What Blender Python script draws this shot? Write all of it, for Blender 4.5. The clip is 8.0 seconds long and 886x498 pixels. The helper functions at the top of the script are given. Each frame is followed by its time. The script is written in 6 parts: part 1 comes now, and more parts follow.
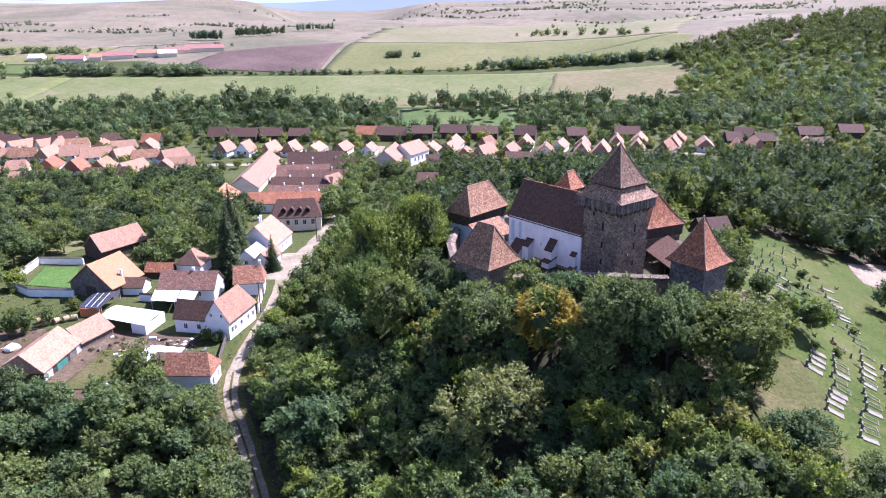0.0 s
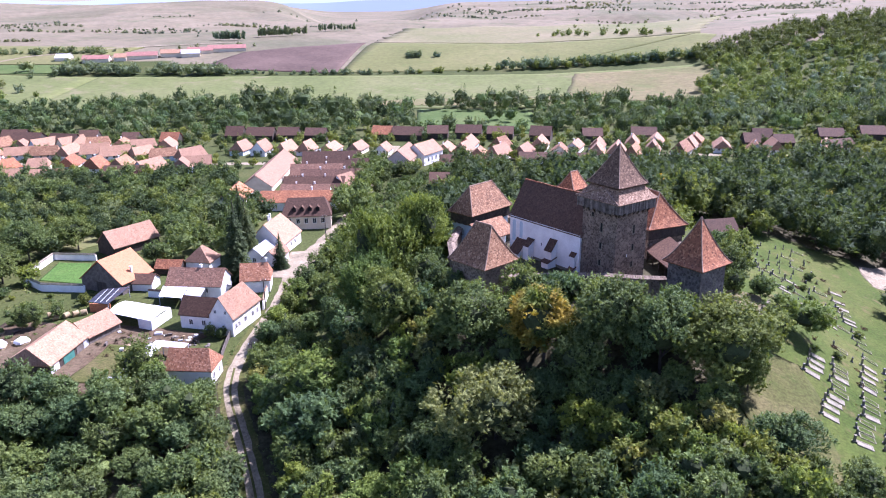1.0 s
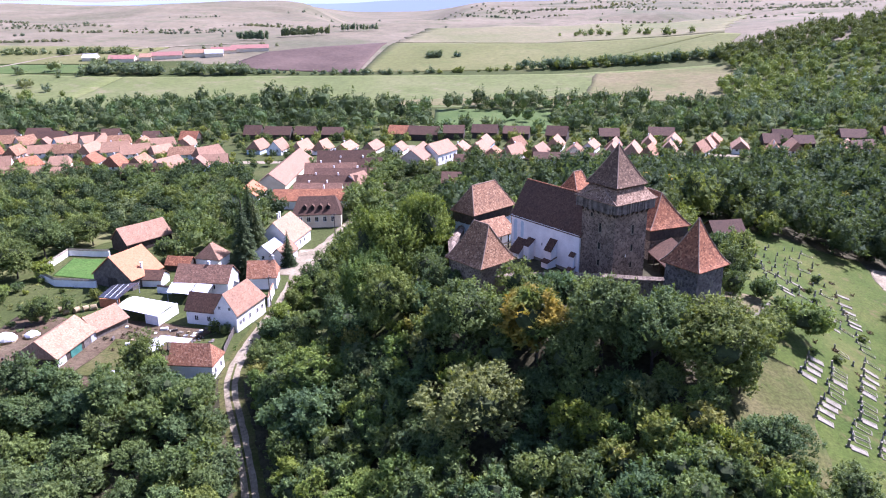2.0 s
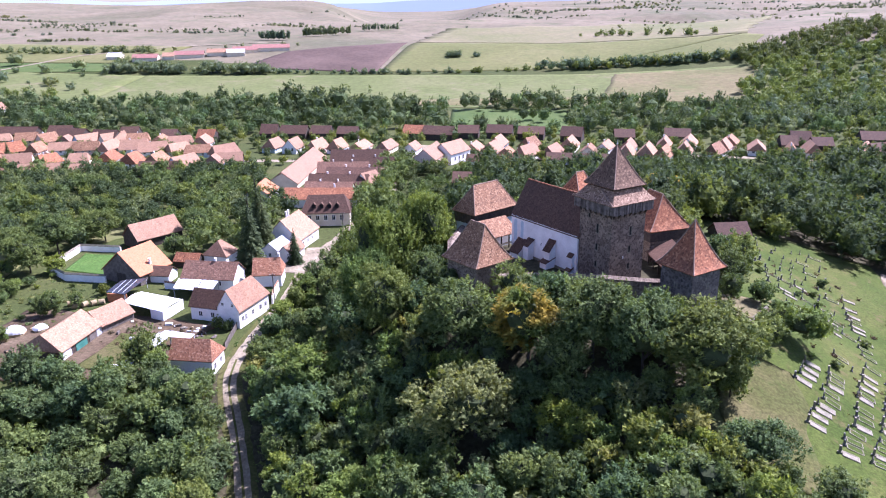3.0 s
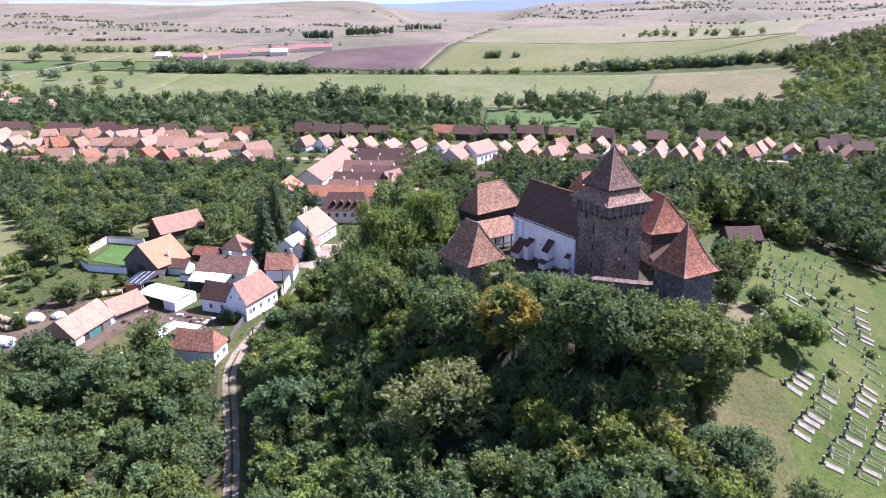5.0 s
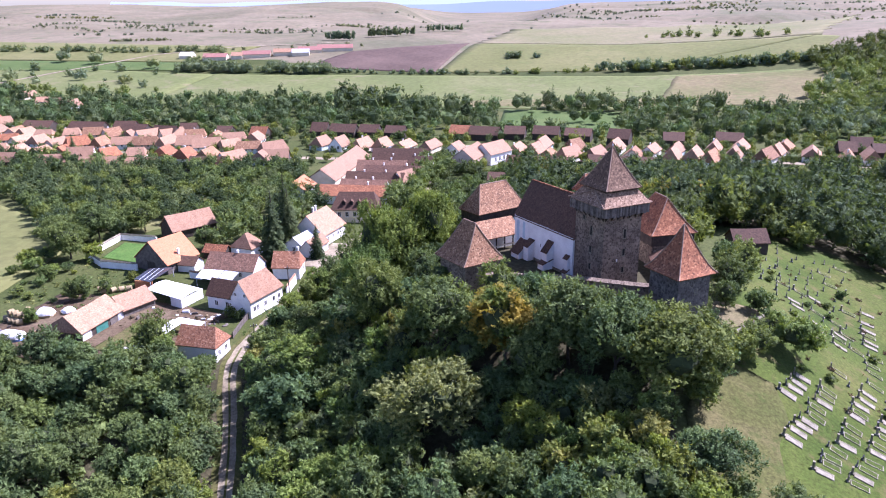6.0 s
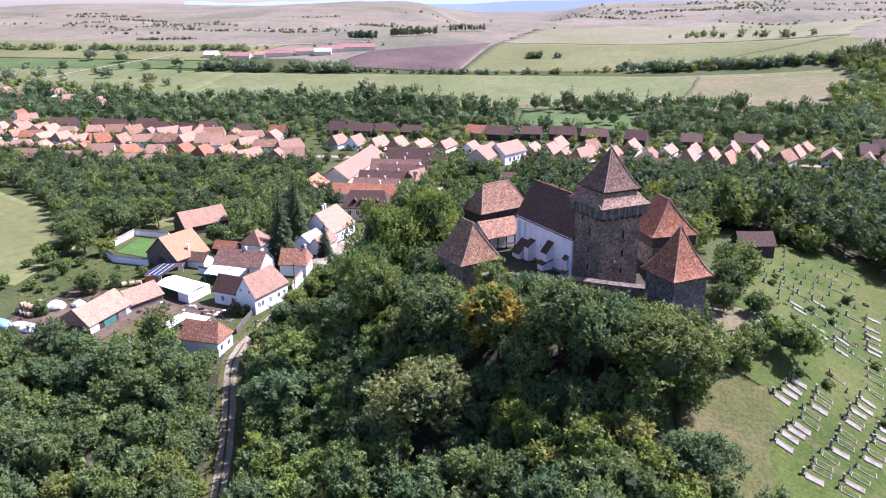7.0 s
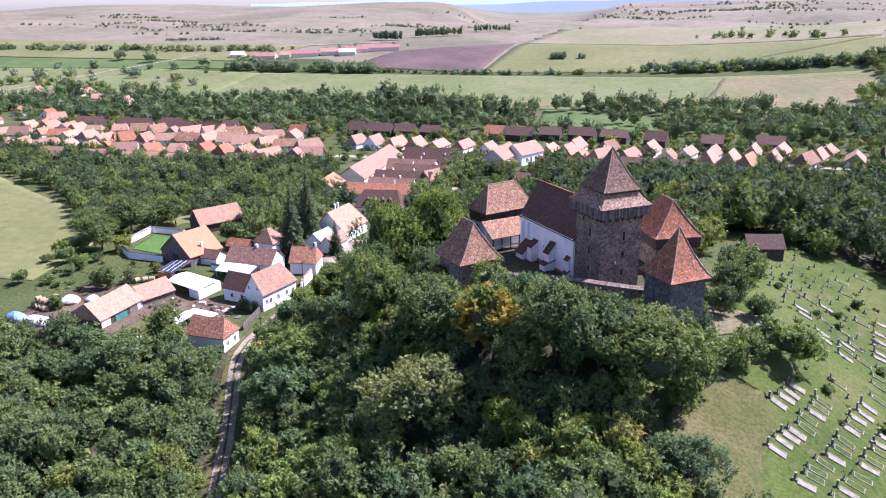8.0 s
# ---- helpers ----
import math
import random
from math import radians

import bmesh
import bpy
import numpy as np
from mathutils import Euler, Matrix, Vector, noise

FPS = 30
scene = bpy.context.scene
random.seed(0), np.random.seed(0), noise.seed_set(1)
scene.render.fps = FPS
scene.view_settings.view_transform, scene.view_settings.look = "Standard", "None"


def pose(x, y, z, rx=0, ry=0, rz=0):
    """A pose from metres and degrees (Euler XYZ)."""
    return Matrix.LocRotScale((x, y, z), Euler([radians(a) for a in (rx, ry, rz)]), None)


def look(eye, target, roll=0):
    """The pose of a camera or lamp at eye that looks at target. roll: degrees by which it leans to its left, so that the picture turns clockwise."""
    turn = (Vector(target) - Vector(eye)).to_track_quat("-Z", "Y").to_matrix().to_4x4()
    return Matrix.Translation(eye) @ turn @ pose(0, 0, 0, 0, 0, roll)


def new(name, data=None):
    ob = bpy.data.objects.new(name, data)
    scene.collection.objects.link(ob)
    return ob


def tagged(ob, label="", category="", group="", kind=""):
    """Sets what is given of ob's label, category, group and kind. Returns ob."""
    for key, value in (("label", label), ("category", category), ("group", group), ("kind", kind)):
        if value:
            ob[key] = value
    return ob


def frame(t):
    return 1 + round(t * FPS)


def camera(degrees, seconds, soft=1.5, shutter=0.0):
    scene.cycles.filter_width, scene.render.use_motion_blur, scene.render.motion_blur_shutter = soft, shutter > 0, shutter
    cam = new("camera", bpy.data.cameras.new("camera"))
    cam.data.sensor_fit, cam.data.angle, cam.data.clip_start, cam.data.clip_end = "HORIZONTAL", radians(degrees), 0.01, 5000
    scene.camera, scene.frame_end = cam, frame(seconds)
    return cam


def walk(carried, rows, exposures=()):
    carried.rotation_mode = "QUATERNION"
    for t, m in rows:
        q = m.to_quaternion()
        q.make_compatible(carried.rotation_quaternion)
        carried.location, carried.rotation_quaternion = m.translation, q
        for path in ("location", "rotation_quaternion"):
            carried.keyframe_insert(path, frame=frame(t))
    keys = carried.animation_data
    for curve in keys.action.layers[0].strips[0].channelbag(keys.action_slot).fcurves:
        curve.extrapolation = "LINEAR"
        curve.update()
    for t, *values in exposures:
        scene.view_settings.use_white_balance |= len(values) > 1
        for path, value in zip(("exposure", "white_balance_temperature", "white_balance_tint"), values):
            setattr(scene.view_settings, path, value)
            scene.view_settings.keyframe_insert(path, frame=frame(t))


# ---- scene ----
cam = camera(62.5, 8.0, soft=1.1)
PATH = [
    (0, (-1.133, -0.006, 66.16), (-1.117, 1.888, 65.519), -0.4),
    (0.5, (1.054, -0.376, 66.183), (1.039, 1.519, 65.542), -0.5),
    (1, (3.31, -0.569, 66.131), (3.263, 1.325, 65.491), -0.5),
    (1.5, (5.675, -0.761, 66.081), (5.594, 1.133, 65.441), -0.6),
    (3, (12.539, -1.01, 66.02), (12.365, 0.877, 65.381), -0.6),
    (3.5, (14.816, -1.025, 65.964), (14.611, 0.859, 65.326), -0.6),
    (4, (17.066, -1.033, 65.883), (16.829, 0.848, 65.245), -0.6),
    (4.5, (19.303, -0.948, 65.842), (19.036, 0.929, 65.204), -0.6),
    (6, (26.236, -0.507, 65.776), (25.874, 1.355, 65.141), -0.7),
    (6.5, (28.513, -0.278, 65.79), (28.121, 1.577, 65.155), -0.7),
    (7, (30.77, -0.061, 65.75), (30.345, 1.787, 65.115), -0.6),
    (7.5, (33.036, 0.233, 65.744), (32.576, 2.073, 65.11), -0.7),
    (8, (35.414, 0.502, 65.681), (34.918, 2.333, 65.048), -0.7),
]
walk(cam, [(t, look(eye, target, roll)) for t, eye, target, roll in PATH], [(0, 1.73, 5400, 39), (8, 1.63, 5400, 39)])


# ---- the lie of the land ----
def smooth(a, b, x):
    u = min(1.0, max(0.0, (x - a) / (b - a)))
    return u * u * (3 - 2 * u)


FAR = ((430, 0), (470, 2), (520, 5), (600, 12), (660, 20), (720, 27), (800, 31), (1000, 42), (1400, 54), (1900, 58), (2600, 56), (4900, 50))


def along(table, v):
    if v <= table[0][0]:
        return table[0][1]
    for (a, p), (b, q) in zip(table, table[1:]):
        if v <= b:
            return p + (q - p) * (v - a) / (b - a)
    return table[-1][1]


def lie(x, y):
    """Height of the ground."""
    # valley floor, far rise
    z = along(FAR, y)
    z += 0.035 * max(0.0, x - 60) * smooth(430, 700, y) * (1 - smooth(900, 2000, y))
    # wooded hill on the right
    z += 16 * math.exp(-((x - 370) / 160) ** 2 - ((y - 640) / 190) ** 2)
    # rolling hills on the skyline
    if y > 800:
        s = smooth(800, 2000, y)
        z += s * (4 + 8 * noise.noise((x / 520, y / 700, 3.1)) + 4 * noise.noise((x / 190, y / 260, 7.7)))
        z += smooth(800, 1000, y) * (1 - 0.7 * s) * (9 * noise.noise((x / 210, y / 260, 2.2)) + 3 * noise.noise((x / 70, y / 90, 8.2)))
        gully = 1 - abs(noise.noise((x / 150, y / 95, 5.5))) * 4
        z -= 7 * max(0.0, gully) * smooth(840, 980, y) * (0.4 + 0.6 * smooth(-0.2, 0.4, noise.noise((x / 400, y / 400, 1.7))))
        z += 15 * math.exp(-((x + 560) / 230) ** 2 - ((y - 1620) / 260) ** 2)
        z += 14 * math.exp(-((x - 330) / 380) ** 2 - ((y - 2500) / 600) ** 2)
        z += 14 * math.exp(-((x + 1500) / 500) ** 2 - ((y - 2100) / 500) ** 2)
        z += 22 * math.exp(-((x - 1300) / 500) ** 2 - ((y - 2300) / 600) ** 2)
        # side valley that opens into the distance
        z -= max(0.0, z - 20) * smooth(950, 1350, y) * math.exp(-((x + 0.125 * y) / (0.085 * y)) ** 4)
    # falls away to the near left
    z -= 0.2 * max(0.0, 118 - y) * (1 - smooth(-30, 6, x)) * (1 - smooth(0, 110, -y))
    # graveyard slope
    g = 9.2 - 0.30 * (x - 57) + 0.10 * (y - 95)
    w = (1 - smooth(165, 265, y)) * smooth(20, 72, y) * smooth(8, 46, x)
    g = z + max(0.0, min(g, 15.0) - z) * w
    # castle hill
    dx, dy = (x - 25) / 1.05, (y - 128)
    if dy > 0:
        dy *= 0.92
    r = math.hypot(dx, dy)
    a = 1 - smooth(17, 53, r)
    return g + (17.6 - g) * a + 0.12 * noise.noise((x / 6, y / 6, 0.3)) + 0.25 * noise.noise((x / 23, y / 23, 1.3))


# ---- sky, sun ----
SUN_WAY = Vector((0.79, 0.613, 0)).normalized()
SUN_UP = radians(50)
world = bpy.data.worlds.new("sky")
scene.world = world
world.use_nodes = True
wn = world.node_tree
sky = wn.nodes.new("ShaderNodeTexSky")
sky.sky_type = "NISHITA"
sky.sun_disc = False
sky.sun_elevation = SUN_UP
sky.sun_rotation = math.atan2(SUN_WAY.x, SUN_WAY.y)
sky.air_density, sky.dust_density, sky.ozone_density = 1.0, 1.0, 1.0
wn.links.new(sky.outputs[0], wn.nodes["Background"].inputs[0])
wn.nodes["Background"].inputs[1].default_value = 0.078
sun = new("sun", bpy.data.lights.new("sun", "SUN"))
sun.data.energy, sun.data.angle, sun.data.color = 5.0, radians(0.55), (1.0, 0.955, 0.89)
sun.matrix_world = look(tuple(SUN_WAY * 300 * math.cos(SUN_UP) + Vector((0, 0, 300 * math.sin(SUN_UP)))), (0, 0, 0))


# ---- materials ----
def nodes(name):
    m = bpy.data.materials.new(name)
    m.use_nodes = True
    t = m.node_tree
    return m, t, t.nodes["Principled BSDF"]


def put(t, kind, **at):
    n = t.nodes.new(kind)
    for k, v in at.items():
        n.inputs[k].default_value = v
    return n


def ramp(t, fac, *stops):
    r = t.nodes.new("ShaderNodeValToRGB")
    e = r.color_ramp.elements
    while len(e) < len(stops):
        e.new(0.5)
    for el, (p, c) in zip(e, stops):
        el.position, el.color = p, (*c, 1)
    t.links.new(fac, r.inputs[0])
    return r.outputs[0]


def mix(t, a, b, fac, how="MIX"):
    n = t.nodes.new("ShaderNodeMix")
    n.data_type, n.blend_type = "RGBA", how
    for sock, v in ((n.inputs[0], fac), (n.inputs[6], a), (n.inputs[7], b)):
        if isinstance(v, (int, float)):
            sock.default_value = v
        elif isinstance(v, tuple):
            sock.default_value = (*v, 1)
        else:
            t.links.new(v, sock)
    return n.outputs[2]


def noise_of(t, scale, detail=4, rough=0.6, co=None):
    n = put(t, "ShaderNodeTexNoise", Scale=scale, Detail=detail, Roughness=rough)
    if co is None:
        co = t.nodes.new("ShaderNodeNewGeometry").outputs["Position"]
    t.links.new(co, n.inputs["Vector"])
    return n.outputs["Fac"]


def bump(t, bsdf, h, strength=0.5, dist=0.1):
    b = put(t, "ShaderNodeBump", Strength=strength, Distance=dist)
    t.links.new(h, b.inputs["Height"])
    t.links.new(b.outputs[0], bsdf.inputs["Normal"])


def coat(name, dark, light, scale=1.5, fine=12.0, rough=0.85, relief=0.05, spread=0.18):
    """A plain weathered surface: two scales of stain and grain."""
    m, t, b = nodes(name)
    big, small = noise_of(t, scale), noise_of(t, fine, 3)
    c = ramp(t, big, (0.3, dark), (0.7, light))
    g = ramp(t, small, (0.3, (1 - spread,) * 3), (0.7, (1 + spread * 0.3,) * 3))
    t.links.new(mix(t, c, g, 1.0, "MULTIPLY"), b.inputs["Base Color"])
    b.inputs["Roughness"].default_value = rough
    b.inputs["Specular IOR Level"].default_value = 0.25
    if relief:
        bump(t, b, small, 0.5, relief)
    return m


def tiles(name, low, mid, high, moss=(0.10, 0.08, 0.06), moss_amount=0.5, size=0.24):
    """Old clay tiles: single tiles differ in tone, in courses, with lichen and soot in patches."""
    m, t, b = nodes(name)
    co = t.nodes.new("ShaderNodeTexCoord").outputs["Object"]
    v = put(t, "ShaderNodeTexVoronoi", Scale=1 / size)
    t.links.new(co, v.inputs["Vector"])
    one = t.nodes.new("ShaderNodeSeparateColor")
    t.links.new(v.outputs["Color"], one.inputs[0])
    c = ramp(t, one.outputs[0], (0.0, low), (0.3, mid), (0.72, tuple(v * 1.12 for v in mid)), (1.0, high))
    patch = noise_of(t, 0.45, 6, 0.65, co)
    c = mix(t, c, moss, ramp(t, patch, (0.48, (0, 0, 0)), (0.72, (moss_amount,) * 3)))
    coarse = noise_of(t, 2.6, 3, 0.6, co)
    c = mix(t, c, ramp(t, coarse, (0.3, (0.84,) * 3), (0.65, (1.06,) * 3)), 1.0, "MULTIPLY")
    oi = t.nodes.new("ShaderNodeObjectInfo")
    c = mix(t, c, ramp(t, oi.outputs["Random"], (0.0, (0.82, 0.8, 0.8)), (1.0, (1.12, 1.1, 1.06))), 1.0, "MULTIPLY")
    t.links.new(c, b.inputs["Base Color"])
    b.inputs["Roughness"].default_value = 0.85
    b.inputs["Specular IOR Level"].default_value = 0.2
    # courses run level: a saw along the height
    s = t.nodes.new("ShaderNodeSeparateXYZ")
    t.links.new(co, s.inputs[0])
    f = put(t, "ShaderNodeMath")
    f.operation = "MULTIPLY"
    f.inputs[1].default_value = -7.0
    t.links.new(s.outputs["Z"], f.inputs[0])
    fr = put(t, "ShaderNodeMath")
    fr.operation = "FRACT"
    t.links.new(f.outputs[0], fr.inputs[0])
    h = put(t, "ShaderNodeMath")
    h.operation = "ADD"
    t.links.new(fr.outputs[0], h.inputs[0])
    t.links.new(one.outputs[1], h.inputs[1])
    bump(t, b, h.outputs[0], 0.2, 0.025)
    return m


def leafage(name, dark, light, turning=None):
    """Leaves: tone by tree, by clump and by leaf; some light comes through. turning: the tone of limbs that have turned."""
    m, t, b = nodes(name)
    geo = t.nodes.new("ShaderNodeNewGeometry")
    oi = t.nodes.new("ShaderNodeObjectInfo")
    c = ramp(t, geo.outputs["Random Per Island"], (0.0, dark), (1.0, light))
    if turning:
        c = mix(t, c, turning, ramp(t, noise_of(t, 0.17, 2, 0.5), (0.38, (0, 0, 0)), (0.52, (0.9,) * 3)))
    clump = noise_of(t, 0.16, 2, 0.5)
    c = mix(t, c, ramp(t, clump, (0.3, (0.66, 0.72, 0.78)), (0.7, (1.2, 1.18, 1.04))), 1.0, "MULTIPLY")
    tree = ramp(t, oi.outputs["Random"], (0.0, (0.8, 0.9, 1.0)), (0.5, (1.0, 1.0, 1.0)), (0.9, (1.12, 1.06, 0.85)), (1.0, (1.3, 1.1, 0.7)))
    c = mix(t, c, tree, 1.0, "MULTIPLY")
    t.links.new(c, b.inputs["Base Color"])
    b.inputs["Roughness"].default_value = 0.75
    b.inputs["Specular IOR Level"].default_value = 0.1
    tr = put(t, "ShaderNodeBsdfTranslucent")
    t.links.new(mix(t, c, (1.35, 1.3, 0.5), 1.0, "MULTIPLY"), tr.inputs[0])
    sh = put(t, "ShaderNodeMixShader", Fac=0.33)
    t.links.new(b.outputs[0], sh.inputs[1])
    t.links.new(tr.outputs[0], sh.inputs[2])
    # gaps between the leaves of a spray
    gap = put(t, "ShaderNodeBsdfTransparent")
    hole_ = put(t, "ShaderNodeMath")
    hole_.operation = "GREATER_THAN"
    hole_.inputs[1].default_value = 0.56
    t.links.new(noise_of(t, 5.5, 1, 0.5), hole_.inputs[0])
    cut = put(t, "ShaderNodeMixShader")
    t.links.new(hole_.outputs[0], cut.inputs[0])
    t.links.new(sh.outputs[0], cut.inputs[1])
    t.links.new(gap.outputs[0], cut.inputs[2])
    t.links.new(cut.outputs[0], t.nodes["Material Output"].inputs["Surface"])
    return m


def ground_mat(name, a, b_, c_, scale=0.05, fine=1.2, bare=None, relief=0.15):
    """Grass or earth: broad drifts of tone, tufts, and bare or dry spots."""
    m, t, b = nodes(name)
    c = ramp(t, noise_of(t, scale, 5, 0.6), (0.3, a), (0.5, b_), (0.7, c_))
    f = noise_of(t, fine, 4, 0.7)
    c = mix(t, c, ramp(t, f, (0.3, (0.55 if fine > 1 else 0.78,) * 3), (0.7, (1.35 if fine > 1 else 1.15,) * 3)), 1.0, "MULTIPLY")
    if bare:
        c = mix(t, c, bare, ramp(t, noise_of(t, scale * 4.3, 5, 0.7), (0.55, (0, 0, 0)), (0.68, (0.85,) * 3)))
    t.links.new(c, b.inputs["Base Color"])
    b.inputs["Roughness"].default_value = 0.95
    b.inputs["Specular IOR Level"].default_value = 0.1
    bump(t, b, f, 0.6, relief)
    return m


LEAF = leafage("broad leaves", (0.070, 0.098, 0.031), (0.180, 0.230, 0.081))
LEAF_LIGHT = leafage("light green leaves", (0.084, 0.124, 0.028), (0.215, 0.275, 0.075))
LEAF_DEEP = leafage("dark green leaves", (0.058, 0.083, 0.032), (0.152, 0.200, 0.078))
LEAF_COOL = leafage("blue-green ash leaves", (0.062, 0.094, 0.036), (0.160, 0.216, 0.082))
LEAF_FOREST = leafage("deep forest leaves", (0.042, 0.060, 0.026), (0.112, 0.146, 0.062))
LEAF_GOLD = leafage("leaves turning yellow", (0.072, 0.104, 0.022), (0.180, 0.220, 0.058), (0.34, 0.235, 0.04))
# crown cores: the shade between leaves is put into this dark green
CROWN_SHADE = coat("inner crown darkened for shaded gaps", (0.026, 0.036, 0.014), (0.056, 0.074, 0.027), 1.2, 7, 0.95, 0.05, 0.3)
# far woods only: haze of the distance put into a greyer leaf colour
LEAF_HAZED = leafage("far leaves greyed for distance haze", (0.090, 0.122, 0.070), (0.185, 0.230, 0.140))
# scrub of the far hills, its colour paled to carry the haze
LEAF_SCRUB = leafage("far scrub leaves paled for distance haze", (0.105, 0.128, 0.090), (0.190, 0.220, 0.155))
LEAF_OLIVE = leafage("pale olive leaves", (0.090, 0.108, 0.040), (0.222, 0.246, 0.100))
LEAF_BROWN = leafage("withered shrub leaves", (0.055, 0.04, 0.022), (0.14, 0.095, 0.055))
NEEDLE = leafage("spruce needles", (0.034, 0.051, 0.022), (0.088, 0.112, 0.044))
BARK = coat("bark", (0.036, 0.029, 0.022), (0.08, 0.066, 0.05), 2, 18)
TILE_OLD = tiles("dark weathered roof tiles", (0.056, 0.032, 0.021), (0.082, 0.047, 0.031), (0.120, 0.071, 0.046), (0.048, 0.033, 0.025), 0.35)
TILE_RED = tiles("red roof tiles", (0.105, 0.042, 0.022), (0.225, 0.092, 0.045), (0.40, 0.195, 0.10), (0.085, 0.046, 0.032), 0.4)
TILE_PINK = tiles("sun-bleached clay roof tiles", (0.20, 0.116, 0.068), (0.265, 0.160, 0.099), (0.335, 0.215, 0.140), (0.165, 0.10, 0.07), 0.4)
TILE_ORANGE = tiles("new orange roof tiles", (0.32, 0.128, 0.058), (0.37, 0.152, 0.074), (0.41, 0.182, 0.095), (0.27, 0.12, 0.07), 0.2)
PLASTER = coat("white limewash", (0.66, 0.65, 0.62), (0.82, 0.81, 0.78), 0.5, 5, 0.9, 0.01, 0.08)
PLASTER_BLUE = coat("pale blue limewash", (0.36, 0.46, 0.52), (0.48, 0.58, 0.63), 0.5, 5, 0.9, 0.01, 0.08)
PLASTER_CREAM = coat("cream plaster", (0.55, 0.47, 0.34), (0.68, 0.60, 0.46), 0.5, 5, 0.9, 0.01, 0.08)
WOOD_GREY = coat("grey weathered boards", (0.075, 0.063, 0.052), (0.17, 0.148, 0.125), 1.3, 9, 0.85, 0.03, 0.3)
WOOD_DARK = coat("dark timber", (0.035, 0.028, 0.022), (0.08, 0.062, 0.048), 1.3, 9, 0.8, 0.03, 0.3)
# near-black colour that stands for the darkness inside openings
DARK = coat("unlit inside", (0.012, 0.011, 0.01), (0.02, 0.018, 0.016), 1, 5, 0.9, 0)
GLASS = coat("dark window glass", (0.02, 0.024, 0.03), (0.035, 0.04, 0.05), 1, 5, 0.12, 0)
GLASS.node_tree.nodes["Principled BSDF"].inputs["Specular IOR Level"].default_value = 0.5
CLOTH = coat("white sheeting", (0.58, 0.58, 0.58), (0.74, 0.74, 0.74), 0.6, 4, 0.5, 0.02, 0.1)
EARTH = ground_mat("trodden earth", (0.058, 0.040, 0.023), (0.085, 0.060, 0.036), (0.135, 0.104, 0.066), 0.12, 1.6, (0.050, 0.058, 0.02))
TRACK = ground_mat("pale gravel track", (0.150, 0.124, 0.082), (0.212, 0.180, 0.122), (0.285, 0.246, 0.172), 0.15, 1.8, None, 0.06)
GRASS = ground_mat("meadow grass", (0.036, 0.05, 0.013), (0.052, 0.064, 0.018), (0.08, 0.082, 0.03), 0.03, 1.2)
GRASS_GRAVES = ground_mat("graveyard turf", (0.034, 0.056, 0.009), (0.052, 0.073, 0.013), (0.08, 0.088, 0.022), 0.07, 1.9, (0.095, 0.08, 0.032))
STRAW = ground_mat("dry mown grass", (0.095, 0.09, 0.04), (0.14, 0.118, 0.062), (0.18, 0.15, 0.088), 0.12, 1.4, (0.085, 0.095, 0.035))
FIELD_GREEN = ground_mat("pale green pasture", (0.078, 0.097, 0.032), (0.101, 0.118, 0.040), (0.129, 0.134, 0.056), 0.012, 0.25, (0.148, 0.134, 0.072), 0.3)
FIELD_DRY = ground_mat("dry hill grass", (0.092, 0.091, 0.052), (0.141, 0.121, 0.077), (0.180, 0.152, 0.101), 0.006, 0.1, (0.080, 0.091, 0.042), 0.8)
FIELD_TAN = ground_mat("grazed pasture drying to tan", (0.114, 0.122, 0.050), (0.145, 0.135, 0.069), (0.176, 0.151, 0.090), 0.009, 0.2, (0.123, 0.126, 0.053), 0.4)
DRY_TURF = ground_mat("dry mown turf", (0.048, 0.06, 0.014), (0.07, 0.072, 0.022), (0.098, 0.086, 0.036), 0.1, 1.9, (0.04, 0.058, 0.012))
PLOUGHED = ground_mat("ploughed brown soil", (0.065, 0.045, 0.035), (0.084, 0.059, 0.046), (0.108, 0.076, 0.059), 0.02, 0.3, None, 0.3)
LAWN = ground_mat("watered lawn", (0.045, 0.095, 0.02), (0.058, 0.115, 0.024), (0.075, 0.13, 0.03), 0.1, 2.0)
STONE_GRAVE = coat("pale gravestone", (0.122, 0.110, 0.076), (0.262, 0.238, 0.172), 1.1, 8, 0.85, 0.02, 0.2)
STONE_DARK = coat("dark gravestone", (0.06, 0.06, 0.058), (0.15, 0.145, 0.135), 1.1, 8, 0.7, 0.02, 0.2)


def rubble(name, low, mid, high, mortar, size=0.42):
    """Rubble masonry: uneven stones in mortar, soot and lime streaks."""
    m, t, b = nodes(name)
    co = t.nodes.new("ShaderNodeTexCoord").outputs["Object"]
    v = put(t, "ShaderNodeTexVoronoi", Scale=1 / size)
    e = put(t, "ShaderNodeTexVoronoi", Scale=1 / size)
    e.feature = "DISTANCE_TO_EDGE"
    for n in (v, e):
        t.links.new(co, n.inputs["Vector"])
    one = t.nodes.new("ShaderNodeSeparateColor")
    t.links.new(v.outputs["Color"], one.inputs[0])
    c = ramp(t, one.outputs[0], (0.0, low), (0.5, mid), (1.0, high))
    c = mix(t, mortar, c, ramp(t, e.outputs["Distance"], (0.02, (0, 0, 0)), (0.1, (1, 1, 1))))
    c = mix(t, c, ramp(t, noise_of(t, 0.28, 6, 0.65, co), (0.32, (0.62, 0.6, 0.6)), (0.68, (1.2, 1.18, 1.12))), 1.0, "MULTIPLY")
    t.links.new(c, b.inputs["Base Color"])
    b.inputs["Roughness"].default_value = 0.92
    b.inputs["Specular IOR Level"].default_value = 0.2
    bump(t, b, e.outputs["Distance"], 0.9, 0.12)
    return m


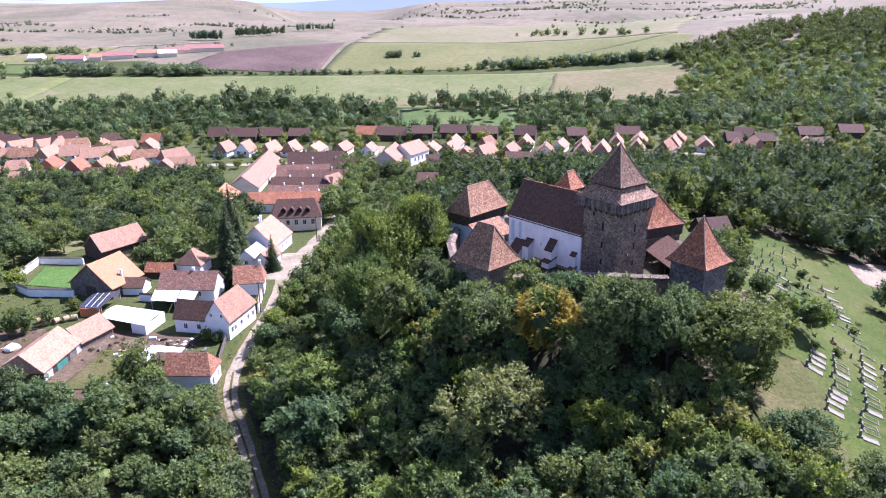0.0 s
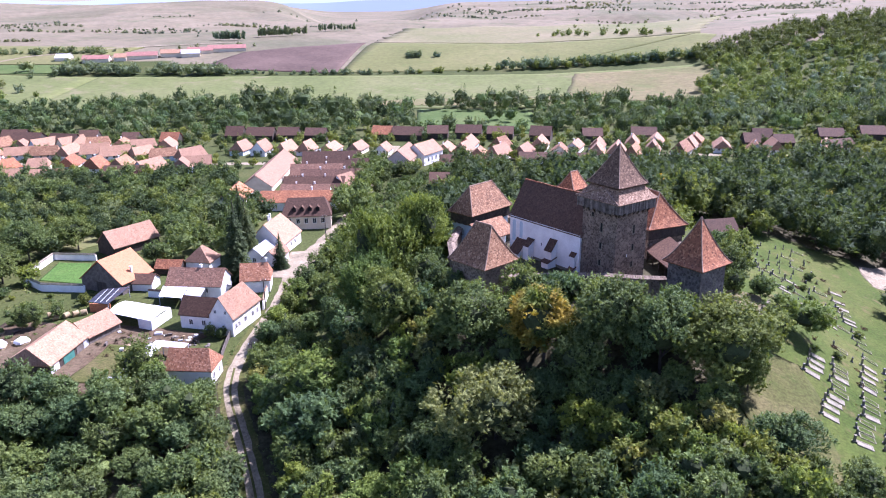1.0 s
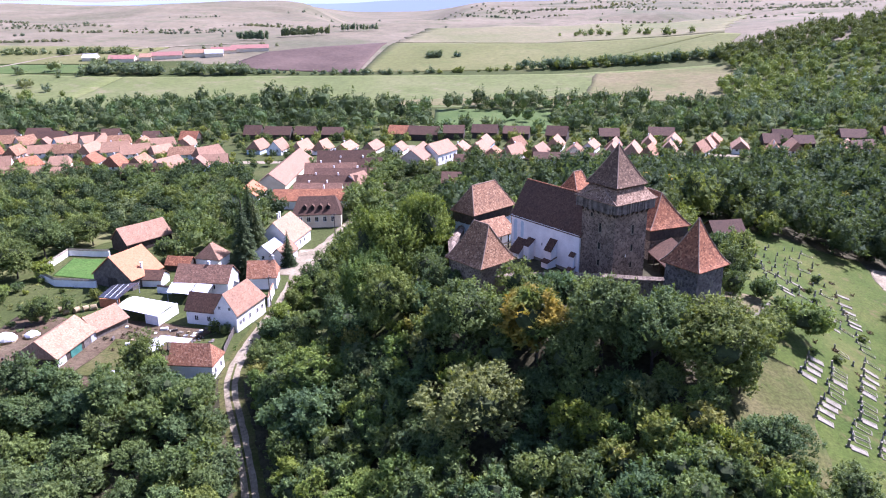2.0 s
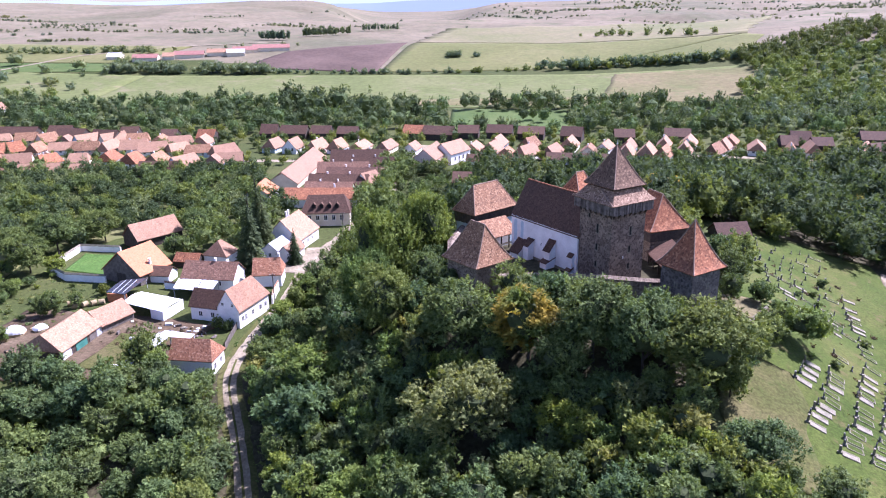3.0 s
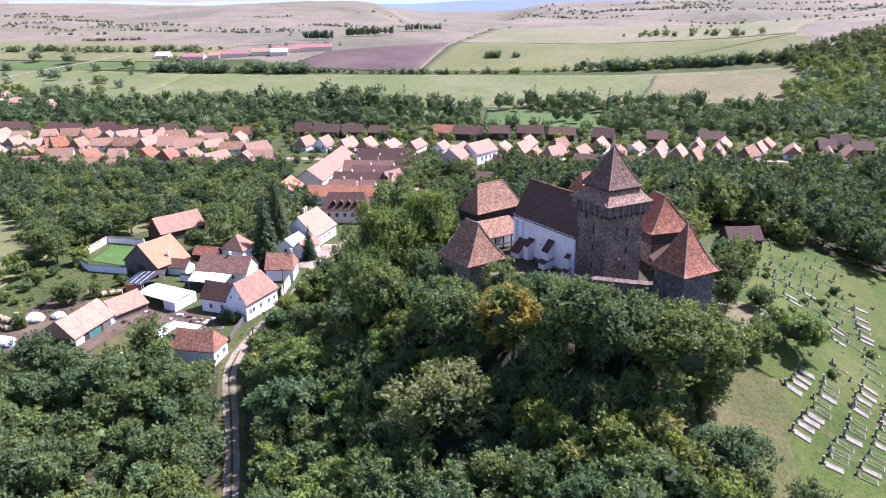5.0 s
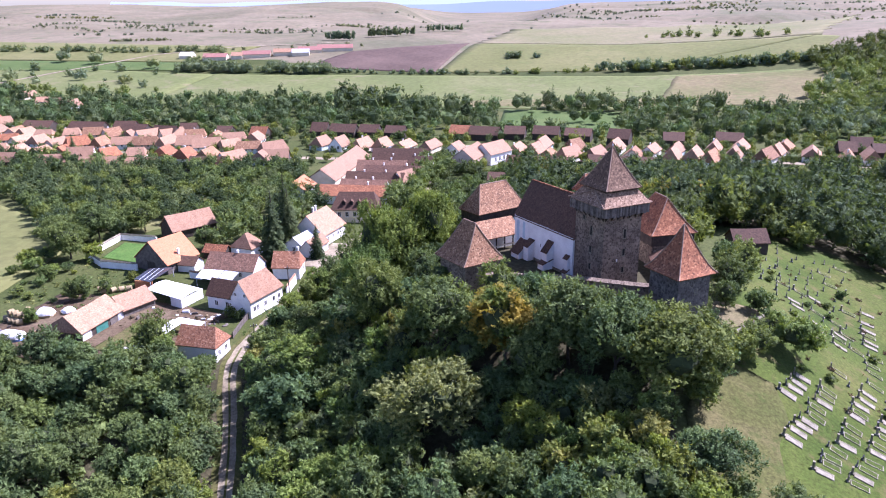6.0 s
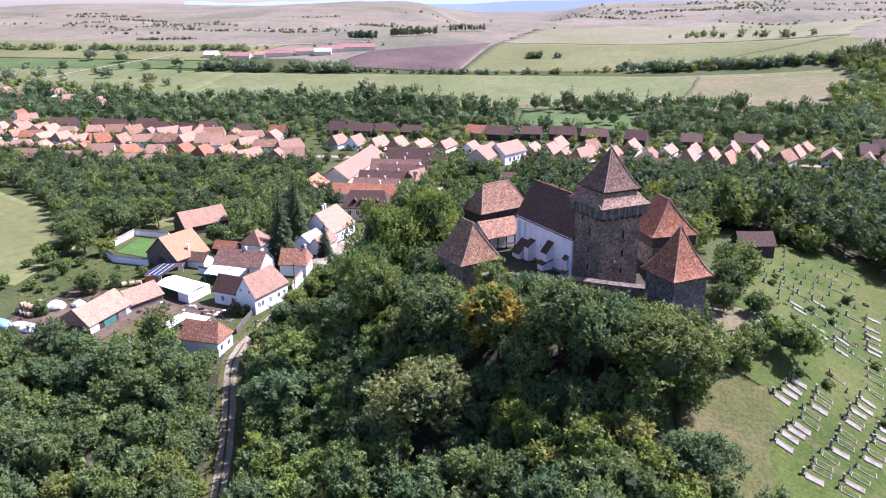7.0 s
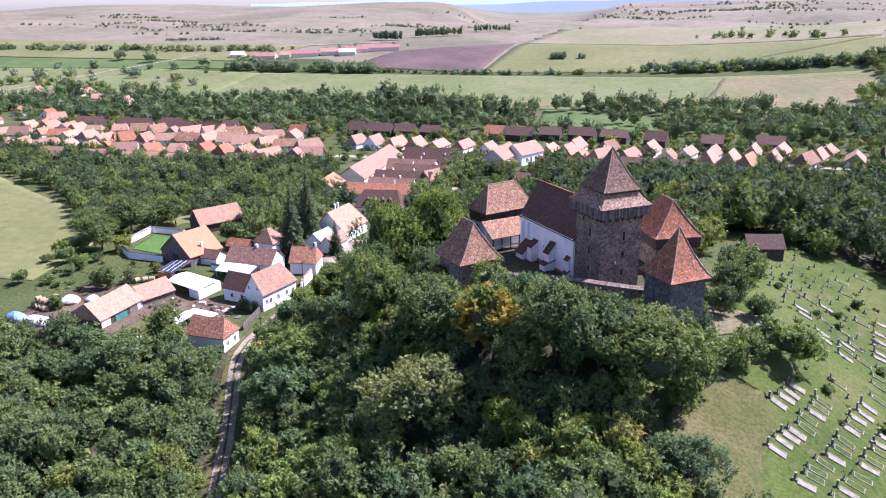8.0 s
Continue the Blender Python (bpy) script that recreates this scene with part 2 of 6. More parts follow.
RUBBLE = rubble("grey-brown rubble masonry", (0.085, 0.064, 0.048), (0.15, 0.116, 0.088), (0.26, 0.205, 0.155), (0.23, 0.19, 0.145))
ROOF_PALE = tiles("very pale sunlit tiles", (0.30, 0.19, 0.14), (0.38, 0.25, 0.19), (0.46, 0.32, 0.25), (0.26, 0.17, 0.13), 0.5)
RUBBLE_GREY = rubble("grey rubble masonry", (0.065, 0.058, 0.054), (0.11, 0.098, 0.09), (0.19, 0.17, 0.152), (0.16, 0.145, 0.13))

ROOF_WALNUT = tiles("bleached pinkish tiles", (0.10, 0.050, 0.027), (0.215, 0.118, 0.064), (0.40, 0.25, 0.148), (0.085, 0.05, 0.034), 0.4)
MEADOW = ground_mat("lush meadow", (0.05, 0.082, 0.022), (0.066, 0.098, 0.028), (0.088, 0.11, 0.036), 0.04, 0.8)
FIELD_PALE = ground_mat("pale hay meadow", (0.094, 0.103, 0.034), (0.116, 0.119, 0.043), (0.140, 0.135, 0.056), 0.012, 0.25, (0.086, 0.105, 0.033), 0.3)
LITTER = ground_mat("shaded leaf litter and weeds", (0.036, 0.034, 0.018), (0.052, 0.048, 0.025), (0.072, 0.064, 0.034), 0.15, 1.2)
TIN = coat("grey roofing sheet", (0.30, 0.32, 0.35), (0.42, 0.44, 0.47), 0.6, 4, 0.45, 0.01, 0.1)
SOLAR = coat("dark solar panels", (0.026, 0.027, 0.032), (0.045, 0.046, 0.052), 1, 5, 0.2, 0)
GREEN_PAINT = coat("green painted boards", (0.03, 0.13, 0.10), (0.06, 0.19, 0.15), 1, 8, 0.6, 0.01, 0.2)
HAY = coat("baled hay", (0.22, 0.17, 0.09), (0.38, 0.30, 0.17), 1.5, 14, 0.95, 0.06, 0.3)
PANTRY = coat("pink plaster", (0.60, 0.42, 0.34), (0.70, 0.52, 0.43), 0.5, 5, 0.9, 0.01, 0.08)
FIELD_STRAW = ground_mat("mown straw-coloured grass", (0.096, 0.103, 0.037), (0.131, 0.116, 0.053), (0.155, 0.127, 0.067), 0.02, 0.25, (0.092, 0.107, 0.037), 0.3)
COTTAGE_TILE = tiles("mottled red-brown tiles with pale repairs", (0.11, 0.046, 0.025), (0.22, 0.104, 0.056), (0.37, 0.215, 0.14), (0.09, 0.05, 0.034), 0.45)
BARN_TILE = tiles("brown and pinkish barn tiles", (0.095, 0.052, 0.034), (0.155, 0.088, 0.058), (0.25, 0.152, 0.105), (0.07, 0.048, 0.036), 0.5)
HALL_RED = tiles("faded red sheet tiles", (0.18, 0.085, 0.07), (0.24, 0.118, 0.098), (0.31, 0.17, 0.14), (0.15, 0.09, 0.075), 0.4)
PLANK = coat("weathered upright planks", (0.075, 0.064, 0.054), (0.19, 0.168, 0.145), 1.3, 9, 0.85, 0.03, 0.3)
pt = PLANK.node_tree
pb = pt.nodes["Principled BSDF"]
each = ramp(pt, pt.nodes.new("ShaderNodeNewGeometry").outputs["Random Per Island"], (0.0, (0.45, 0.43, 0.42)), (0.6, (1.0, 1.0, 1.0)), (1.0, (1.5, 1.48, 1.45)))
pt.links.new(mix(pt, pb.inputs["Base Color"].links[0].from_socket, each, 1.0, "MULTIPLY"), pb.inputs["Base Color"])


# ---- building blocks ----
def mesh_of(bm, name, mat):
    me = bpy.data.meshes.new(name)
    bmesh.ops.recalc_face_normals(bm, faces=bm.faces)
    bm.to_mesh(me)
    bm.free()
    for k in (mat if isinstance(mat, (list, tuple)) else (mat,)):
        me.materials.append(k)
    return me


def part(name, bm, mat, parent=None, label=""):
    ob = new(name, mesh_of(bm, name, mat))
    if parent is not None:
        ob.parent = parent
    return tagged(ob, label)


def thing(name, m, label, category, group="", kind=""):
    ob = new(name)
    ob.empty_display_size = 0.5
    ob.matrix_basis = m
    return tagged(ob, label, category, group, kind)


def solid(verts, faces, bm=None):
    bm = bm or bmesh.new()
    vs = [bm.verts.new(v) for v in verts]
    for f in faces:
        bm.faces.new([vs[i] for i in f])
    return bm


def box(x0, y0, z0, x1, y1, z1, bm=None):
    v = [(x, y, z) for z in (z0, z1) for y in (y0, y1) for x in (x0, x1)]
    return solid(v, ((0, 2, 3, 1), (4, 5, 7, 6), (0, 1, 5, 4), (2, 6, 7, 3), (0, 4, 6, 2), (1, 3, 7, 5)), bm)


def rings(levels, close=True, bm=None):
    """Joins level outlines, each a list of points, from the first to the last."""
    bm = bm or bmesh.new()
    rows = [[bm.verts.new(p) for p in lv] for lv in levels]
    for a, b in zip(rows, rows[1:]):
        n = len(a)
        for i in range(n):
            bm.faces.new((a[i], a[(i + 1) % n], b[(i + 1) % n], b[i]))
    if close:
        bm.faces.new(rows[0][::-1])
        bm.faces.new(rows[-1])
    return bm


def oblong(hx, hy, z, cx=0.0, cy=0.0):
    return [(cx - hx, cy - hy, z), (cx + hx, cy - hy, z), (cx + hx, cy + hy, z), (cx - hx, cy + hy, z)]


def hip_roof(hx, hy, z0, z1, ridge, flare=0.0, axis="x", thick=0.18, steps=5):
    """A hipped roof over 2hx by 2hy with bell-cast eaves; ridge is half the ridge's length along the axis."""
    lv = [oblong(hx - 0.12, hy - 0.12, z0 - thick)]
    rx, ry = (ridge, 0.03) if axis == "x" else (0.03, ridge)
    for i in range(steps + 1):
        u = i / steps
        s = u - flare * u * (1 - u)
        h = u if not flare else u ** (1 + flare * 0.9)
        lv.append(oblong(hx + (rx - hx) * u, hy + (ry - hy) * u, z0 + (z1 - z0) * h))
    return rings(lv)


def gable_roof(hx, hy, z0, z1, over=0.4, verge=0.35, thick=0.16, hip0=0.0, hip1=0.0, sag=0.0):
    """A saddle roof, ridge along x. hip0, hip1: how far the ends are hipped back, as a share of the rise."""
    rise = z1 - z0
    k = rise / hy
    ye, ze = hy + over, z0 - k * over
    bm = bmesh.new()
    n = 8
    xa, xb = -hx - verge, hx + verge
    out = []
    for d in (0.0, -thick):
        lo = [bm.verts.new((xa + (xb - xa) * i / n, -ye, ze + d)) for i in range(n + 1)]
        hi_y = [bm.verts.new((xa + (xb - xa) * i / n, ye, ze + d)) for i in range(n + 1)]
        r0, r1 = xa + hip0 * ye * 0.8, xb - hip1 * ye * 0.8
        up = [bm.verts.new((r0 + (r1 - r0) * i / n, 0, z1 + d - sag * math.sin(math.pi * i / n))) for i in range(n + 1)]
        out.append((lo, up, hi_y))
    (lo, up, hi), (lo2, up2, hi2) = out
    for i in range(n):
        bm.faces.new((lo[i], lo[i + 1], up[i + 1], up[i]))
        bm.faces.new((up[i], up[i + 1], hi[i + 1], hi[i]))
        bm.faces.new((lo2[i + 1], lo2[i], up2[i], up2[i + 1]))
        bm.faces.new((up2[i + 1], up2[i], hi2[i], hi2[i + 1]))
        bm.faces.new((lo[i + 1], lo[i], lo2[i], lo2[i + 1]))
        bm.faces.new((hi[i], hi[i + 1], hi2[i + 1], hi2[i]))
    for i, h in ((0, hip0), (n, hip1)):
        if h > 0:
            # hipped end: the slope closes between the two eave corners (or from part height)
            f = [lo[i], up[i], hi[i]]
            bm.faces.new(f if i else f[::-1])
            f = [lo2[i], up2[i], hi2[i]]
            bm.faces.new(f[::-1] if i else f)
            bm.faces.new((lo[i], hi[i], hi2[i], lo2[i]))
        else:
            bm.faces.new((lo[i], up[i], up2[i], lo2[i]))
            bm.faces.new((up[i], hi[i], hi2[i], up2[i]))
    return bm


def gable_walls(hx, hy, z0, z1, top, thin=0.0):
    """House body with gables up to the ridge, ridge along x."""
    bm = bmesh.new()
    a = [(-hx, -hy, z0), (-hx, hy, z0), (-hx, hy, z1), (-hx, 0, top - 0.12), (-hx, -hy, z1)]
    b = [(hx, y, z) for _, y, z in a]
    va, vb = [bm.verts.new(p) for p in a], [bm.verts.new(p) for p in b]
    bm.faces.new(va[::-1])
    bm.faces.new(vb)
    for i in range(5):
        j = (i + 1) % 5
        bm.faces.new((va[i], va[j], vb[j], vb[i]))
    return bm


def pane(parent, x, y, z, w, h, face, mats=(None, None), name="window"):
    """A window: proud frame with sill round a dark pane; face is the degrees its outside looks to in the parent's plan."""
    m = pose(x, y, z, 0, 0, face)
    fr = bmesh.new()
    t, d = 0.09, 0.07
    for q in ((-w / 2 - t, -d, 0 - t, -w / 2, 0.05, h + t), (w / 2, -d, 0 - t, w / 2 + t, 0.05, h + t), (-w / 2, -d, h, w / 2, 0.05, h + t), (-w / 2, -d - 0.05, -t, w / 2, 0.05, 0), (-0.03, -d, 0, 0.03, 0.05, h)):
        box(*q, bm=fr)
    fr.transform(m @ pose(0, 0, 0, 0, 0, 90))
    ob = part(name, fr, mats[0] or PLASTER, parent)
    gl = box(-w / 2, -0.02, 0, w / 2, 0.04, h)
    gl.transform(m @ pose(0, 0, 0, 0, 0, 90))
    part("pane", gl, mats[1] or GLASS, ob)
    return ob


def chimney(parent, x, y, z0, z1, w=0.44, mat=None):
    bm = box(-w / 2, -w / 2, z0, w / 2, w / 2, z1)
    box(-w / 2 - 0.07, -w / 2 - 0.07, z1 - 0.12, w / 2 + 0.07, w / 2 + 0.07, z1 + 0.05, bm)
    bm.transform(pose(x, y, 0))
    return part("chimney", bm, mat or PLASTER, parent)




# ---- ground ----
def spread(points):
    out = []
    for a, b, s in points:
        n = max(1, round((b - a) / s))
        out += [a + (b - a) * i / n for i in range(n)]
    return out + [points[-1][1]]


def sheet():
    gx = spread(((-4200, -1600, 200), (-1600, -600, 50), (-600, -170, 16), (-170, 170, 3.6), (170, 620, 16), (620, 1600, 50), (1600, 4200, 200)))
    gy = spread(((-400, 20, 30), (20, 260, 3.6), (260, 460, 10), (460, 800, 12), (800, 1600, 14), (1600, 2600, 45), (2600, 4900, 180)))
    verts = [(x, y, lie(x, y)) for y in gy for x in gx]
    w = len(gx)
    faces, kinds = [], []
    for j in range(len(gy) - 1):
        for i in range(w - 1):
            k = j * w + i
            faces.append((k, k + 1, k + 1 + w, k + w))
            x, y = (gx[i] + gx[i + 1]) / 2, (gy[j] + gy[j + 1]) / 2
            wooded = 40 < y < 122 and x < 40 + 4 * noise.noise((x / 9, y / 9, 6)) and math.hypot(x + 90, y - 135) > 42 or 170 < y < 290 and x > -5 and not (58 < x < 90 and y < 176)
            kinds.append(1 if y > 640 + 40 * noise.noise((x / 200, 0, 0)) else 2 if wooded else 0)
    me = bpy.data.meshes.new("ground")
    me.from_pydata(verts, [], faces)
    me.materials.append(GRASS)
    me.materials.append(FIELD_DRY)
    me.materials.append(LITTER)
    me.polygons.foreach_set("material_index", kinds)
    me.polygons.foreach_set("use_smooth", [True] * len(faces))
    return tagged(new("ground", me), "grassy valley floor rising to dry hills", "ground", kind="structure")


ground = sheet()


def patch(name, corners, mat, label, category="field", lift=0.25, nx=24, ny=24, wobble=0.0):
    """A four-cornered piece of land laid over the ground, corners in turn."""
    a, b, c, d = [Vector(p) for p in corners]
    verts, faces = [], []
    for j in range(ny + 1):
        for i in range(nx + 1):
            u, v = i / nx, j / ny
            p = (a * (1 - u) + b * u) * (1 - v) + (d * (1 - u) + c * u) * v
            if wobble and (i in (0, nx) or j in (0, ny)):
                p = p + Vector((noise.noise((p.x / 9, p.y / 9, 5)), noise.noise((p.x / 9, p.y / 9, 9)))) * wobble
            verts.append((p.x, p.y, lie(p.x, p.y) + lift))
    for j in range(ny):
        for i in range(nx):
            k = j * (nx + 1) + i
            faces.append((k, k + 1, k + nx + 2, k + nx + 1))
    rim = [i for i in range(nx)] + [j * (nx + 1) + nx for j in range(ny)] + [ny * (nx + 1) + i for i in range(nx, 0, -1)] + [j * (nx + 1) for j in range(ny, 0, -1)]
    base = len(verts)
    verts += [(verts[k][0], verts[k][1], verts[k][2] - lift - 0.5) for k in rim]
    n = len(rim)
    faces += [(rim[i], base + i, base + (i + 1) % n, rim[(i + 1) % n]) for i in range(n)]
    me = bpy.data.meshes.new(name)
    me.from_pydata(verts, [], faces)
    me.materials.append(mat)
    me.polygons.foreach_set("use_smooth", [True] * (nx * ny) + [False] * n)
    return tagged(new(name, me), label, category, kind="structure")


def ribbon(name, line, widths, mat, label, category="road", lift=0.06, across=4, step=1.6):
    """A road along a line of points."""
    pts = []
    for (x0, y0), (x1, y1), w0, w1 in zip(line, line[1:], widths, widths[1:]):
        n = max(1, int(math.hypot(x1 - x0, y1 - y0) / step))
        pts += [(x0 + (x1 - x0) * i / n, y0 + (y1 - y0) * i / n, w0 + (w1 - w0) * i / n) for i in range(n)]
    pts.append((*line[-1], widths[-1]))
    for _ in range(4):
        pts = [pts[0]] + [tuple((a[k] + 2 * b[k] + c[k]) / 4 for k in range(3)) for a, b, c in zip(pts, pts[1:], pts[2:])] + [pts[-1]]
    verts, faces = [], []
    for i, (x, y, w) in enumerate(pts):
        x0, y0, _ = pts[max(0, i - 1)]
        x1, y1, _ = pts[min(len(pts) - 1, i + 1)]
        d = math.hypot(x1 - x0, y1 - y0) or 1
        px, py = (y1 - y0) / d, -(x1 - x0) / d
        for k in range(across + 1):
            s = (k / across - 0.5) * w * (1 + (0.22 * noise.noise((x / 3, y / 3, k // 2 * 4.0)) if k in (0, across) else 0))
            verts.append((x + px * s, y + py * s, lie(x + px * s, y + py * s) + lift))
        if i:
            for k in range(across):
                a = (i - 1) * (across + 1) + k
                faces.append((a, a + 1, a + across + 2, a + across + 1))
    me = bpy.data.meshes.new(name)
    me.from_pydata(verts, [], faces)
    me.materials.append(mat)
    me.polygons.foreach_set("use_smooth", [True] * len(faces))
    return tagged(new(name, me), label, category, kind="structure")


ROAD = [(-12, 48), (-20, 72), (-25, 85), (-29, 95), (-34, 106), (-38.5, 115), (-40, 124), (-40, 138), (-39.5, 153), (-39, 167), (-38.5, 180), (-36, 197), (-31, 246), (-30, 300), (-28, 352)]
ribbon("road", ROAD[6:], [1.9, 2.0, 2.3, 4.5, 9, 7, 3.6, 3.6, 4.5], TRACK, "pale unpaved village track")
ribbon("road", ROAD[:9], [4.6] * 9, DRY_TURF, "grassy verges of the farm track", lift=0.05)
ribbon("road", ROAD[:9], [2.5] * 9, TRACK, "pale sandy farm track worn by wheels", lift=0.08)
ribbon("road", ROAD[:7], [0.4] * 7, DRY_TURF, "thin strip of grass down the middle of the farm track", lift=0.11)


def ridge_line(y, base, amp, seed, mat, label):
    """A backdrop strip for a distant range of hills behind everything else; haze is in its material."""
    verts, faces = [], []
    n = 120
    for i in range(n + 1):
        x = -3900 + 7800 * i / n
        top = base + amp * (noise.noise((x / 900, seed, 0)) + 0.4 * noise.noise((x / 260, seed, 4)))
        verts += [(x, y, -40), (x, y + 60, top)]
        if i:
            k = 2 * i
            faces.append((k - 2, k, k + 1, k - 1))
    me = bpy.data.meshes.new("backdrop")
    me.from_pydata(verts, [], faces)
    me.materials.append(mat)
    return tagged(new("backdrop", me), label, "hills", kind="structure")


# distance haze put into a blue colour that glows by itself
def haze_glow(name, colour, strength):
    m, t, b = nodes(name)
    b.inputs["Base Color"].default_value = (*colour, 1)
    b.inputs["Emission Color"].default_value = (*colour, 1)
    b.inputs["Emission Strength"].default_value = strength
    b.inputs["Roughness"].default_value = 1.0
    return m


ridge_line(4350, 74, 20, 1.5, haze_glow("distant hills in glowing haze blue", (0.26, 0.31, 0.40), 0.5), "backdrop of wooded hills in the far distance, glowing haze blue")
ridge_line(4700, 96, 26, 4.5, haze_glow("distant hills in glowing pale haze", (0.36, 0.42, 0.52), 0.6), "backdrop of hills on the horizon, glowing pale haze blue")


# ---- fields, yards, village street ----
patch("field", [(-217, 624), (-97, 602), (-90, 751), (-196, 695)], PLOUGHED, "dark ploughed field", lift=0.24)
patch("field", [(-94, 604), (59, 612), (221, 709), (-84, 748)], FIELD_PALE, "pale hay meadow on a slope", lift=0.2)
patch("field", [(59, 613), (190, 612), (235, 690), (222, 708)], FIELD_PALE, "pale hay meadow above a hedge", lift=0.18)
patch("field", [(-84, 750), (222, 710), (330, 960), (-60, 900)], FIELD_TAN, "dry hill pasture", lift=0.22, wobble=9)
patch("field", [(-290, 470), (190, 470), (222, 592), (-290, 592)], FIELD_GREEN, "long mown green field behind the stream trees", lift=0.16, nx=60)
patch("field", [(70, 482), (166, 488), (206, 586), (92, 586)], FIELD_STRAW, "mown field dried to straw", lift=0.26, wobble=4)
patch("field", [(-60, 478), (72, 480), (74, 508), (-50, 498)], FIELD_STRAW, "dry strip along the field edge", lift=0.26, wobble=4)
patch("field", [(-640, 450), (-281, 482), (-286, 590), (-640, 640)], FIELD_GREEN, "pale green meadow on the valley floor", lift=0.4)
patch("field", [(-800, 660), (-330, 640), (-300, 720), (-800, 800)], FIELD_PALE, "hay meadow beside the farm", lift=0.5)
patch("field", [(-640, 600), (-330, 608), (-330, 638), (-640, 650)], MEADOW, "green meadow strip beside the farm", lift=0.5)
patch("field", [(-24, 468), (48, 462), (46, 384), (-20, 388)], MEADOW, "bright green meadow behind the barns", lift=0.2)
patch("field", [(-62, 462), (-46, 462), (-48, 438), (-62, 438)], MEADOW, "small bright green meadow between trees", lift=0.2)
patch("field", [(-330, 118), (-112, 142), (-120, 186), (-330, 300)], FIELD_PALE, "mown hay meadow", lift=0.15)
patch("yard", [(-99, 112), (-57, 116), (-50, 139), (-97, 146)], EARTH, "trodden farmyard earth with straw", "yard", lift=0.06, wobble=2)
patch("yard", [(-70, 118), (-58, 118), (-57, 134), (-69, 134)], DRY_TURF, "dry grass yard", "yard", lift=0.12, wobble=1.5)
patch("lawn", [(-103.5, 170), (-91, 168), (-96, 182.5), (-105.5, 183.5)], LAWN, "watered lawn inside a white wall", "lawn", lift=0.1)
patch("field", [(-130, 196), (-108, 188), (-98, 204), (-118, 212)], FIELD_PALE, "small dry paddock", "field", lift=0.12, wobble=2)
patch("square", [(-47, 172), (-33, 174), (-31, 192), (-44, 192)], TRACK, "dusty open village square", "square", lift=0.05, wobble=1.5)
ribbon("road", [(-320, 322), (-200, 312), (-120, 310), (-60, 314), (-28, 317), (30, 322), (90, 330), (190, 318), (300, 310)], [5] * 9, TRACK, "pale village street between the house rows")
ribbon("road", [(-470, 480), (-454, 549), (-439, 598), (-419, 627), (-389, 676), (-324, 717), (-220, 765)], [4] * 7, TRACK, "far country road", lift=0.7)
patch("churchyard", [(43, 56), (104, 56), (100, 176), (60, 172)], GRASS_GRAVES, "sunlit graveyard turf with dry patches", "grass", lift=0.1, nx=40, ny=60, wobble=2)
patch("churchyard", [(41, 74), (51, 76), (56.5, 102), (43, 106)], DRY_TURF, "dry mown slope below the churchyard", "grass", lift=0.16, wobble=2.5)
patch("square", [(98, 158), (106, 157), (124, 182), (101, 171)], TRACK, "pale gravel parking place behind the churchyard trees", "square", lift=0.12, wobble=2)
patch("court", [(5, 122), (39, 119), (46, 140), (10, 153)], LITTER, "trodden shady church court", "ground", lift=0.12)
patch("churchyard", [(47, 110), (55, 115), (57, 122), (47, 121)], STRAW, "bare trodden ground beside the corner tower", "grass", lift=0.2, wobble=1)


# ---- fortified church on the hill ----
def turned(x, y, z, deg):
    return pose(x, y, z, 0, 0, deg)


def add(bm, other):
    me = bpy.data.meshes.new("tmp")
    other.to_mesh(me)
    other.free()
    bm.from_mesh(me)
    bpy.data.meshes.remove(me)
    return bm


def boards(hx, hy, z0, z1, step=0.28, seed=4, ragged=0.3):
    """A belt of upright boards round an oblong, with ragged lower ends and gaps."""
    bm = bmesh.new()
    rnd = random.Random(seed)
    for side in range(4):
        half, off = (hx, hy) if side % 2 == 0 else (hy, hx)
        n = int(2 * half / step)
        for i in range(n):
            a = -half + 2 * half * i / n
            b = a + 2 * half / n - 0.025
            one = box(a, -off - 0.03 - rnd.random() * 0.04, z0 - rnd.random() * ragged, b, -off + 0.02, z1)
            one.transform(pose(0, 0, 0, 0, 0, 90 * side))
            add(bm, one)
    return bm


def hole(parent, face, along, off, z, w, h, arched=False, name="window", frame_mat=None, inside_mat=None):
    """A slit or window on a wall: near-black block painted as its unlit inside, thin stone surround."""
    m = pose(0, 0, 0, 0, 0, face)
    n = 6
    out = [(-w / 2, 0), (w / 2, 0), (w / 2, h)]
    out += [(w / 2 * math.cos(math.pi * i / n), h + w / 2 * math.sin(math.pi * i / n)) for i in range(1, n)] if arched else []
    out += [(-w / 2, h)]
    bm = rings([[(along + a, -off - 0.012, z + b) for a, b in out], [(along + a, -off + 0.3, z + b) for a, b in out]])
    bm.transform(m)
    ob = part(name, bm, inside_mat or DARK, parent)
    s = bmesh.new()
    for q in ((-w / 2 - 0.12, -0.1, -w / 2, h), (w / 2, -0.1, w / 2 + 0.12, h), (-w / 2 - 0.16, -0.16, w / 2 + 0.16, 0.0)):
        box(along + q[0], -off - 0.05, z + q[1], along + q[2], -off + 0.1, z + q[3], s)
    s.transform(m)
    part("surround", s, frame_mat or STONE_GRAVE, ob)
    return ob


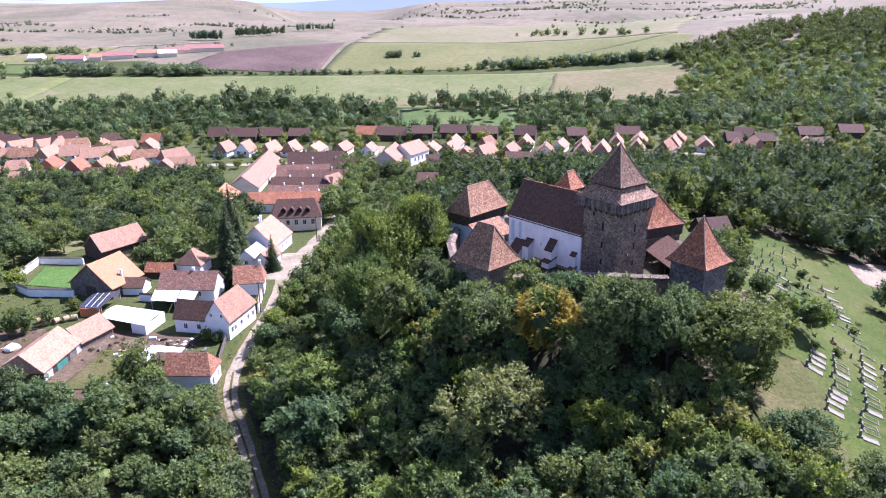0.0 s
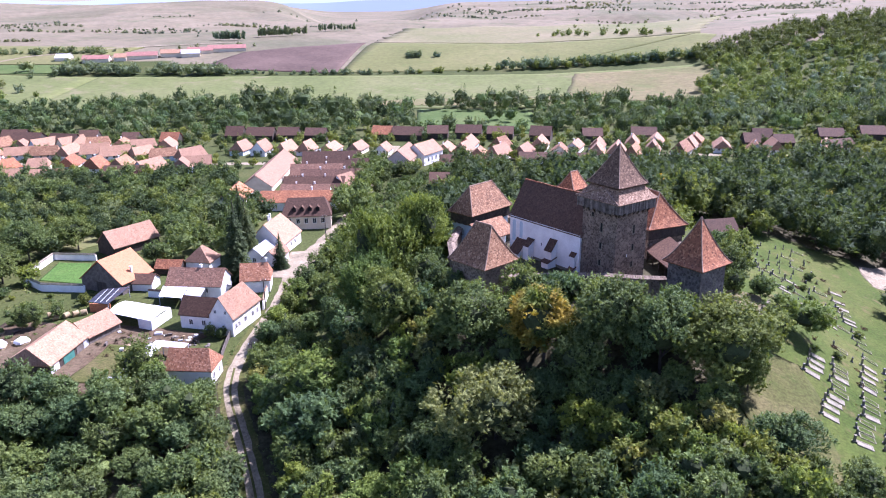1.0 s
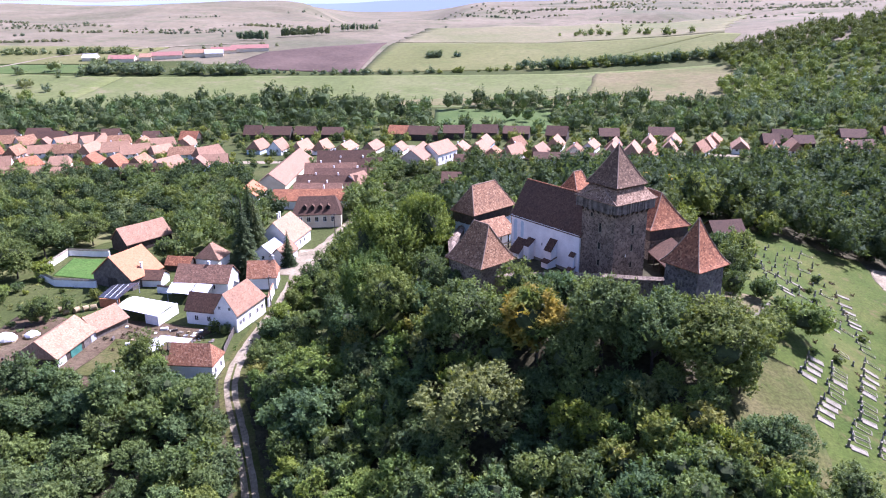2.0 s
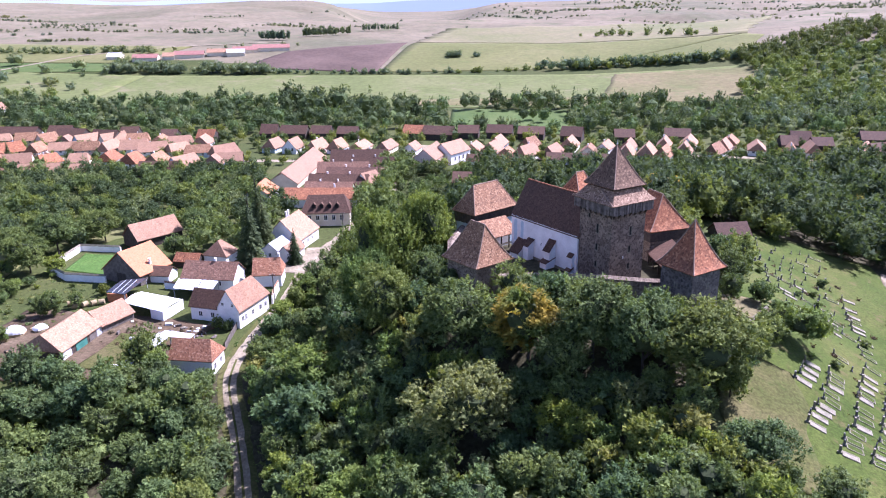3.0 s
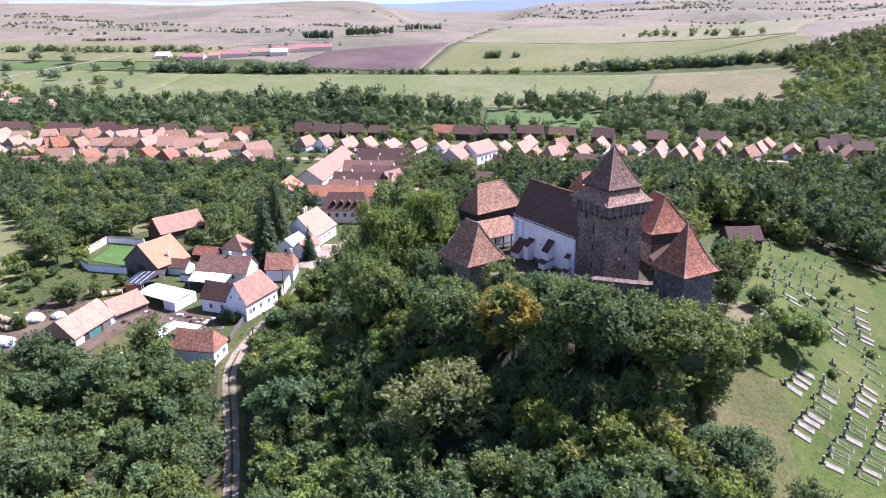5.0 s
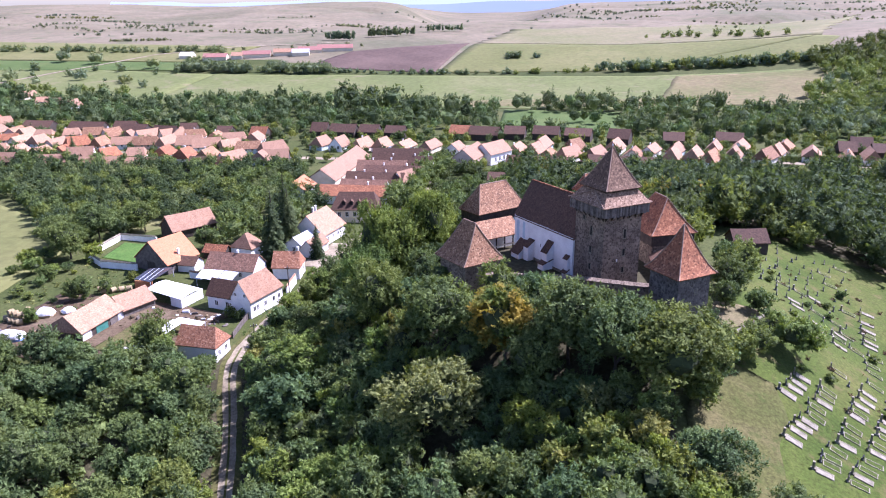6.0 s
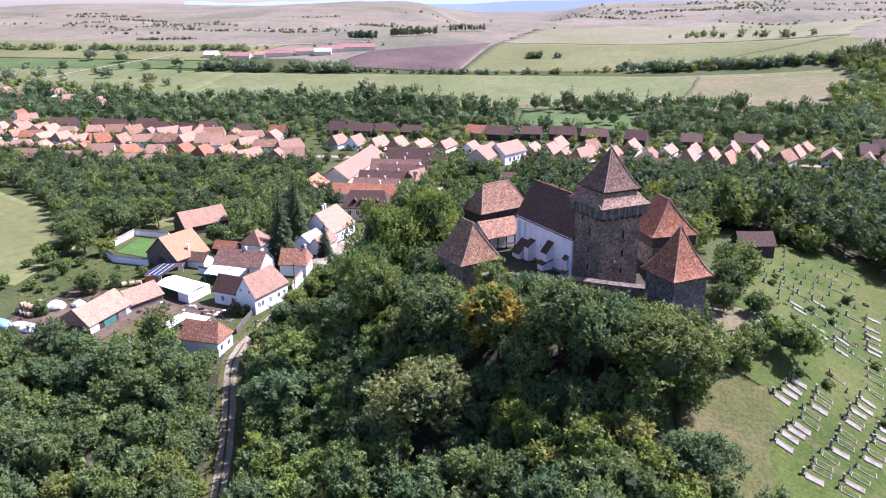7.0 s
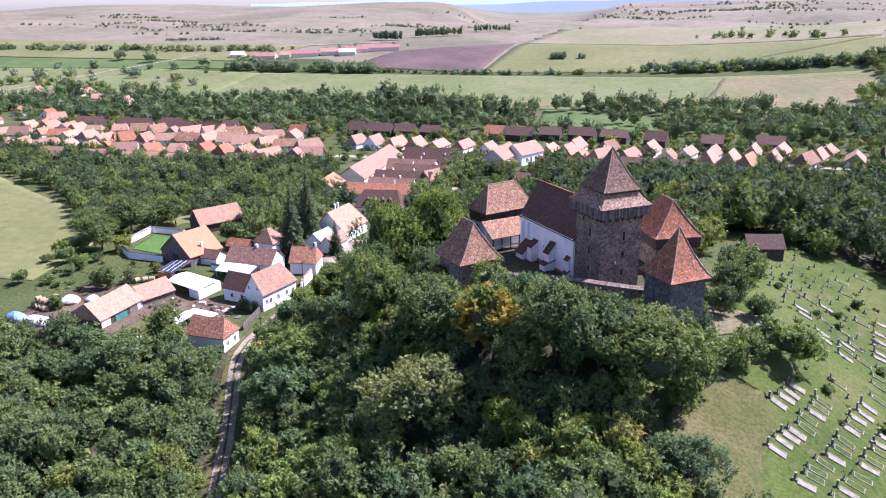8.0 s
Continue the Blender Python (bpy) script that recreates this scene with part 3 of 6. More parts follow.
def hips(parent, hx, hy, z0, z1, flare, ridge=0.0, axis="x", r=0.1, steps=5):
    """Mortared ridge tiles up the four hips and along the ridge."""
    bm = bmesh.new()
    rx, ry = (ridge, 0.0) if axis == "x" else (0.0, ridge)

    def at(u, sx, sy):
        h = u if not flare else u ** (1 + flare * 0.9)
        return Vector((sx * (hx + (rx - hx) * u), sy * (hy + (ry - hy) * u), z0 + (z1 - z0) * h + 0.05))

    def bar(p, q):
        d = (q - p).normalized()
        a = d.cross(Vector((0, 0, 1)))
        a = a.normalized() if a.length > 0.01 else Vector((1, 0, 0))
        b = d.cross(a)
        rings([[c + (a * math.cos(k * math.tau / 6) + b * math.sin(k * math.tau / 6)) * r for k in range(6)] for c in (p, q)], True, bm)
    for sx in (-1, 1):
        for sy in (-1, 1):
            for i in range(steps):
                bar(at(i / steps, sx, sy), at((i + 1) / steps, sx, sy))
    if ridge > 0.2:
        bar(at(1, 1, 1), at(1, -1, -1))
    return part("ridge_tiles", bm, TILE_RIDGE, parent, "pale mortared ridge tiles")


TILE_SPIRE = tiles("weathered grey-brown tiles", (0.062, 0.037, 0.023), (0.122, 0.076, 0.047), (0.25, 0.168, 0.108), (0.065, 0.043, 0.031))
TILE_SKIRT = tiles("bleached and sooty tiles", (0.085, 0.05, 0.031), (0.205, 0.134, 0.086), (0.40, 0.285, 0.195), (0.085, 0.056, 0.04), 0.5)
TILE_RIDGE = coat("pale ridge tiles", (0.19, 0.125, 0.085), (0.33, 0.235, 0.17), 1.5, 6, 0.9, 0.02)
BASE = 17.6
church_tower = thing("church_tower", turned(31.32, 127.1, BASE, 36.8), "square rubble-stone bell tower with a boarded gallery and tiled spire roof", "tower")
h = 4.06
part("wall", rings([oblong(h + 0.12, h + 0.12, -3), oblong(h, h, 0.6), oblong(h - 0.05, h - 0.05, 15.6)]), RUBBLE, church_tower)
part("gallery", boards(4.85, 4.85, 13.75, 15.6), PLANK, church_tower, "grey upright boards of the gallery")
part("gallery_floor", box(-4.82, -4.82, 13.75, 4.82, 4.82, 13.9), WOOD_DARK, church_tower)
part("wall_plate", rings([oblong(4.9, 4.9, 15.3), oblong(4.9, 4.9, 15.52)]), WOOD_DARK, church_tower)
for k in range(4):
    for i in range(7):
        a = -3.8 + 7.6 * i / 6
        br = solid([(a - 0.09, -h + 0.05, 12.75), (a + 0.09, -h + 0.05, 12.75), (a + 0.09, -h + 0.05, 13.75), (a - 0.09, -h + 0.05, 13.75), (a - 0.09, -4.8, 13.75), (a + 0.09, -4.8, 13.75)],
                   ((0, 1, 2, 3), (3, 2, 5, 4), (0, 4, 5, 1), (0, 3, 4), (1, 5, 2)))
        br.transform(pose(0, 0, 0, 0, 0, 90 * k))
        part("bracket", br, WOOD_DARK, church_tower)
part("lower_roof", rings([oblong(5.0, 5.0, 15.27), oblong(5.13, 5.13, 15.43), oblong(4.35, 4.35, 16.2), oblong(3.35, 3.35, 17.55), oblong(3.2, 3.2, 17.55)]), TILE_SKIRT, church_tower)
part("drum", boards(3.2, 3.2, 17.3, 18.05, 0.3), WOOD_DARK, church_tower)
part("drum_core", rings([oblong(3.15, 3.15, 17.0), oblong(3.15, 3.15, 18.1)]), WOOD_DARK, church_tower)
part("spire", hip_roof(3.83, 3.83, 17.97, 24.8, 0.03, 0.22, steps=7), TILE_SPIRE, church_tower)
hips(church_tower, 3.83, 3.83, 17.97, 24.8, 0.22, steps=7)
hips(church_tower, 5.13, 5.13, 15.43, 17.6, 0.2, 3.4)
ball = bmesh.new()
bmesh.ops.create_uvsphere(ball, u_segments=10, v_segments=6, radius=0.16, matrix=Matrix.Translation((0, 0, 24.95)))
bmesh.ops.create_cone(ball, cap_ends=True, segments=6, radius1=0.05, radius2=0.02, depth=0.7, matrix=Matrix.Translation((0, 0, 25.3)))
part("finial", ball, TIN, church_tower)
for zz, hh in ((3.0, 1.0), (6.1, 1.2), (9.3, 1.6)):
    hole(church_tower, 0, 0.5, h - 0.02, zz, 0.5, hh)
    hole(church_tower, -90, 0.6, h - 0.02, zz + 0.3, 0.5, hh)
hole(church_tower, 0, -0.9, h - 0.02, 5.2, 0.25, 0.45, inside_mat=PLASTER)
hole(church_tower, -90, -1.6, h - 0.02, 12.0, 0.5, 0.7)

nave = thing("nave", turned(31.26, 127.47, BASE, 129.8), "white limewashed church nave under a steep dark tiled roof", "church")
# x runs from the tower along the nave, +y is its shaded long side
part("wall", box(3.9, -4.14, -2, 22.5, 4.38, 7.8), PLASTER, nave)
part("plinth", box(3.9, 4.38, -2, 22.5, 4.5, 0.6), STONE_GRAVE, nave, "grey stone plinth")
part("eaves_moulding", box(3.9, 4.38, 7.45, 22.5, 4.5, 7.7), PLASTER, nave)
part("gable", solid([(22.5, -4.14, 7.8), (22.5, 4.38, 7.8), (22.5, 0.12, 14.2), (22.2, -4.14, 7.8), (22.2, 4.38, 7.8), (22.2, 0.12, 14.2)], ((0, 1, 2), (5, 4, 3), (0, 3, 4, 1), (1, 4, 5, 2), (2, 5, 3, 0))), PLASTER, nave)
roof = gable_roof(9.5, 4.26, 7.8, 14.46, 0.14, 0.15, 0.2, sag=0.12)
roof.transform(pose(13.15, 0.12, 0))
part("roof", roof, TILE_OLD, nave)
rt = bmesh.new()
for i in range(24):
    a = 3.6 + 19.0 * i / 24
    rings([[(a + dx, 0.12 + 0.16 * math.cos(k * math.pi / 3), 14.46 - 0.12 * math.sin(math.pi * (a - 3.5) / 19.8) + 0.13 * math.sin(k * math.pi / 3)) for k in range(6)] for dx in (0, 0.84)], True, rt)
part("ridge_tiles", rt, TILE_RED, nave)


def buttress(x, w, d, z0, z1, name="buttress"):
    """A wall pier with a sloping tiled cap."""
    ob = part(name, box(x - w / 2, 4.33, -2, x + w / 2, 4.33 + d, z0), PLASTER, nave)
    top = solid([(x - w / 2, 4.33, z0), (x + w / 2, 4.33, z0), (x + w / 2, 4.33 + d, z0), (x - w / 2, 4.33 + d, z0), (x - w / 2, 4.33, z1), (x + w / 2, 4.33, z1)],
                ((0, 3, 2, 1), (0, 1, 5, 4), (3, 4, 5, 2), (0, 4, 3), (1, 2, 5)))
    part("head", top, PLASTER, ob)
    e, t = 0.18, 0.12
    s = (z1 - z0) / d
    c = solid([(x - w / 2 - e, 4.35, z1 + 0.03 + zz) for zz in (0, t)] + [(x + w / 2 + e, 4.35, z1 + 0.03 + zz) for zz in (0, t)]
              + [(x + w / 2 + e, 4.33 + d + 0.25, z0 - s * 0.25 + 0.03 + zz) for zz in (0, t)] + [(x - w / 2 - e, 4.33 + d + 0.25, z0 - s * 0.25 + 0.03 + zz) for zz in (0, t)],
              ((0, 2, 4, 6), (1, 7, 5, 3), (0, 1, 3, 2), (2, 3, 5, 4), (4, 5, 7, 6), (6, 7, 1, 0)))
    part("cap", c, TILE_OLD, ob, "dark tiled cap")
    return ob


buttress(10.4, 1.6, 1.5, 3.6, 5.4)
buttress(10.4, 1.7, 2.4, 1.3, 2.0)
buttress(16.4, 1.5, 1.6, 3.0, 4.1)
buttress(18.9, 2.6, 2.4, 1.2, 3.4, "sacristy")
buttress(5.2, 1.0, 0.5, 3.6, 4.1)
buttress(5.2, 1.1, 0.9, 0.9, 1.4)
# two wide blind niches: the recess's shade is painted as pale blue insets
for x_, z_, w_, h_ in ((19.3, 3.6, 0.9, 3.0), (21.3, 2.6, 1.0, 3.9), (13.6, 3.4, 0.25, 0.4)):
    hole(nave, 180, -x_, 4.38, z_, w_, h_, True, frame_mat=PLASTER, inside_mat=DARK if w_ < 0.5 else PLASTER_BLUE)


def fort_tower(name, x, y, deg, hx, hy, eave, top, ridge, axis, walls, roofs, flare, label, foot=BASE, wall_in=0.75, storey=None, slits=()):
    ob = thing(name, turned(x, y, 0, deg), label, "tower")
    wx, wy = hx - wall_in, hy - wall_in
    part("wall", rings([oblong(wx + 0.1, wy + 0.1, foot - 5), oblong(wx, wy, (storey or eave) + 0.1)]), walls, ob)
    if storey:
        part("gallery", boards(wx + 0.3, wy + 0.3, storey, eave + 0.2, 0.3, 7, 0.15), WOOD_DARK, ob, "dark boarded upper storey")
        # near-black box behind the boards, painted as the unlit loft
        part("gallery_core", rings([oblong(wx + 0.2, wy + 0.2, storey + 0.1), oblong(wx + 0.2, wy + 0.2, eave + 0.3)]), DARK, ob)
    else:
        part("wall_plate", rings([oblong(wx + 0.25, wy + 0.25, eave - 0.35), oblong(wx + 0.25, wy + 0.25, eave + 0.1)]), WOOD_DARK, ob, "dark timber wall plate")
    part("roof", hip_roof(hx, hy, eave, top, ridge, flare, axis, steps=7), roofs, ob)
    hips(ob, hx, hy, eave, top, flare, ridge, axis, steps=7)
    for face, a, z in slits:
        hole(ob, face, a, wy if face % 180 == 0 else wx, z, 0.4, 0.9)
    return ob


fort_tower("gate_tower", 7.72, 151.72, 47.3, 6.6, 3.52, 24.1, 29.45, 3.59, "x", PLASTER_BLUE, ROOF_WALNUT, 0.1, "pale limewashed fortification tower with dark boarded top and clay tile roof", storey=21.9, slits=((-90, 0, 19.5), (0, 2.5, 19.0)))
fort_tower("corner_tower", 7.41, 121.1, 44, 4.42, 4.6, 23.25, 29.7, 1.85, "y", RUBBLE, ROOF_WALNUT, 0.26, "low stone corner tower with a bell-cast tiled roof")
fort_tower("corner_tower", 42.54, 114.2, 37.2, 4.0, 3.95, 25.2, 32.75, 0.05, "x", RUBBLE_GREY, TILE_RED, 0.38, "grey stone corner tower with a pointed red tiled roof", slits=((0, 0.5, 22), (-90, 0, 22)))
fort_tower("corner_tower", 41.72, 142.5, 24.2, 4.86, 6.0, 24.05, 30.25, 2.34, "y", RUBBLE, TILE_RED, 0.25, "stone tower with boarded top and red tiled hip roof", storey=21.9)
fort_tower("choir_tower", 27.83, 154.3, 40, 2.5, 2.4, 28.0, 31.5, 1.1, "x", RUBBLE, TILE_RED, 0.15, "small stone tower with a red tiled roof behind the nave")


def curtain(line, top, name="curtain_wall", label="rough stone curtain wall with a tiled coping", thick=1.1, cap=True, mat=None, capmat=None):
    ob = new(name)
    tagged(ob, label, "wall")
    x0, y0 = line[0]
    for (xa, ya), (xb, yb) in zip(line, line[1:]):
        d = math.hypot(xb - xa, yb - ya)
        m = pose(xa, ya, 0, 0, 0, math.degrees(math.atan2(yb - ya, xb - xa)))
        low = min(lie(xa, ya), lie(xb, yb), lie((xa + xb) / 2, (ya + yb) / 2)) - 2.5
        bm = rings([oblong(d / 2 + thick * 0.3, thick / 2 + 0.12, low, d / 2), oblong(d / 2 + thick * 0.3, thick / 2, top, d / 2)])
        bm.transform(m)
        seg = part("wall", bm, mat or RUBBLE, ob)
        if cap:
            n = max(2, int(d / 0.7))
            c = bmesh.new()
            lip = min(0.25, thick * 0.25)
            for i in range(n):
                a, b = d * i / n - 0.1, d * (i + 1) / n - 0.13
                j = 0.05 * noise.noise((xa + a, ya, 2.0))
                rings([[(q, -thick / 2 - lip, top + 0.02 + j), (q, thick / 2 + lip, top + 0.02 + j), (q, thick / 2 + lip, top + 0.12 + j), (q, 0, top + 0.5 + j), (q, -thick / 2 - lip, top + 0.12 + j)] for q in (a, b)], True, c)
            c.transform(m)
            part("coping", c, capmat or RUBBLE, seg, "worn tiled coping")
    return ob


curtain([(10.4, 118.5), (16, 118.8), (22.5, 119.2), (29, 118.6), (34.3, 117.6), (38.6, 117.2)], 20.9)
curtain([(45.6, 117.6), (47, 124), (47.6, 131), (46.6, 137.5)], 20.6)
curtain([(40.8, 145.2), (36, 151), (31, 156.5), (22, 159), (13, 156)], 20.6)
curtain([(3.2, 148.2), (1.5, 138), (2.2, 128), (5.0, 122.5)], 20.6)

# roofed wall-walks
gate_wing = thing("gate_wing", turned(10.4, 143.6, BASE, 42), "low gate passage with a bleached lean-to tile roof", "passage")
part("wall", box(-4.2, 1.2, -2, 4.4, 1.6, 4.5), PLASTER, gate_wing)
part("roof", solid([(-4.6, 2.6, 5.6), (4.6, 2.6, 5.6), (4.6, -1.8, 3.0), (-4.6, -1.8, 3.0), (-4.6, 2.6, 5.4), (4.6, 2.6, 5.4), (4.6, -1.8, 2.8), (-4.6, -1.8, 2.8)],
                   ((0, 3, 2, 1), (4, 5, 6, 7), (0, 1, 5, 4), (1, 2, 6, 5), (2, 3, 7, 6), (3, 0, 4, 7))), ROOF_WALNUT, gate_wing)
for i in range(5):
    part("post", box(-4.2 + 2.1 * i, -1.5, -2, -4.0 + 2.1 * i, -1.3, 2.9), WOOD_DARK, gate_wing)
part("rail", box(-4.3, -1.55, 0.9, 4.4, -1.25, 1.15), PLASTER_CREAM, gate_wing, "pale parapet")

wall_walk = thing("wall_walk", turned(42.9, 127.6, BASE, 97), "roofed wall-walk with brown tiles between the towers", "passage")
part("wall", box(-7.0, -1.9, -2, 7.6, -1.5, 4.3), RUBBLE, wall_walk)
part("roof", solid([(-7.2, -2.2, 4.7), (8.0, -2.2, 5.0), (8.0, 2.6, 2.6), (-7.2, 2.2, 2.5), (-7.2, -2.2, 4.5), (8.0, -2.2, 4.8), (8.0, 2.6, 2.4), (-7.2, 2.2, 2.3)],
                   ((0, 1, 2, 3), (7, 6, 5, 4), (0, 4, 5, 1), (1, 5, 6, 2), (2, 6, 7, 3), (3, 7, 4, 0))), TILE_OLD, wall_walk)
for i in range(6):
    part("post", box(-7.6 + 3.0 * i, 2.1, -2, -7.4 + 3.0 * i, 2.3, 2.6), WOOD_DARK, wall_walk)
path_wall = curtain([(51.2, 110.2), (53.8, 113.6), (56.8, 117.5)], 16.65, "garden_wall", "low stone wall with a tiled top beside the churchyard", 0.35, True, RUBBLE, STONE_GRAVE)


# ---- houses ----
HOUSES = []


def house(name, x, y, deg, length, width, eave, ridge, walls, roofs, label, z=None, ends=(0, 0), category="house", group="", over=0.4, windows=(), stacks=(), sag=0.08, doors=()):
    """A house with its ridge along its own x; windows: (side, along, sill, w, h)."""
    z = lie(x, y) if z is None else z
    ob = thing(name, pose(x, y, z, 0, 0, deg), label, category, group)
    HOUSES.append((x, y, math.hypot(length, width) / 2))
    hx, hy = length / 2, width / 2
    part("wall", gable_walls(hx, hy, -1.2, eave - 0.2, ridge - 0.16 - sag if not max(ends) else eave - 0.1) if not (max(ends) and min(ends) == 0) else half_gabled(hx, hy, eave, ridge, ends), walls, ob)
    part("roof", gable_roof(hx, hy, eave, ridge, over, 0.3, 0.16, *ends, sag), roofs, ob)
    for side, a, sill, w, h_ in windows:
        at = {"s": (a, -hy, -90), "n": (a, hy, 90), "w": (-hx, a, 180), "e": (hx, a, 0)}[side]
        pane(ob, at[0], at[1], sill, w, h_, at[2])
    for side, a, w, h_ in doors:
        at = {"s": (a, -hy, -90), "n": (a, hy, 90), "w": (-hx, a, 180), "e": (hx, a, 0)}[side]
        bm = box(-0.06, -w / 2, -0.2, 0.05, w / 2, h_)
        bm.transform(pose(at[0], at[1], 0, 0, 0, at[2]))
        part("door", bm, WOOD_DARK, ob)
    for sx, sy, top in stacks:
        chimney(ob, sx, sy, eave, top)
    return ob


def half_gabled(hx, hy, eave, ridge, ends):
    """Body with a full gable at the end that is not hipped."""
    eave, ridge = eave - 0.18, ridge - 0.12
    bm = box(-hx, -hy, -1.2, hx, hy, eave + 0.05)
    s = -1 if ends[0] == 0 else 1
    x0, x1 = s * hx, s * (hx - 0.3)
    return solid([(x0, -hy, eave), (x0, hy, eave), (x0, 0, ridge - 0.12), (x1, -hy, eave), (x1, hy, eave), (x1, 0, ridge - 0.12)],
                 ((0, 1, 2), (5, 4, 3), (0, 3, 4, 1), (1, 4, 5, 2), (2, 5, 3, 0)), bm)


WIN = lambda side, places, sill=1.2, w=0.8, h_=1.1: tuple((side, a, sill, w, h_) for a in places)
house("farmhouse", -45.4, 144.0, 75.7, 11.4, 5.4, 4.65, 8.8, PLASTER, TILE_PINK, "white farmhouse with bleached clay tile roof beside the track", ends=(0, 0.9),
      windows=WIN("s", (-4.4, -3.2, -0.6, 2.4, 4.4), 1.5, 0.75, 1.1) + WIN("w", (-1.2, 1.2), 5.0, 0.5, 0.7))
house("house_wing", -52.1, 144.0, -11, 8.9, 5.0, 3.6, 6.6, PLASTER, TILE_OLD, "white farmhouse wing under dark tiles", windows=WIN("s", (-2, 1), 1.0))
house("cottage", -46.2, 120.4, -2.8, 8.3, 5.4, 3.4, 6.2, PLASTER, COTTAGE_TILE, "small white cottage with mottled red tile roof", ends=(0, 0.55), windows=WIN("e", (-1.4, 1.2), 0.9))
shed = house("shed", -78.0, 127.8, 86, 13.4, 9.0, 2.3, 5.1, WOOD_DARK, TILE_PINK, "long farm shed under sagging bleached tiles", ends=(0.25, 0), sag=0.25, category="shed")
for a, w, m, l in ((-5.2, 2.6, PLASTER, "white lime-washed boards"), (-0.6, 3.6, GREEN_PAINT, "green painted boards"), (3.2, 2.4, WOOD_GREY, "grey door"), (5.4, 1.8, TIN, "pale blue-grey sheet")):
    part("panel", box(a - w / 2, -4.6, -0.3, a + w / 2, -4.49, 1.95), m, shed, l)
house("shed", -74.4, 138.8, 68, 8.2, 6.6, 1.9, 4.4, WOOD_GREY, TILE_PINK, "low shed end with bleached tiles", category="shed", sag=0.15)
house("barn", -91.2, 195.6, 55.5, 14, 8.2, 3.0, 6.8, WOOD_DARK, TILE_PINK, "barn with a broad clay tile roof", category="barn")
house("barn", -81.9, 167.5, 70, 10.3, 12.6, 3.1, 8.2, WOOD_GREY, TILE_ORANGE, "barn with a new orange tile roof", category="barn", doors=(("w", 0, 3, 2.6),))
house("farmhouse", -59.8, 162.9, -2.6, 13.2, 7.2, 3.2, 6.3, PLASTER, BARN_TILE, "low farmhouse under dark brown tiles with a white chimney", stacks=((0.8, 0.2, 6.9),), windows=WIN("s", (-5, -2, 3)))
house("outhouse", -74.6, 165.6, -3, 6, 4.5, 2.2, 3.8, PLASTER, TILE_OLD, "low outhouse with dark tiles and tall white chimney", stacks=((-2.8, 0, 5.6),), category="shed")
house("cottage", -64.6, 179.8, 80, 6.0, 6.6, 3.0, 6.2, PLASTER, TILE_PINK, "small square white house with clay tile roof", ends=(0.9, 0.9))
house("outhouse", -72, 176.5, -4, 6.5, 4, 2.0, 3.6, WOOD_DARK, TILE_RED, "low dark outhouse with red tiles", category="shed")
house("cottage", -46.6, 165.8, 9, 6.8, 6.5, 3.4, 6.5, PLASTER, COTTAGE_TILE, "white house with brown-red tiles at the square", ends=(0, 0.25), windows=WIN("e", (-1.6, 1.4)), stacks=((2.6, 0.3, 7.4),))
house("farmhouse", -49.4, 196.1, 81, 13.3, 10.4, 3.7, 8.9, PLASTER, TILE_PINK, "tall white house with a large bleached tile roof", ends=(0, 0.35), windows=WIN("w", (-2.5, 0, 2.5)) + WIN("s", (-4, -1, 2)), stacks=((-1, 1, 9.8), (1.5, 1.6, 9.6)))
house("cottage", -50.5, 184.6, 80, 8, 6, 2.8, 5.2, PLASTER, TIN, "low house with a grey sheet roof", windows=WIN("w", (0,)))
house("cottage", -46.2, 183.5, 80, 8, 4, 2.8, 4.9, PLASTER, TILE_PINK, "narrow house front with bleached tiles")
inn = house("guesthouse", -44.8, 219.5, 8, 15, 10, 4.6, 9.0, PLASTER_CREAM, TILE_OLD, "two-storey cream house with dormers in a brown tiled roof", ends=(0.5, 0.5), windows=WIN("s", (-5, -2.5, 0, 2.5, 5), 2.0, 1.0, 1.5))
for a in (-3.6, -1.2, 1.2, 3.6):
    d = gable_roof(1.0, 0.6, 6.6, 7.2, 0.12, 0.1, 0.08)
    d.transform(pose(a, -2.9, 0, 0, 0, 90))
    # whole dormer body painted near black for its unlit opening
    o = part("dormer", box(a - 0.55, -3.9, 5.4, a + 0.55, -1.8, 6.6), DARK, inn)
    part("dormer_roof", d, TILE_OLD, o)
house("farmhouse", -51.2, 240.0, 3, 26, 9, 3.2, 6.0, PLASTER, TILE_RED, "long low building with red-brown tiles", stacks=((4, 0.6, 7),))
house("barn", -75.4, 246.5, 92, 12, 9, 3.0, 6.2, PLASTER, TILE_ORANGE, "barn with an orange tile roof", category="barn")
house("cottage", -39.5, 262.5, 60, 8, 7, 3.4, 6.8, PLASTER, TILE_PINK, "white house with a bleached tile roof beside the road")
for x, y, a, l, w, tall in ((-51, 249, 0, 17, 8, 6.0), (-50, 260, 0, 22, 8, 6.3), (-45, 271, 2, 24, 8, 6.6), (-53, 281, 4, 20, 8, 6.4), (-46, 290, 3, 24, 8, 6.6), (-51, 304, 5, 24, 9, 7.0)):
    house("barn", x, y, a, l, w, 3.0, tall, PLASTER, (TILE_OLD, BARN_TILE)[int(y) % 2], "long dark-tiled barn in a close row", category="barn", group="dark barns by the road", stacks=((l * 0.18, 0.4, tall + 0.7), (-l * 0.2, 0.5, tall + 0.6)))
house("long_barn", -72.2, 284.5, 91, 50, 11.5, 2.6, 6.8, PLASTER_CREAM, TILE_PINK, "long barn with a pale pinkish sunlit tile roof", category="barn", sag=0.25)
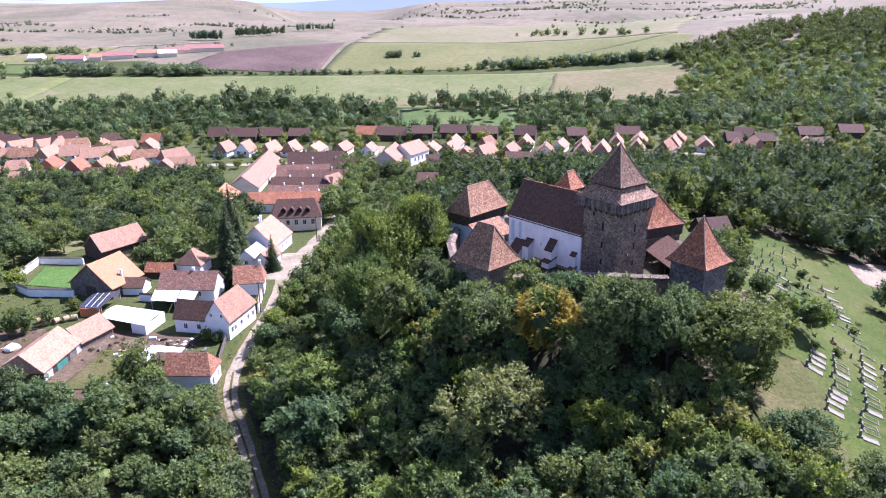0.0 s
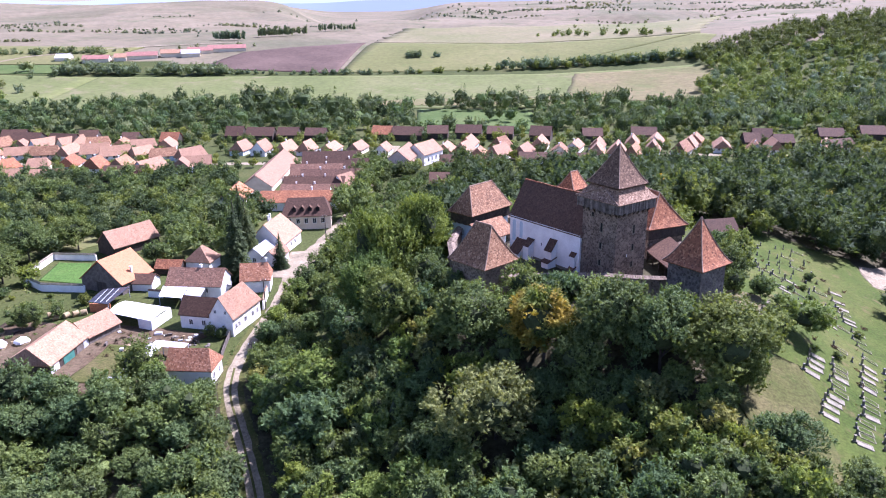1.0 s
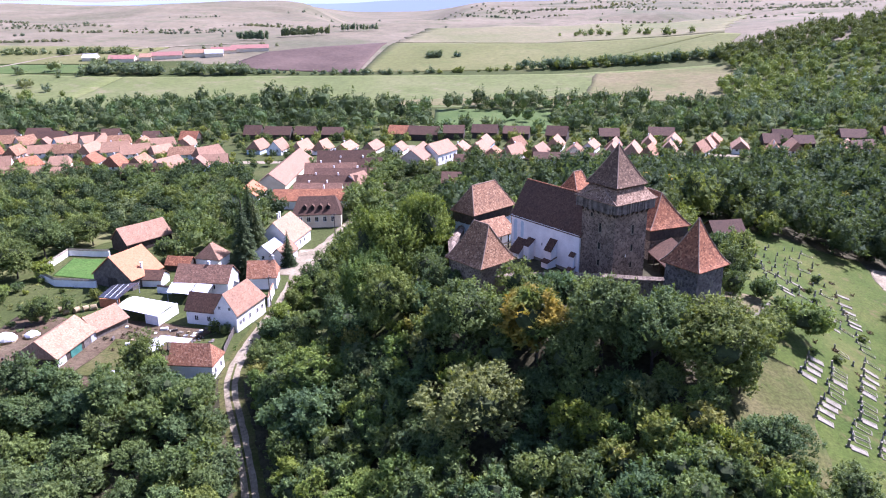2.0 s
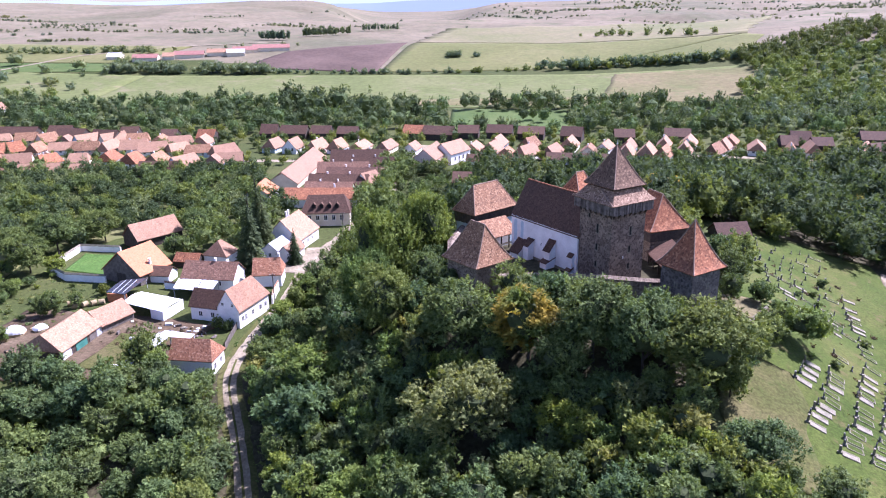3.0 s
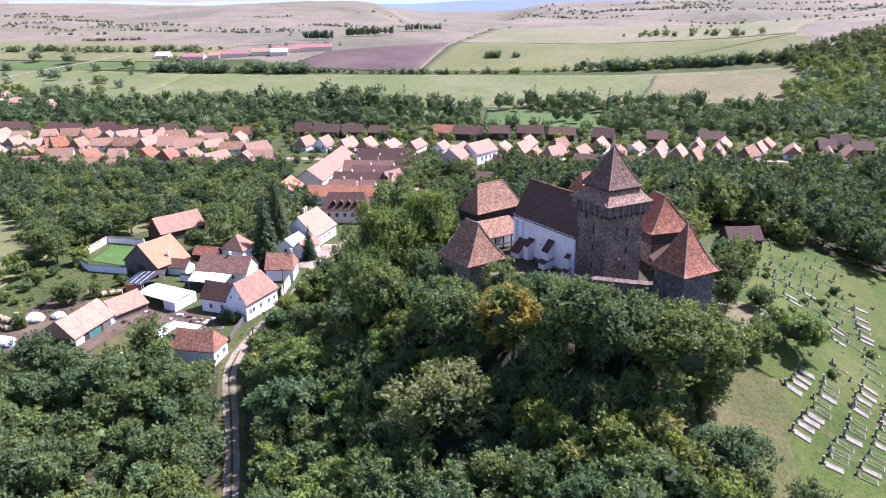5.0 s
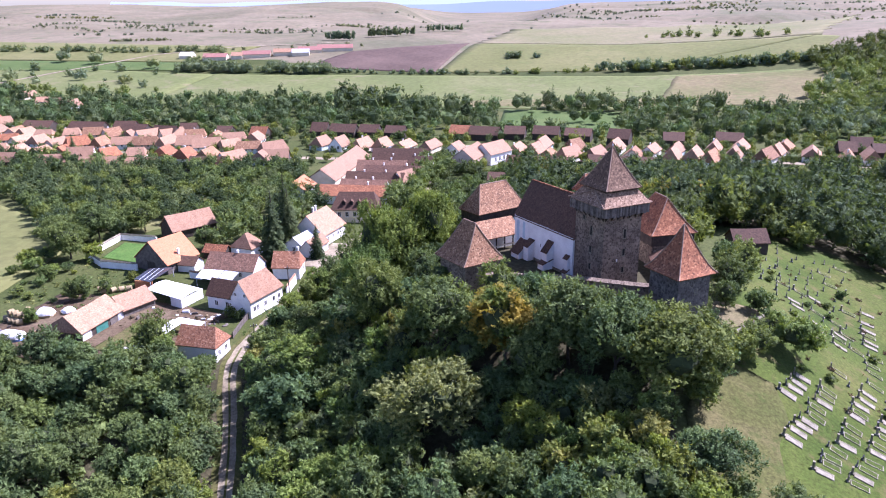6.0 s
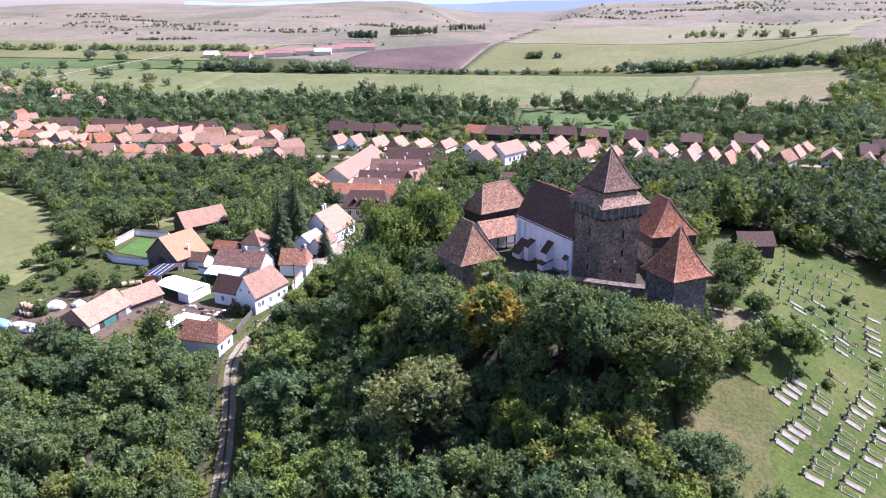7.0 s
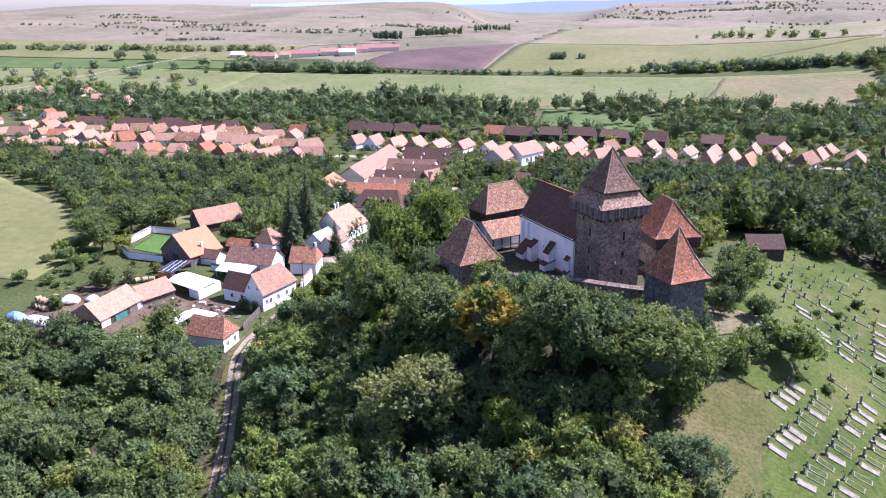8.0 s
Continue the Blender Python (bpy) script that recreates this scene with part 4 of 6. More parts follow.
house("hall", -20.6, 304, 80, 20, 10, 5.0, 9.0, PANTRY, TILE_PINK, "large pink-plastered house with clay tile roof", windows=WIN("w", (-2.5, 0, 2.5), 1.6, 1.0, 1.7), doors=(("w", 0, 2.4, 2.8),))
house("hall", -12.5, 314, 60, 15, 10, 5.0, 9.0, PLASTER, TILE_PINK, "large white house with clay tile roof", windows=WIN("s", (-4, -1, 2, 5), 1.6, 1.0, 1.6))
house("cottage", -9, 322, 70, 8, 7, 3.0, 6.5, PLASTER, TILE_PINK, "white house with clay tiles")
house("long_barn", 8, 306, -4, 26, 7, 2.6, 4.8, PLASTER, TILE_OLD, "long low brown-tiled barn", category="barn")
house("long_barn", 44, 312, -6, 30, 7, 2.4, 4.6, PLASTER, TILE_OLD, "long low brown-tiled barn", category="barn")
house("barn", 2, 268, 0, 20, 9, 3, 6.0, PLASTER, TILE_OLD, "dark-tiled barn among trees", category="barn")
house("cottage", 1.5, 214, 65, 8, 7, 3.4, 6.6, PLASTER, ROOF_PALE, "white house with a pale roof behind trees")

rnd = random.Random(21)
WALLS = (PLASTER, PLASTER_CREAM, PLASTER_BLUE, PLASTER, PANTRY)


def row(places, group, label, deg, spread_deg=4, mats=(TILE_PINK,), size=(14, 7.6)):
    """Village houses, gable end to the street."""
    for i, (x, y) in enumerate(places):
        l = size[0] * 0.86 + rnd.uniform(-2, 2.5)
        top = rnd.uniform(5.3, 6.8)
        wall = WALLS[rnd.randrange(5)]
        hip = rnd.choice((0.0, 0.35, 0.35, 0.5))
        house("village_house", x + rnd.uniform(-0.8, 0.8), y + rnd.uniform(-2, 2), deg(x) + rnd.uniform(-spread_deg, spread_deg) + (rnd.choice((0, 0, -35, -70)) if x < -95 else 0), l, size[1] * 0.88 + rnd.uniform(-0.6, 0.8), 2.7, top, wall, rnd.choice(mats), label,
              ends=(hip, 0.3 if hip else 0.0), group=group, windows=WIN("w", (-1.7, 1.5), 1.3, 1.0, 1.4) + WIN("s", (-4, -1, 2), 1.3, 0.9, 1.2),
              stacks=((rnd.uniform(-3, 3), 0.5, top + 0.45),) if rnd.random() < 0.35 else ())




row([(x, 332 + 0.6 * math.sin(x)) for x in (-99, -88, -76, -67, -57, -44, -32, -4)], "houses along the village street", "white gabled village house with clay tile roof facing the street", lambda x: 78)
row([(7, 343), (5, 330)], "houses along the village street", "tall white gabled village house facing the street", lambda x: 74)
row([(-300 + 11.4 * i, 323 + 3 * math.sin(i * 0.7)) for i in range(17)], "houses along the village street", "gabled village house with sun-bleached clay tiles", lambda x: 92, 5, (TILE_PINK, TILE_PINK, ROOF_WALNUT, TILE_RED))
row([(-302 + 11.8 * i, 345 + 3 * math.sin(i * 1.3)) for i in range(15)], "houses along the village street", "gabled village house with sun-bleached clay tiles", lambda x: 95, 8, (TILE_PINK, ROOF_WALNUT, TILE_PINK), (12, 8.5))
row([(-296 + 12.2 * i, 297 - 3 * math.sin(i)) for i in range(16)], "houses on the near side of the street", "village house on the near side of the street with clay tiles", lambda x: 94, 8, (TILE_PINK, TILE_PINK, TILE_RED, ROOF_WALNUT), (12, 9))
row([(31, 324), (57, 338), (67, 337), (73, 325), (84, 345), (97, 348), (109, 339), (124, 337)], "houses at the far end of the street", "white gabled village house among trees", lambda x: 70, 8)
row([(22, 338), (40, 340), (48, 328), (20, 322), (90, 330), (103, 327), (116, 350), (134, 326), (146, 334), (64, 322), (12, 318), (80, 318)], "houses at the far end of the street", "small white gabled house with pinkish tiles among trees", lambda x: 66, 14, (TILE_PINK, ROOF_WALNUT))
row([(158, 306), (166, 330), (187, 303), (176, 331)], "houses at the far end of the street", "village house with clay tiles among trees", lambda x: 40, 20, (TILE_PINK, TILE_OLD))
row([(-455, 470), (-430, 488), (-405, 470), (-380, 482), (-352, 462), (-335, 452), (-318, 448), (-470, 440), (-440, 430), (-410, 425), (-360, 400), (-330, 390), (-310, 372), (-296, 352), (-345, 360), (-330, 340), (-315, 318), (-360, 330)], "houses at the edge of the village", "village house with clay tiles at the edge of the village", lambda x: 95, 25, (TILE_PINK, TILE_RED, TILE_PINK))
for x, y, a, l in ((-111, 369, 0, 10), (-98, 369, -2, 16), (-84, 370, -3, 12), (-70, 370, -3, 12), (-36, 373, -8, 12), (-23, 370, -10, 18), (-8, 374, -3, 12), (8, 375, -8, 15), (24, 372, -8, 15), (44, 366, -15, 12), (69, 364, -3, 11), (95, 366, -12, 14), (149, 355, -10, 10),
                   (154, 343, -5, 10), (183, 358, -8, 13), (205, 362, -8, 13), (228, 350, -8, 14), (-212, 358, -8, 18), (-189, 349, -8, 16), (-182, 360, 10, 10), (-244, 362, 0, 24), (-222, 364, 3, 14), (-276, 364, 0, 20), (-139, 355, 0, 10), (-160, 358, 5, 9), (140, 345, -5, 8)):
    house("barn", x, y, a, l * 0.86, 9.5, 3.4, rnd.uniform(6.2, 7.4), WOOD_DARK, TILE_RED if x in (-139, -36) else TILE_OLD, "long dark-roofed barn closing a village yard", category="barn", group="barns behind the street", doors=(("s", 0, 3.2, 2.8),))
for x, y in ((-262, 280), (-226, 278), (-200, 280), (-160, 280), (-178, 277), (-130, 282), (-108, 302)):
    house("barn", x, y, rnd.uniform(-10, 30), rnd.uniform(10, 18), 8, 2.8, rnd.uniform(5, 6.2), WOOD_DARK, rnd.choice((TILE_OLD, TILE_PINK, TILE_OLD)), "weathered barn at the back of a near yard", category="barn", group="barns on the near side")
for x, y, a, l, m in ((-348, 660, 5, 12, CLOTH), (-316, 654, 12, 22, HALL_RED), (-297, 660, 15, 10, TILE_PINK), (-281, 668, 18, 26, HALL_RED), (-254, 678, 16, 26, TILE_PINK), (-236, 690, 20, 22, HALL_RED), (-214, 700, 18, 34, HALL_RED), (-240, 676, 18, 16, TIN)):
    house("farm_hall", x, y, a, l, 11, 2.4, 5.4, PLASTER_CREAM, m, "long low farm hall on the valley floor", category="barn", group="farm halls on the plain", z=lie(x, y) + 0.4)


# ---- farmyard ----
def canopy(name, corners, z0, z1, mat, label, peak=0.0, posts=True, category="canopy"):
    """A roof sheet over four corners on posts; peak lifts its middle line."""
    c = [Vector((x, y)) for x, y in corners]
    mid = sum((Vector((p.x, p.y)) for p in c), Vector((0, 0))) / 4
    g = lie(mid.x, mid.y)
    ob = thing(name, pose(mid.x, mid.y, g), label, category)
    loc = [p - mid for p in c]
    n = 6
    bm = bmesh.new()
    grid = []
    for j in range(n + 1):
        v = j / n
        grid.append([])
        for i in range(n + 1):
            u = i / n
            p = (loc[0] * (1 - u) + loc[1] * u) * (1 - v) + (loc[3] * (1 - u) + loc[2] * u) * v
            z = z0 + (z1 - z0) * v + peak * math.sin(math.pi * v) + 0.05 * noise.noise((p.x, p.y, 1))
            grid[-1].append(bm.verts.new((p.x, p.y, z)))
    for j in range(n):
        for i in range(n):
            bm.faces.new((grid[j][i], grid[j][i + 1], grid[j + 1][i + 1], grid[j + 1][i]))
    geom = bmesh.ops.extrude_face_region(bm, geom=bm.faces[:])
    for v in [e for e in geom["geom"] if isinstance(e, bmesh.types.BMVert)]:
        v.co.z -= 0.08
    part("roof", bm, mat, ob)
    if posts:
        for p, z in zip(loc, (z0, z0, z1, z1)):
            q = p * 0.95
            part("post", box(q.x - 0.06, q.y - 0.06, -0.4, q.x + 0.06, q.y + 0.06, z - 0.1), TIN, ob)
    return ob


tent = canopy("tent", [(-74, 145), (-62.5, 140.4), (-61, 147.6), (-73, 151.6)], 2.3, 2.3, CLOTH, "white marquee tent in the farmyard", 0.45, category="tent")
for k, (a, b) in enumerate((((-62.5, 140.4), (-61, 147.6)), ((-62.5, 140.4), (-66, 141.8)))):
    c = tent.matrix_basis.translation
    bm = solid([(a[0] - c.x, a[1] - c.y, -0.1), (b[0] - c.x, b[1] - c.y, -0.1), (b[0] - c.x, b[1] - c.y, 2.3), (a[0] - c.x, a[1] - c.y, 2.3), (a[0] - c.x - 0.05, a[1] - c.y + 0.05, -0.1), (b[0] - c.x - 0.05, b[1] - c.y + 0.05, -0.1), (b[0] - c.x - 0.05, b[1] - c.y + 0.05, 2.3), (a[0] - c.x - 0.05, a[1] - c.y + 0.05, 2.3)],
               ((0, 1, 2, 3), (7, 6, 5, 4), (0, 4, 5, 1), (1, 5, 6, 2), (2, 6, 7, 3), (3, 7, 4, 0)))
    part("side", bm, CLOTH, tent)
canopy("canopy", [(-66.4, 154.2), (-60.6, 153.2), (-61.2, 159.0), (-67.3, 159.7)], 2.3, 2.8, CLOTH, "white roofed terrace canopy")
canopy("canopy", [(-60.4, 153.2), (-56.4, 152.6), (-56.8, 158.4), (-61.0, 159.0)], 2.3, 2.8, TIN, "striped glass terrace canopy")
solar = canopy("carport", [(-81.6, 151.6), (-76.4, 150.2), (-75.4, 159.6), (-81.0, 157.6)], 2.1, 2.7, SOLAR, "open shed roofed with dark solar panels", category="shed")
for q in (-1.3, 0.0, 1.3):
    part("rail", solid([(q - 0.06, -3.6, 2.22), (q + 0.06, -3.6, 2.22), (q + 0.06, 3.4, 2.74), (q - 0.06, 3.4, 2.74), (q - 0.06, -3.6, 2.1), (q + 0.06, -3.6, 2.1), (q + 0.06, 3.4, 2.62), (q - 0.06, 3.4, 2.62)], ((0, 1, 2, 3), (7, 6, 5, 4), (0, 4, 5, 1), (1, 5, 6, 2), (2, 6, 7, 3), (3, 7, 4, 0))), TIN, solar)
part("back_wall", box(-2.4, -4.0, -0.3, 2.4, -3.8, 2.0), TILE_ORANGE, solar, "orange boarded wall")
white_shed = canopy("low_shed", [(-60.2, 113.2), (-57.6, 113.4), (-55.6, 129.6), (-58.6, 130)], 2.2, 2.4, CLOTH, "long low shed with a white sheet roof", category="shed")
canopy("low_shed", [(-58, 129), (-51, 127.6), (-50.6, 129.6), (-57.6, 131)], 2.3, 2.5, CLOTH, "low shed with a white sheet roof", category="shed")
def heap(name, x, y, w, d, tall, turn, mat, label, seed, skirt=None):
    """A sagging mound under a sheet, with a straw or gear body showing below its hem."""
    ob = thing(name, pose(x, y, lie(x, y), 0, 0, turn), label, "pile")
    n, m = 20, 6
    for nm, low, high, grow, mt in (("body", -0.3, 0.5, 0.93, skirt or HAY), ("sheet", 0.28, 1.0, 1.0, mat)):
        lv = []
        for j in range(m + 1):
            v = low + (high - low) * j / m
            row_ = []
            for i in range(n):
                a = i / n * math.tau
                c, q = math.cos(a), math.sin(a)
                r = (1 - max(0.0, v) ** 3 * 0.85) * grow
                f = 1 / max(abs(c), abs(q)) ** 0.55
                k = 1 + 0.12 * noise.noise((c * 2 + seed, q * 2, v * 2))
                hem = -0.14 * abs(noise.noise((c * 3, q * 3, seed))) if nm == "sheet" and j == 0 else 0
                row_.append((c * f * r * k * w / 2, q * f * r * k * d / 2, (v + hem) * tall + 0.1 * noise.noise((c * 2, q * 2, seed + v))))
            lv.append(row_)
        part(nm, rings(lv), mt, ob, "" if nm == "sheet" else "straw and gear below the sheet")
    return ob


BLUE_SHEET = coat("blue tarpaulin", (0.10, 0.20, 0.42), (0.18, 0.30, 0.55), 0.8, 6, 0.5, 0.02, 0.15)
heap("sheet_pile", -62.4, 118.4, 3.0, 2.2, 0.9, 20, CLOTH, "white sheeting thrown over a low pile", 1)
heap("covered_stack", -90.2, 119.6, 6.4, 3.6, 2.2, 12, CLOTH, "farm stack under white sheeting", 2, BLUE_SHEET)
heap("covered_stack", -96.5, 120.8, 5.0, 3.4, 2.0, -8, BLUE_SHEET, "farm stack under a blue tarpaulin", 3)
heap("covered_stack", -91.4, 131.8, 4.4, 3.6, 2.1, 25, CLOTH, "bale stack half covered with white sheeting", 4)
heap("covered_stack", -87.2, 134.2, 3.0, 2.4, 1.5, 60, CLOTH, "small heap under pale sheeting", 5)


def bale(x, y, turn, z=0.0):
    bm = bmesh.new()
    bmesh.ops.create_cone(bm, cap_ends=True, segments=18, radius1=0.65, radius2=0.65, depth=1.25, matrix=pose(0, 0, 0.65, 0, 90, 0))
    for v in bm.verts:
        v.co += Vector((noise.noise(v.co * 3), noise.noise(v.co * 3 + Vector((5, 0, 0))), 0)) * 0.06
    ob = part("hay_bale", bm, HAY)
    ob.matrix_basis = pose(x, y, lie(x, y) + z, 0, 0, turn)
    return tagged(ob, "round hay bale lying in the yard", "hay bale", "round hay bales")


for i, (x, y, zz) in enumerate(((-98, 128, 0), (-96.5, 127.4, 0), (-95, 127, 0), (-93.6, 126.6, 0), (-97.2, 128.6, 1.2), (-95.7, 128.2, 1.2), (-94.2, 127.8, 1.2), (-96.4, 129.6, 0), (-94.8, 129.4, 0), (-93.2, 129, 0), (-91.8, 128.4, 0), (-86.4, 146, 0), (-84.6, 147.2, 0), (-83, 148.2, 0), (-88.4, 147.6, 0), (-81.5, 149.0, 0))):
    bale(x, y, 20 + 37 * i % 50, zz)

curtain([(-107.4, 171.5), (-108.2, 186), (-96.0, 185.2)], 1.7, "yard_wall", "white limewashed yard wall", 0.4, True, PLASTER, STONE_GRAVE)
curtain([(-106.4, 168.6), (-99, 163.4), (-88, 162.6)], 1.7, "yard_wall", "white limewashed yard wall", 0.4, True, PLASTER, STONE_GRAVE)
curtain([(-71, 159.6), (-67.6, 159.0)], 1.6, "yard_wall", "short white yard wall", 0.3, True, PLASTER, TILE_PINK)
curtain([(-41.6, 152), (-42.4, 156.5), (-42.8, 160.5)], 2.2, "yard_wall", "plastered wall beside the track", 0.3, True, PLASTER, TILE_PINK)


def fence(line, height=1.5, label="grey board fence along the track"):
    ob = new("fence")
    tagged(ob, label, "fence")
    for (xa, ya), (xb, yb) in zip(line, line[1:]):
        d = math.hypot(xb - xa, yb - ya)
        n = max(1, round(d / 2.0))
        ang = math.degrees(math.atan2(yb - ya, xb - xa))
        for i in range(n):
            x, y = xa + (xb - xa) * i / n, ya + (yb - ya) * i / n
            z = lie(x, y)
            m = pose(x, y, z, 0, 0, ang)
            p = box(-0.06, -0.06, -0.4, 0.06, 0.06, height + 0.1)
            p.transform(m)
            part("post", p, WOOD_GREY, ob)
            b = box(0.05, -0.03, 0.1, d / n - 0.05, 0.03, height)
            b.transform(m)
            part("board", b, WOOD_GREY, ob)
    return ob


fence([(-43.6, 127.6), (-44.4, 133), (-45.0, 138.6)])
fence([(-42.6, 120.6), (-42.4, 118)])


def pole(x, y, height, lean=0, label="leaning wooden utility pole beside the track"):
    ob = thing("utility_pole", pose(x, y, lie(x, y), lean, 0, 30), label, "pole")
    bm = bmesh.new()
    bmesh.ops.create_cone(bm, cap_ends=True, segments=10, radius1=0.16, radius2=0.1, depth=height + 0.6, matrix=Matrix.Translation((0, 0, height / 2 - 0.3)))
    part("shaft", bm, WOOD_GREY, ob)
    part("crossarm", box(-0.7, -0.05, height - 0.6, 0.7, 0.05, height - 0.48), WOOD_DARK, ob)
    for a in (-0.55, 0, 0.55):
        part("insulator", box(a - 0.05, -0.05, height - 0.48, a + 0.05, 0.05, height - 0.3), PLASTER, ob)
    return ob


pole(-35.4, 121, 7.5, 4)
pole(-41.2, 152.5, 7.5)
pole(-36.5, 205, 7.5)

# rubble and white plastic between the houses
rnd = random.Random(5)
for i in range(26):
    x, y = rnd.uniform(-62, -48), rnd.uniform(133, 138.5)
    bm = bmesh.new()
    bmesh.ops.create_icosphere(bm, subdivisions=1, radius=rnd.uniform(0.2, 0.5))
    for v in bm.verts:
        v.co = Vector((v.co.x * 1.3, v.co.y, max(-0.1, v.co.z * 0.6))) + Vector((rnd.uniform(-1, 1), rnd.uniform(-1, 1), 0)) * 0.07
    o = part("rubble", bm, rnd.choice((CLOTH, STONE_GRAVE, WOOD_GREY, STONE_DARK)))
    o.matrix_basis = pose(x, y, lie(x, y) + 0.06, 0, 0, rnd.uniform(0, 360))
    tagged(o, "broken piece of rubble or sacking in the yard", "rubble", "rubble in the yard")

for i in range(34):
    # loose gear on the trodden yard
    x, y = (rnd.uniform(-98, -84), rnd.uniform(114, 140)) if i % 2 else (rnd.uniform(-71, -50), rnd.uniform(130, 140))
    w, d, h_ = rnd.uniform(0.4, 1.6), rnd.uniform(0.3, 0.9), rnd.uniform(0.2, 0.7)
    if all(math.hypot(x - a, y - b) > r * 0.75 for a, b, r in HOUSES):
        bm = rings([oblong(w / 2, d / 2, -0.1), oblong(w / 2, d / 2, h_ * 0.8), oblong(w / 2 * 0.85, d / 2 * 0.8, h_)])
        o = part("crate", bm, rnd.choice((WOOD_GREY, WOOD_DARK, TIN, HAY, CLOTH, WOOD_DARK)))
        o.matrix_basis = pose(x, y, lie(x, y) + 0.06, 0, 0, rnd.uniform(0, 360))
        tagged(o, "low worn crate lying on the farmyard earth", "crate", "loose gear in the yard")

# ---- graveyard ----


def headstone_mesh(kind, seed):
    rnd_ = random.Random(seed)
    w, hgt, t = rnd_.uniform(0.4, 0.55), rnd_.uniform(0.95, 1.3), 0.16
    if kind == "arch":
        prof = [(-w / 2, 0), (w / 2, 0), (w / 2, hgt - w / 2)] + [(w / 2 * math.cos(math.pi * i / 6), hgt - w / 2 + w / 2 * math.sin(math.pi * i / 6)) for i in range(1, 6)] + [(-w / 2, hgt - w / 2)]
    elif kind == "pillar":
        prof = [(-w * 0.5, 0), (w * 0.5, 0), (w * 0.36, 0.25), (w * 0.34, hgt), (w * 0.46, hgt + 0.05), (w * 0.46, hgt + 0.22), (-w * 0.46, hgt + 0.22), (-w * 0.46, hgt + 0.05), (-w * 0.34, hgt), (-w * 0.36, 0.25)]
        t = 0.3
    else:
        prof = [(-w * 0.45, 0), (w * 0.45, 0), (w * 0.45, hgt * 0.8), (0, hgt), (-w * 0.45, hgt * 0.8)]
    bm = rings([[(-t / 2, a, b - 0.3) for a, b in prof], [(t / 2, a, b - 0.3) for a, b in prof]])
    box(-t, -w * 0.62, -0.5, t, w * 0.62, 0.14, bm)
    return bm


HEADS = [mesh_of(headstone_mesh(k, i), "headstone", m) for i, (k, m) in enumerate((("arch", STONE_DARK), ("pillar", STONE_GRAVE), ("gable", STONE_GRAVE), ("arch", STONE_DARK), ("pillar", STONE_DARK), ("gable", STONE_DARK)))]
sl = rings([oblong(1.2, 0.6, -0.4), oblong(1.2, 0.6, 0.04), oblong(1.14, 0.54, 0.09), oblong(0.98, 0.42, 0.09), oblong(0.95, 0.39, 0.05)])
SLAB = mesh_of(sl, "slab", STONE_GRAVE)
cb = bmesh.new()
for q in ((-1.2, -0.6, 1.2, -0.5), (-1.2, 0.5, 1.2, 0.6), (-1.2, -0.5, -1.08, 0.5), (1.08, -0.5, 1.2, 0.5)):
    box(q[0], q[1], -0.3, q[2], q[3], 0.05, cb)
KERB = mesh_of(cb, "kerb", STONE_GRAVE)
cr = bmesh.new()
box(-1.06, -0.48, -0.3, 1.06, 0.48, 0.0, cr)
BED = mesh_of(cr, "planting", GRASS_GRAVES)


def grave(x, y, kind, seed):
    rnd_ = random.Random(seed)
    turn = -16 + rnd_.uniform(-8, 8)
    x, y = x + rnd_.uniform(-0.3, 0.3), y + rnd_.uniform(-0.25, 0.25)
    g = thing("grave", pose(x, y, lie(x, y), 0, 0, turn), {"slab": "pale stone grave slab with an upright headstone", "kerb": "kerbed grass grave with an upright headstone", "stone": "upright weathered headstone in the turf"}[kind], "grave", "graves on the slope")
    hd = new("headstone", HEADS[rnd_.randrange(6)] if kind != "stone" else HEADS[rnd_.choice((0, 3, 4, 2))])
    hd.parent = g
    hd.matrix_basis = pose(0, 0, 0.12, rnd_.uniform(-3, 3), rnd_.uniform(-4, 4), 0) @ Matrix.Diagonal((1, 1, rnd_.uniform(0.85, 1.15), 1))
    if kind != "stone":
        a = radians(turn)
        dz = lie(x + 2.4 * math.cos(a), y + 2.4 * math.sin(a)) - lie(x, y)
        sz = lie(x - 0.5 * math.sin(a), y + 0.5 * math.cos(a)) - lie(x + 0.5 * math.sin(a), y - 0.5 * math.cos(a))
        m = pose(0, 0, 0.12) @ pose(0, 0, 0, math.degrees(math.atan(sz)), -math.degrees(math.atan2(dz, 2.4)), 0) @ pose(1.5, 0, 0.05)
        for me, nm in ((SLAB, "slab"),) if kind == "slab" else ((KERB, "kerb"), (BED, "planting")):
            o = new(nm, me)
            o.parent = g
            o.matrix_basis = m
    return g


S, K, T = "slab", "kerb", "stone"
GRAVES = [(59.1, 106.2, S), (58.1, 104.3, S), (57.0, 102.7, S), (55.9, 100.9, S), (63.4, 106.2, K), (62.2, 104.2, K), (61.3, 102.4, S), (60.3, 100.6, K), (59.2, 98.7, K), (58.0, 96.8, S), (56.9, 95.2, S),
          (55.7, 93.5, S), (54.5, 91.4, S), (70.7, 111.0, S), (69.6, 108.6, S), (68.4, 106.2, S), (67.3, 104.4, K), (66.2, 102.7, S), (64.9, 99.9, K), (63.8, 97.4, K), (62.6, 94.9, S), (60.9, 93.3, K), (59.8, 91.2, K)]
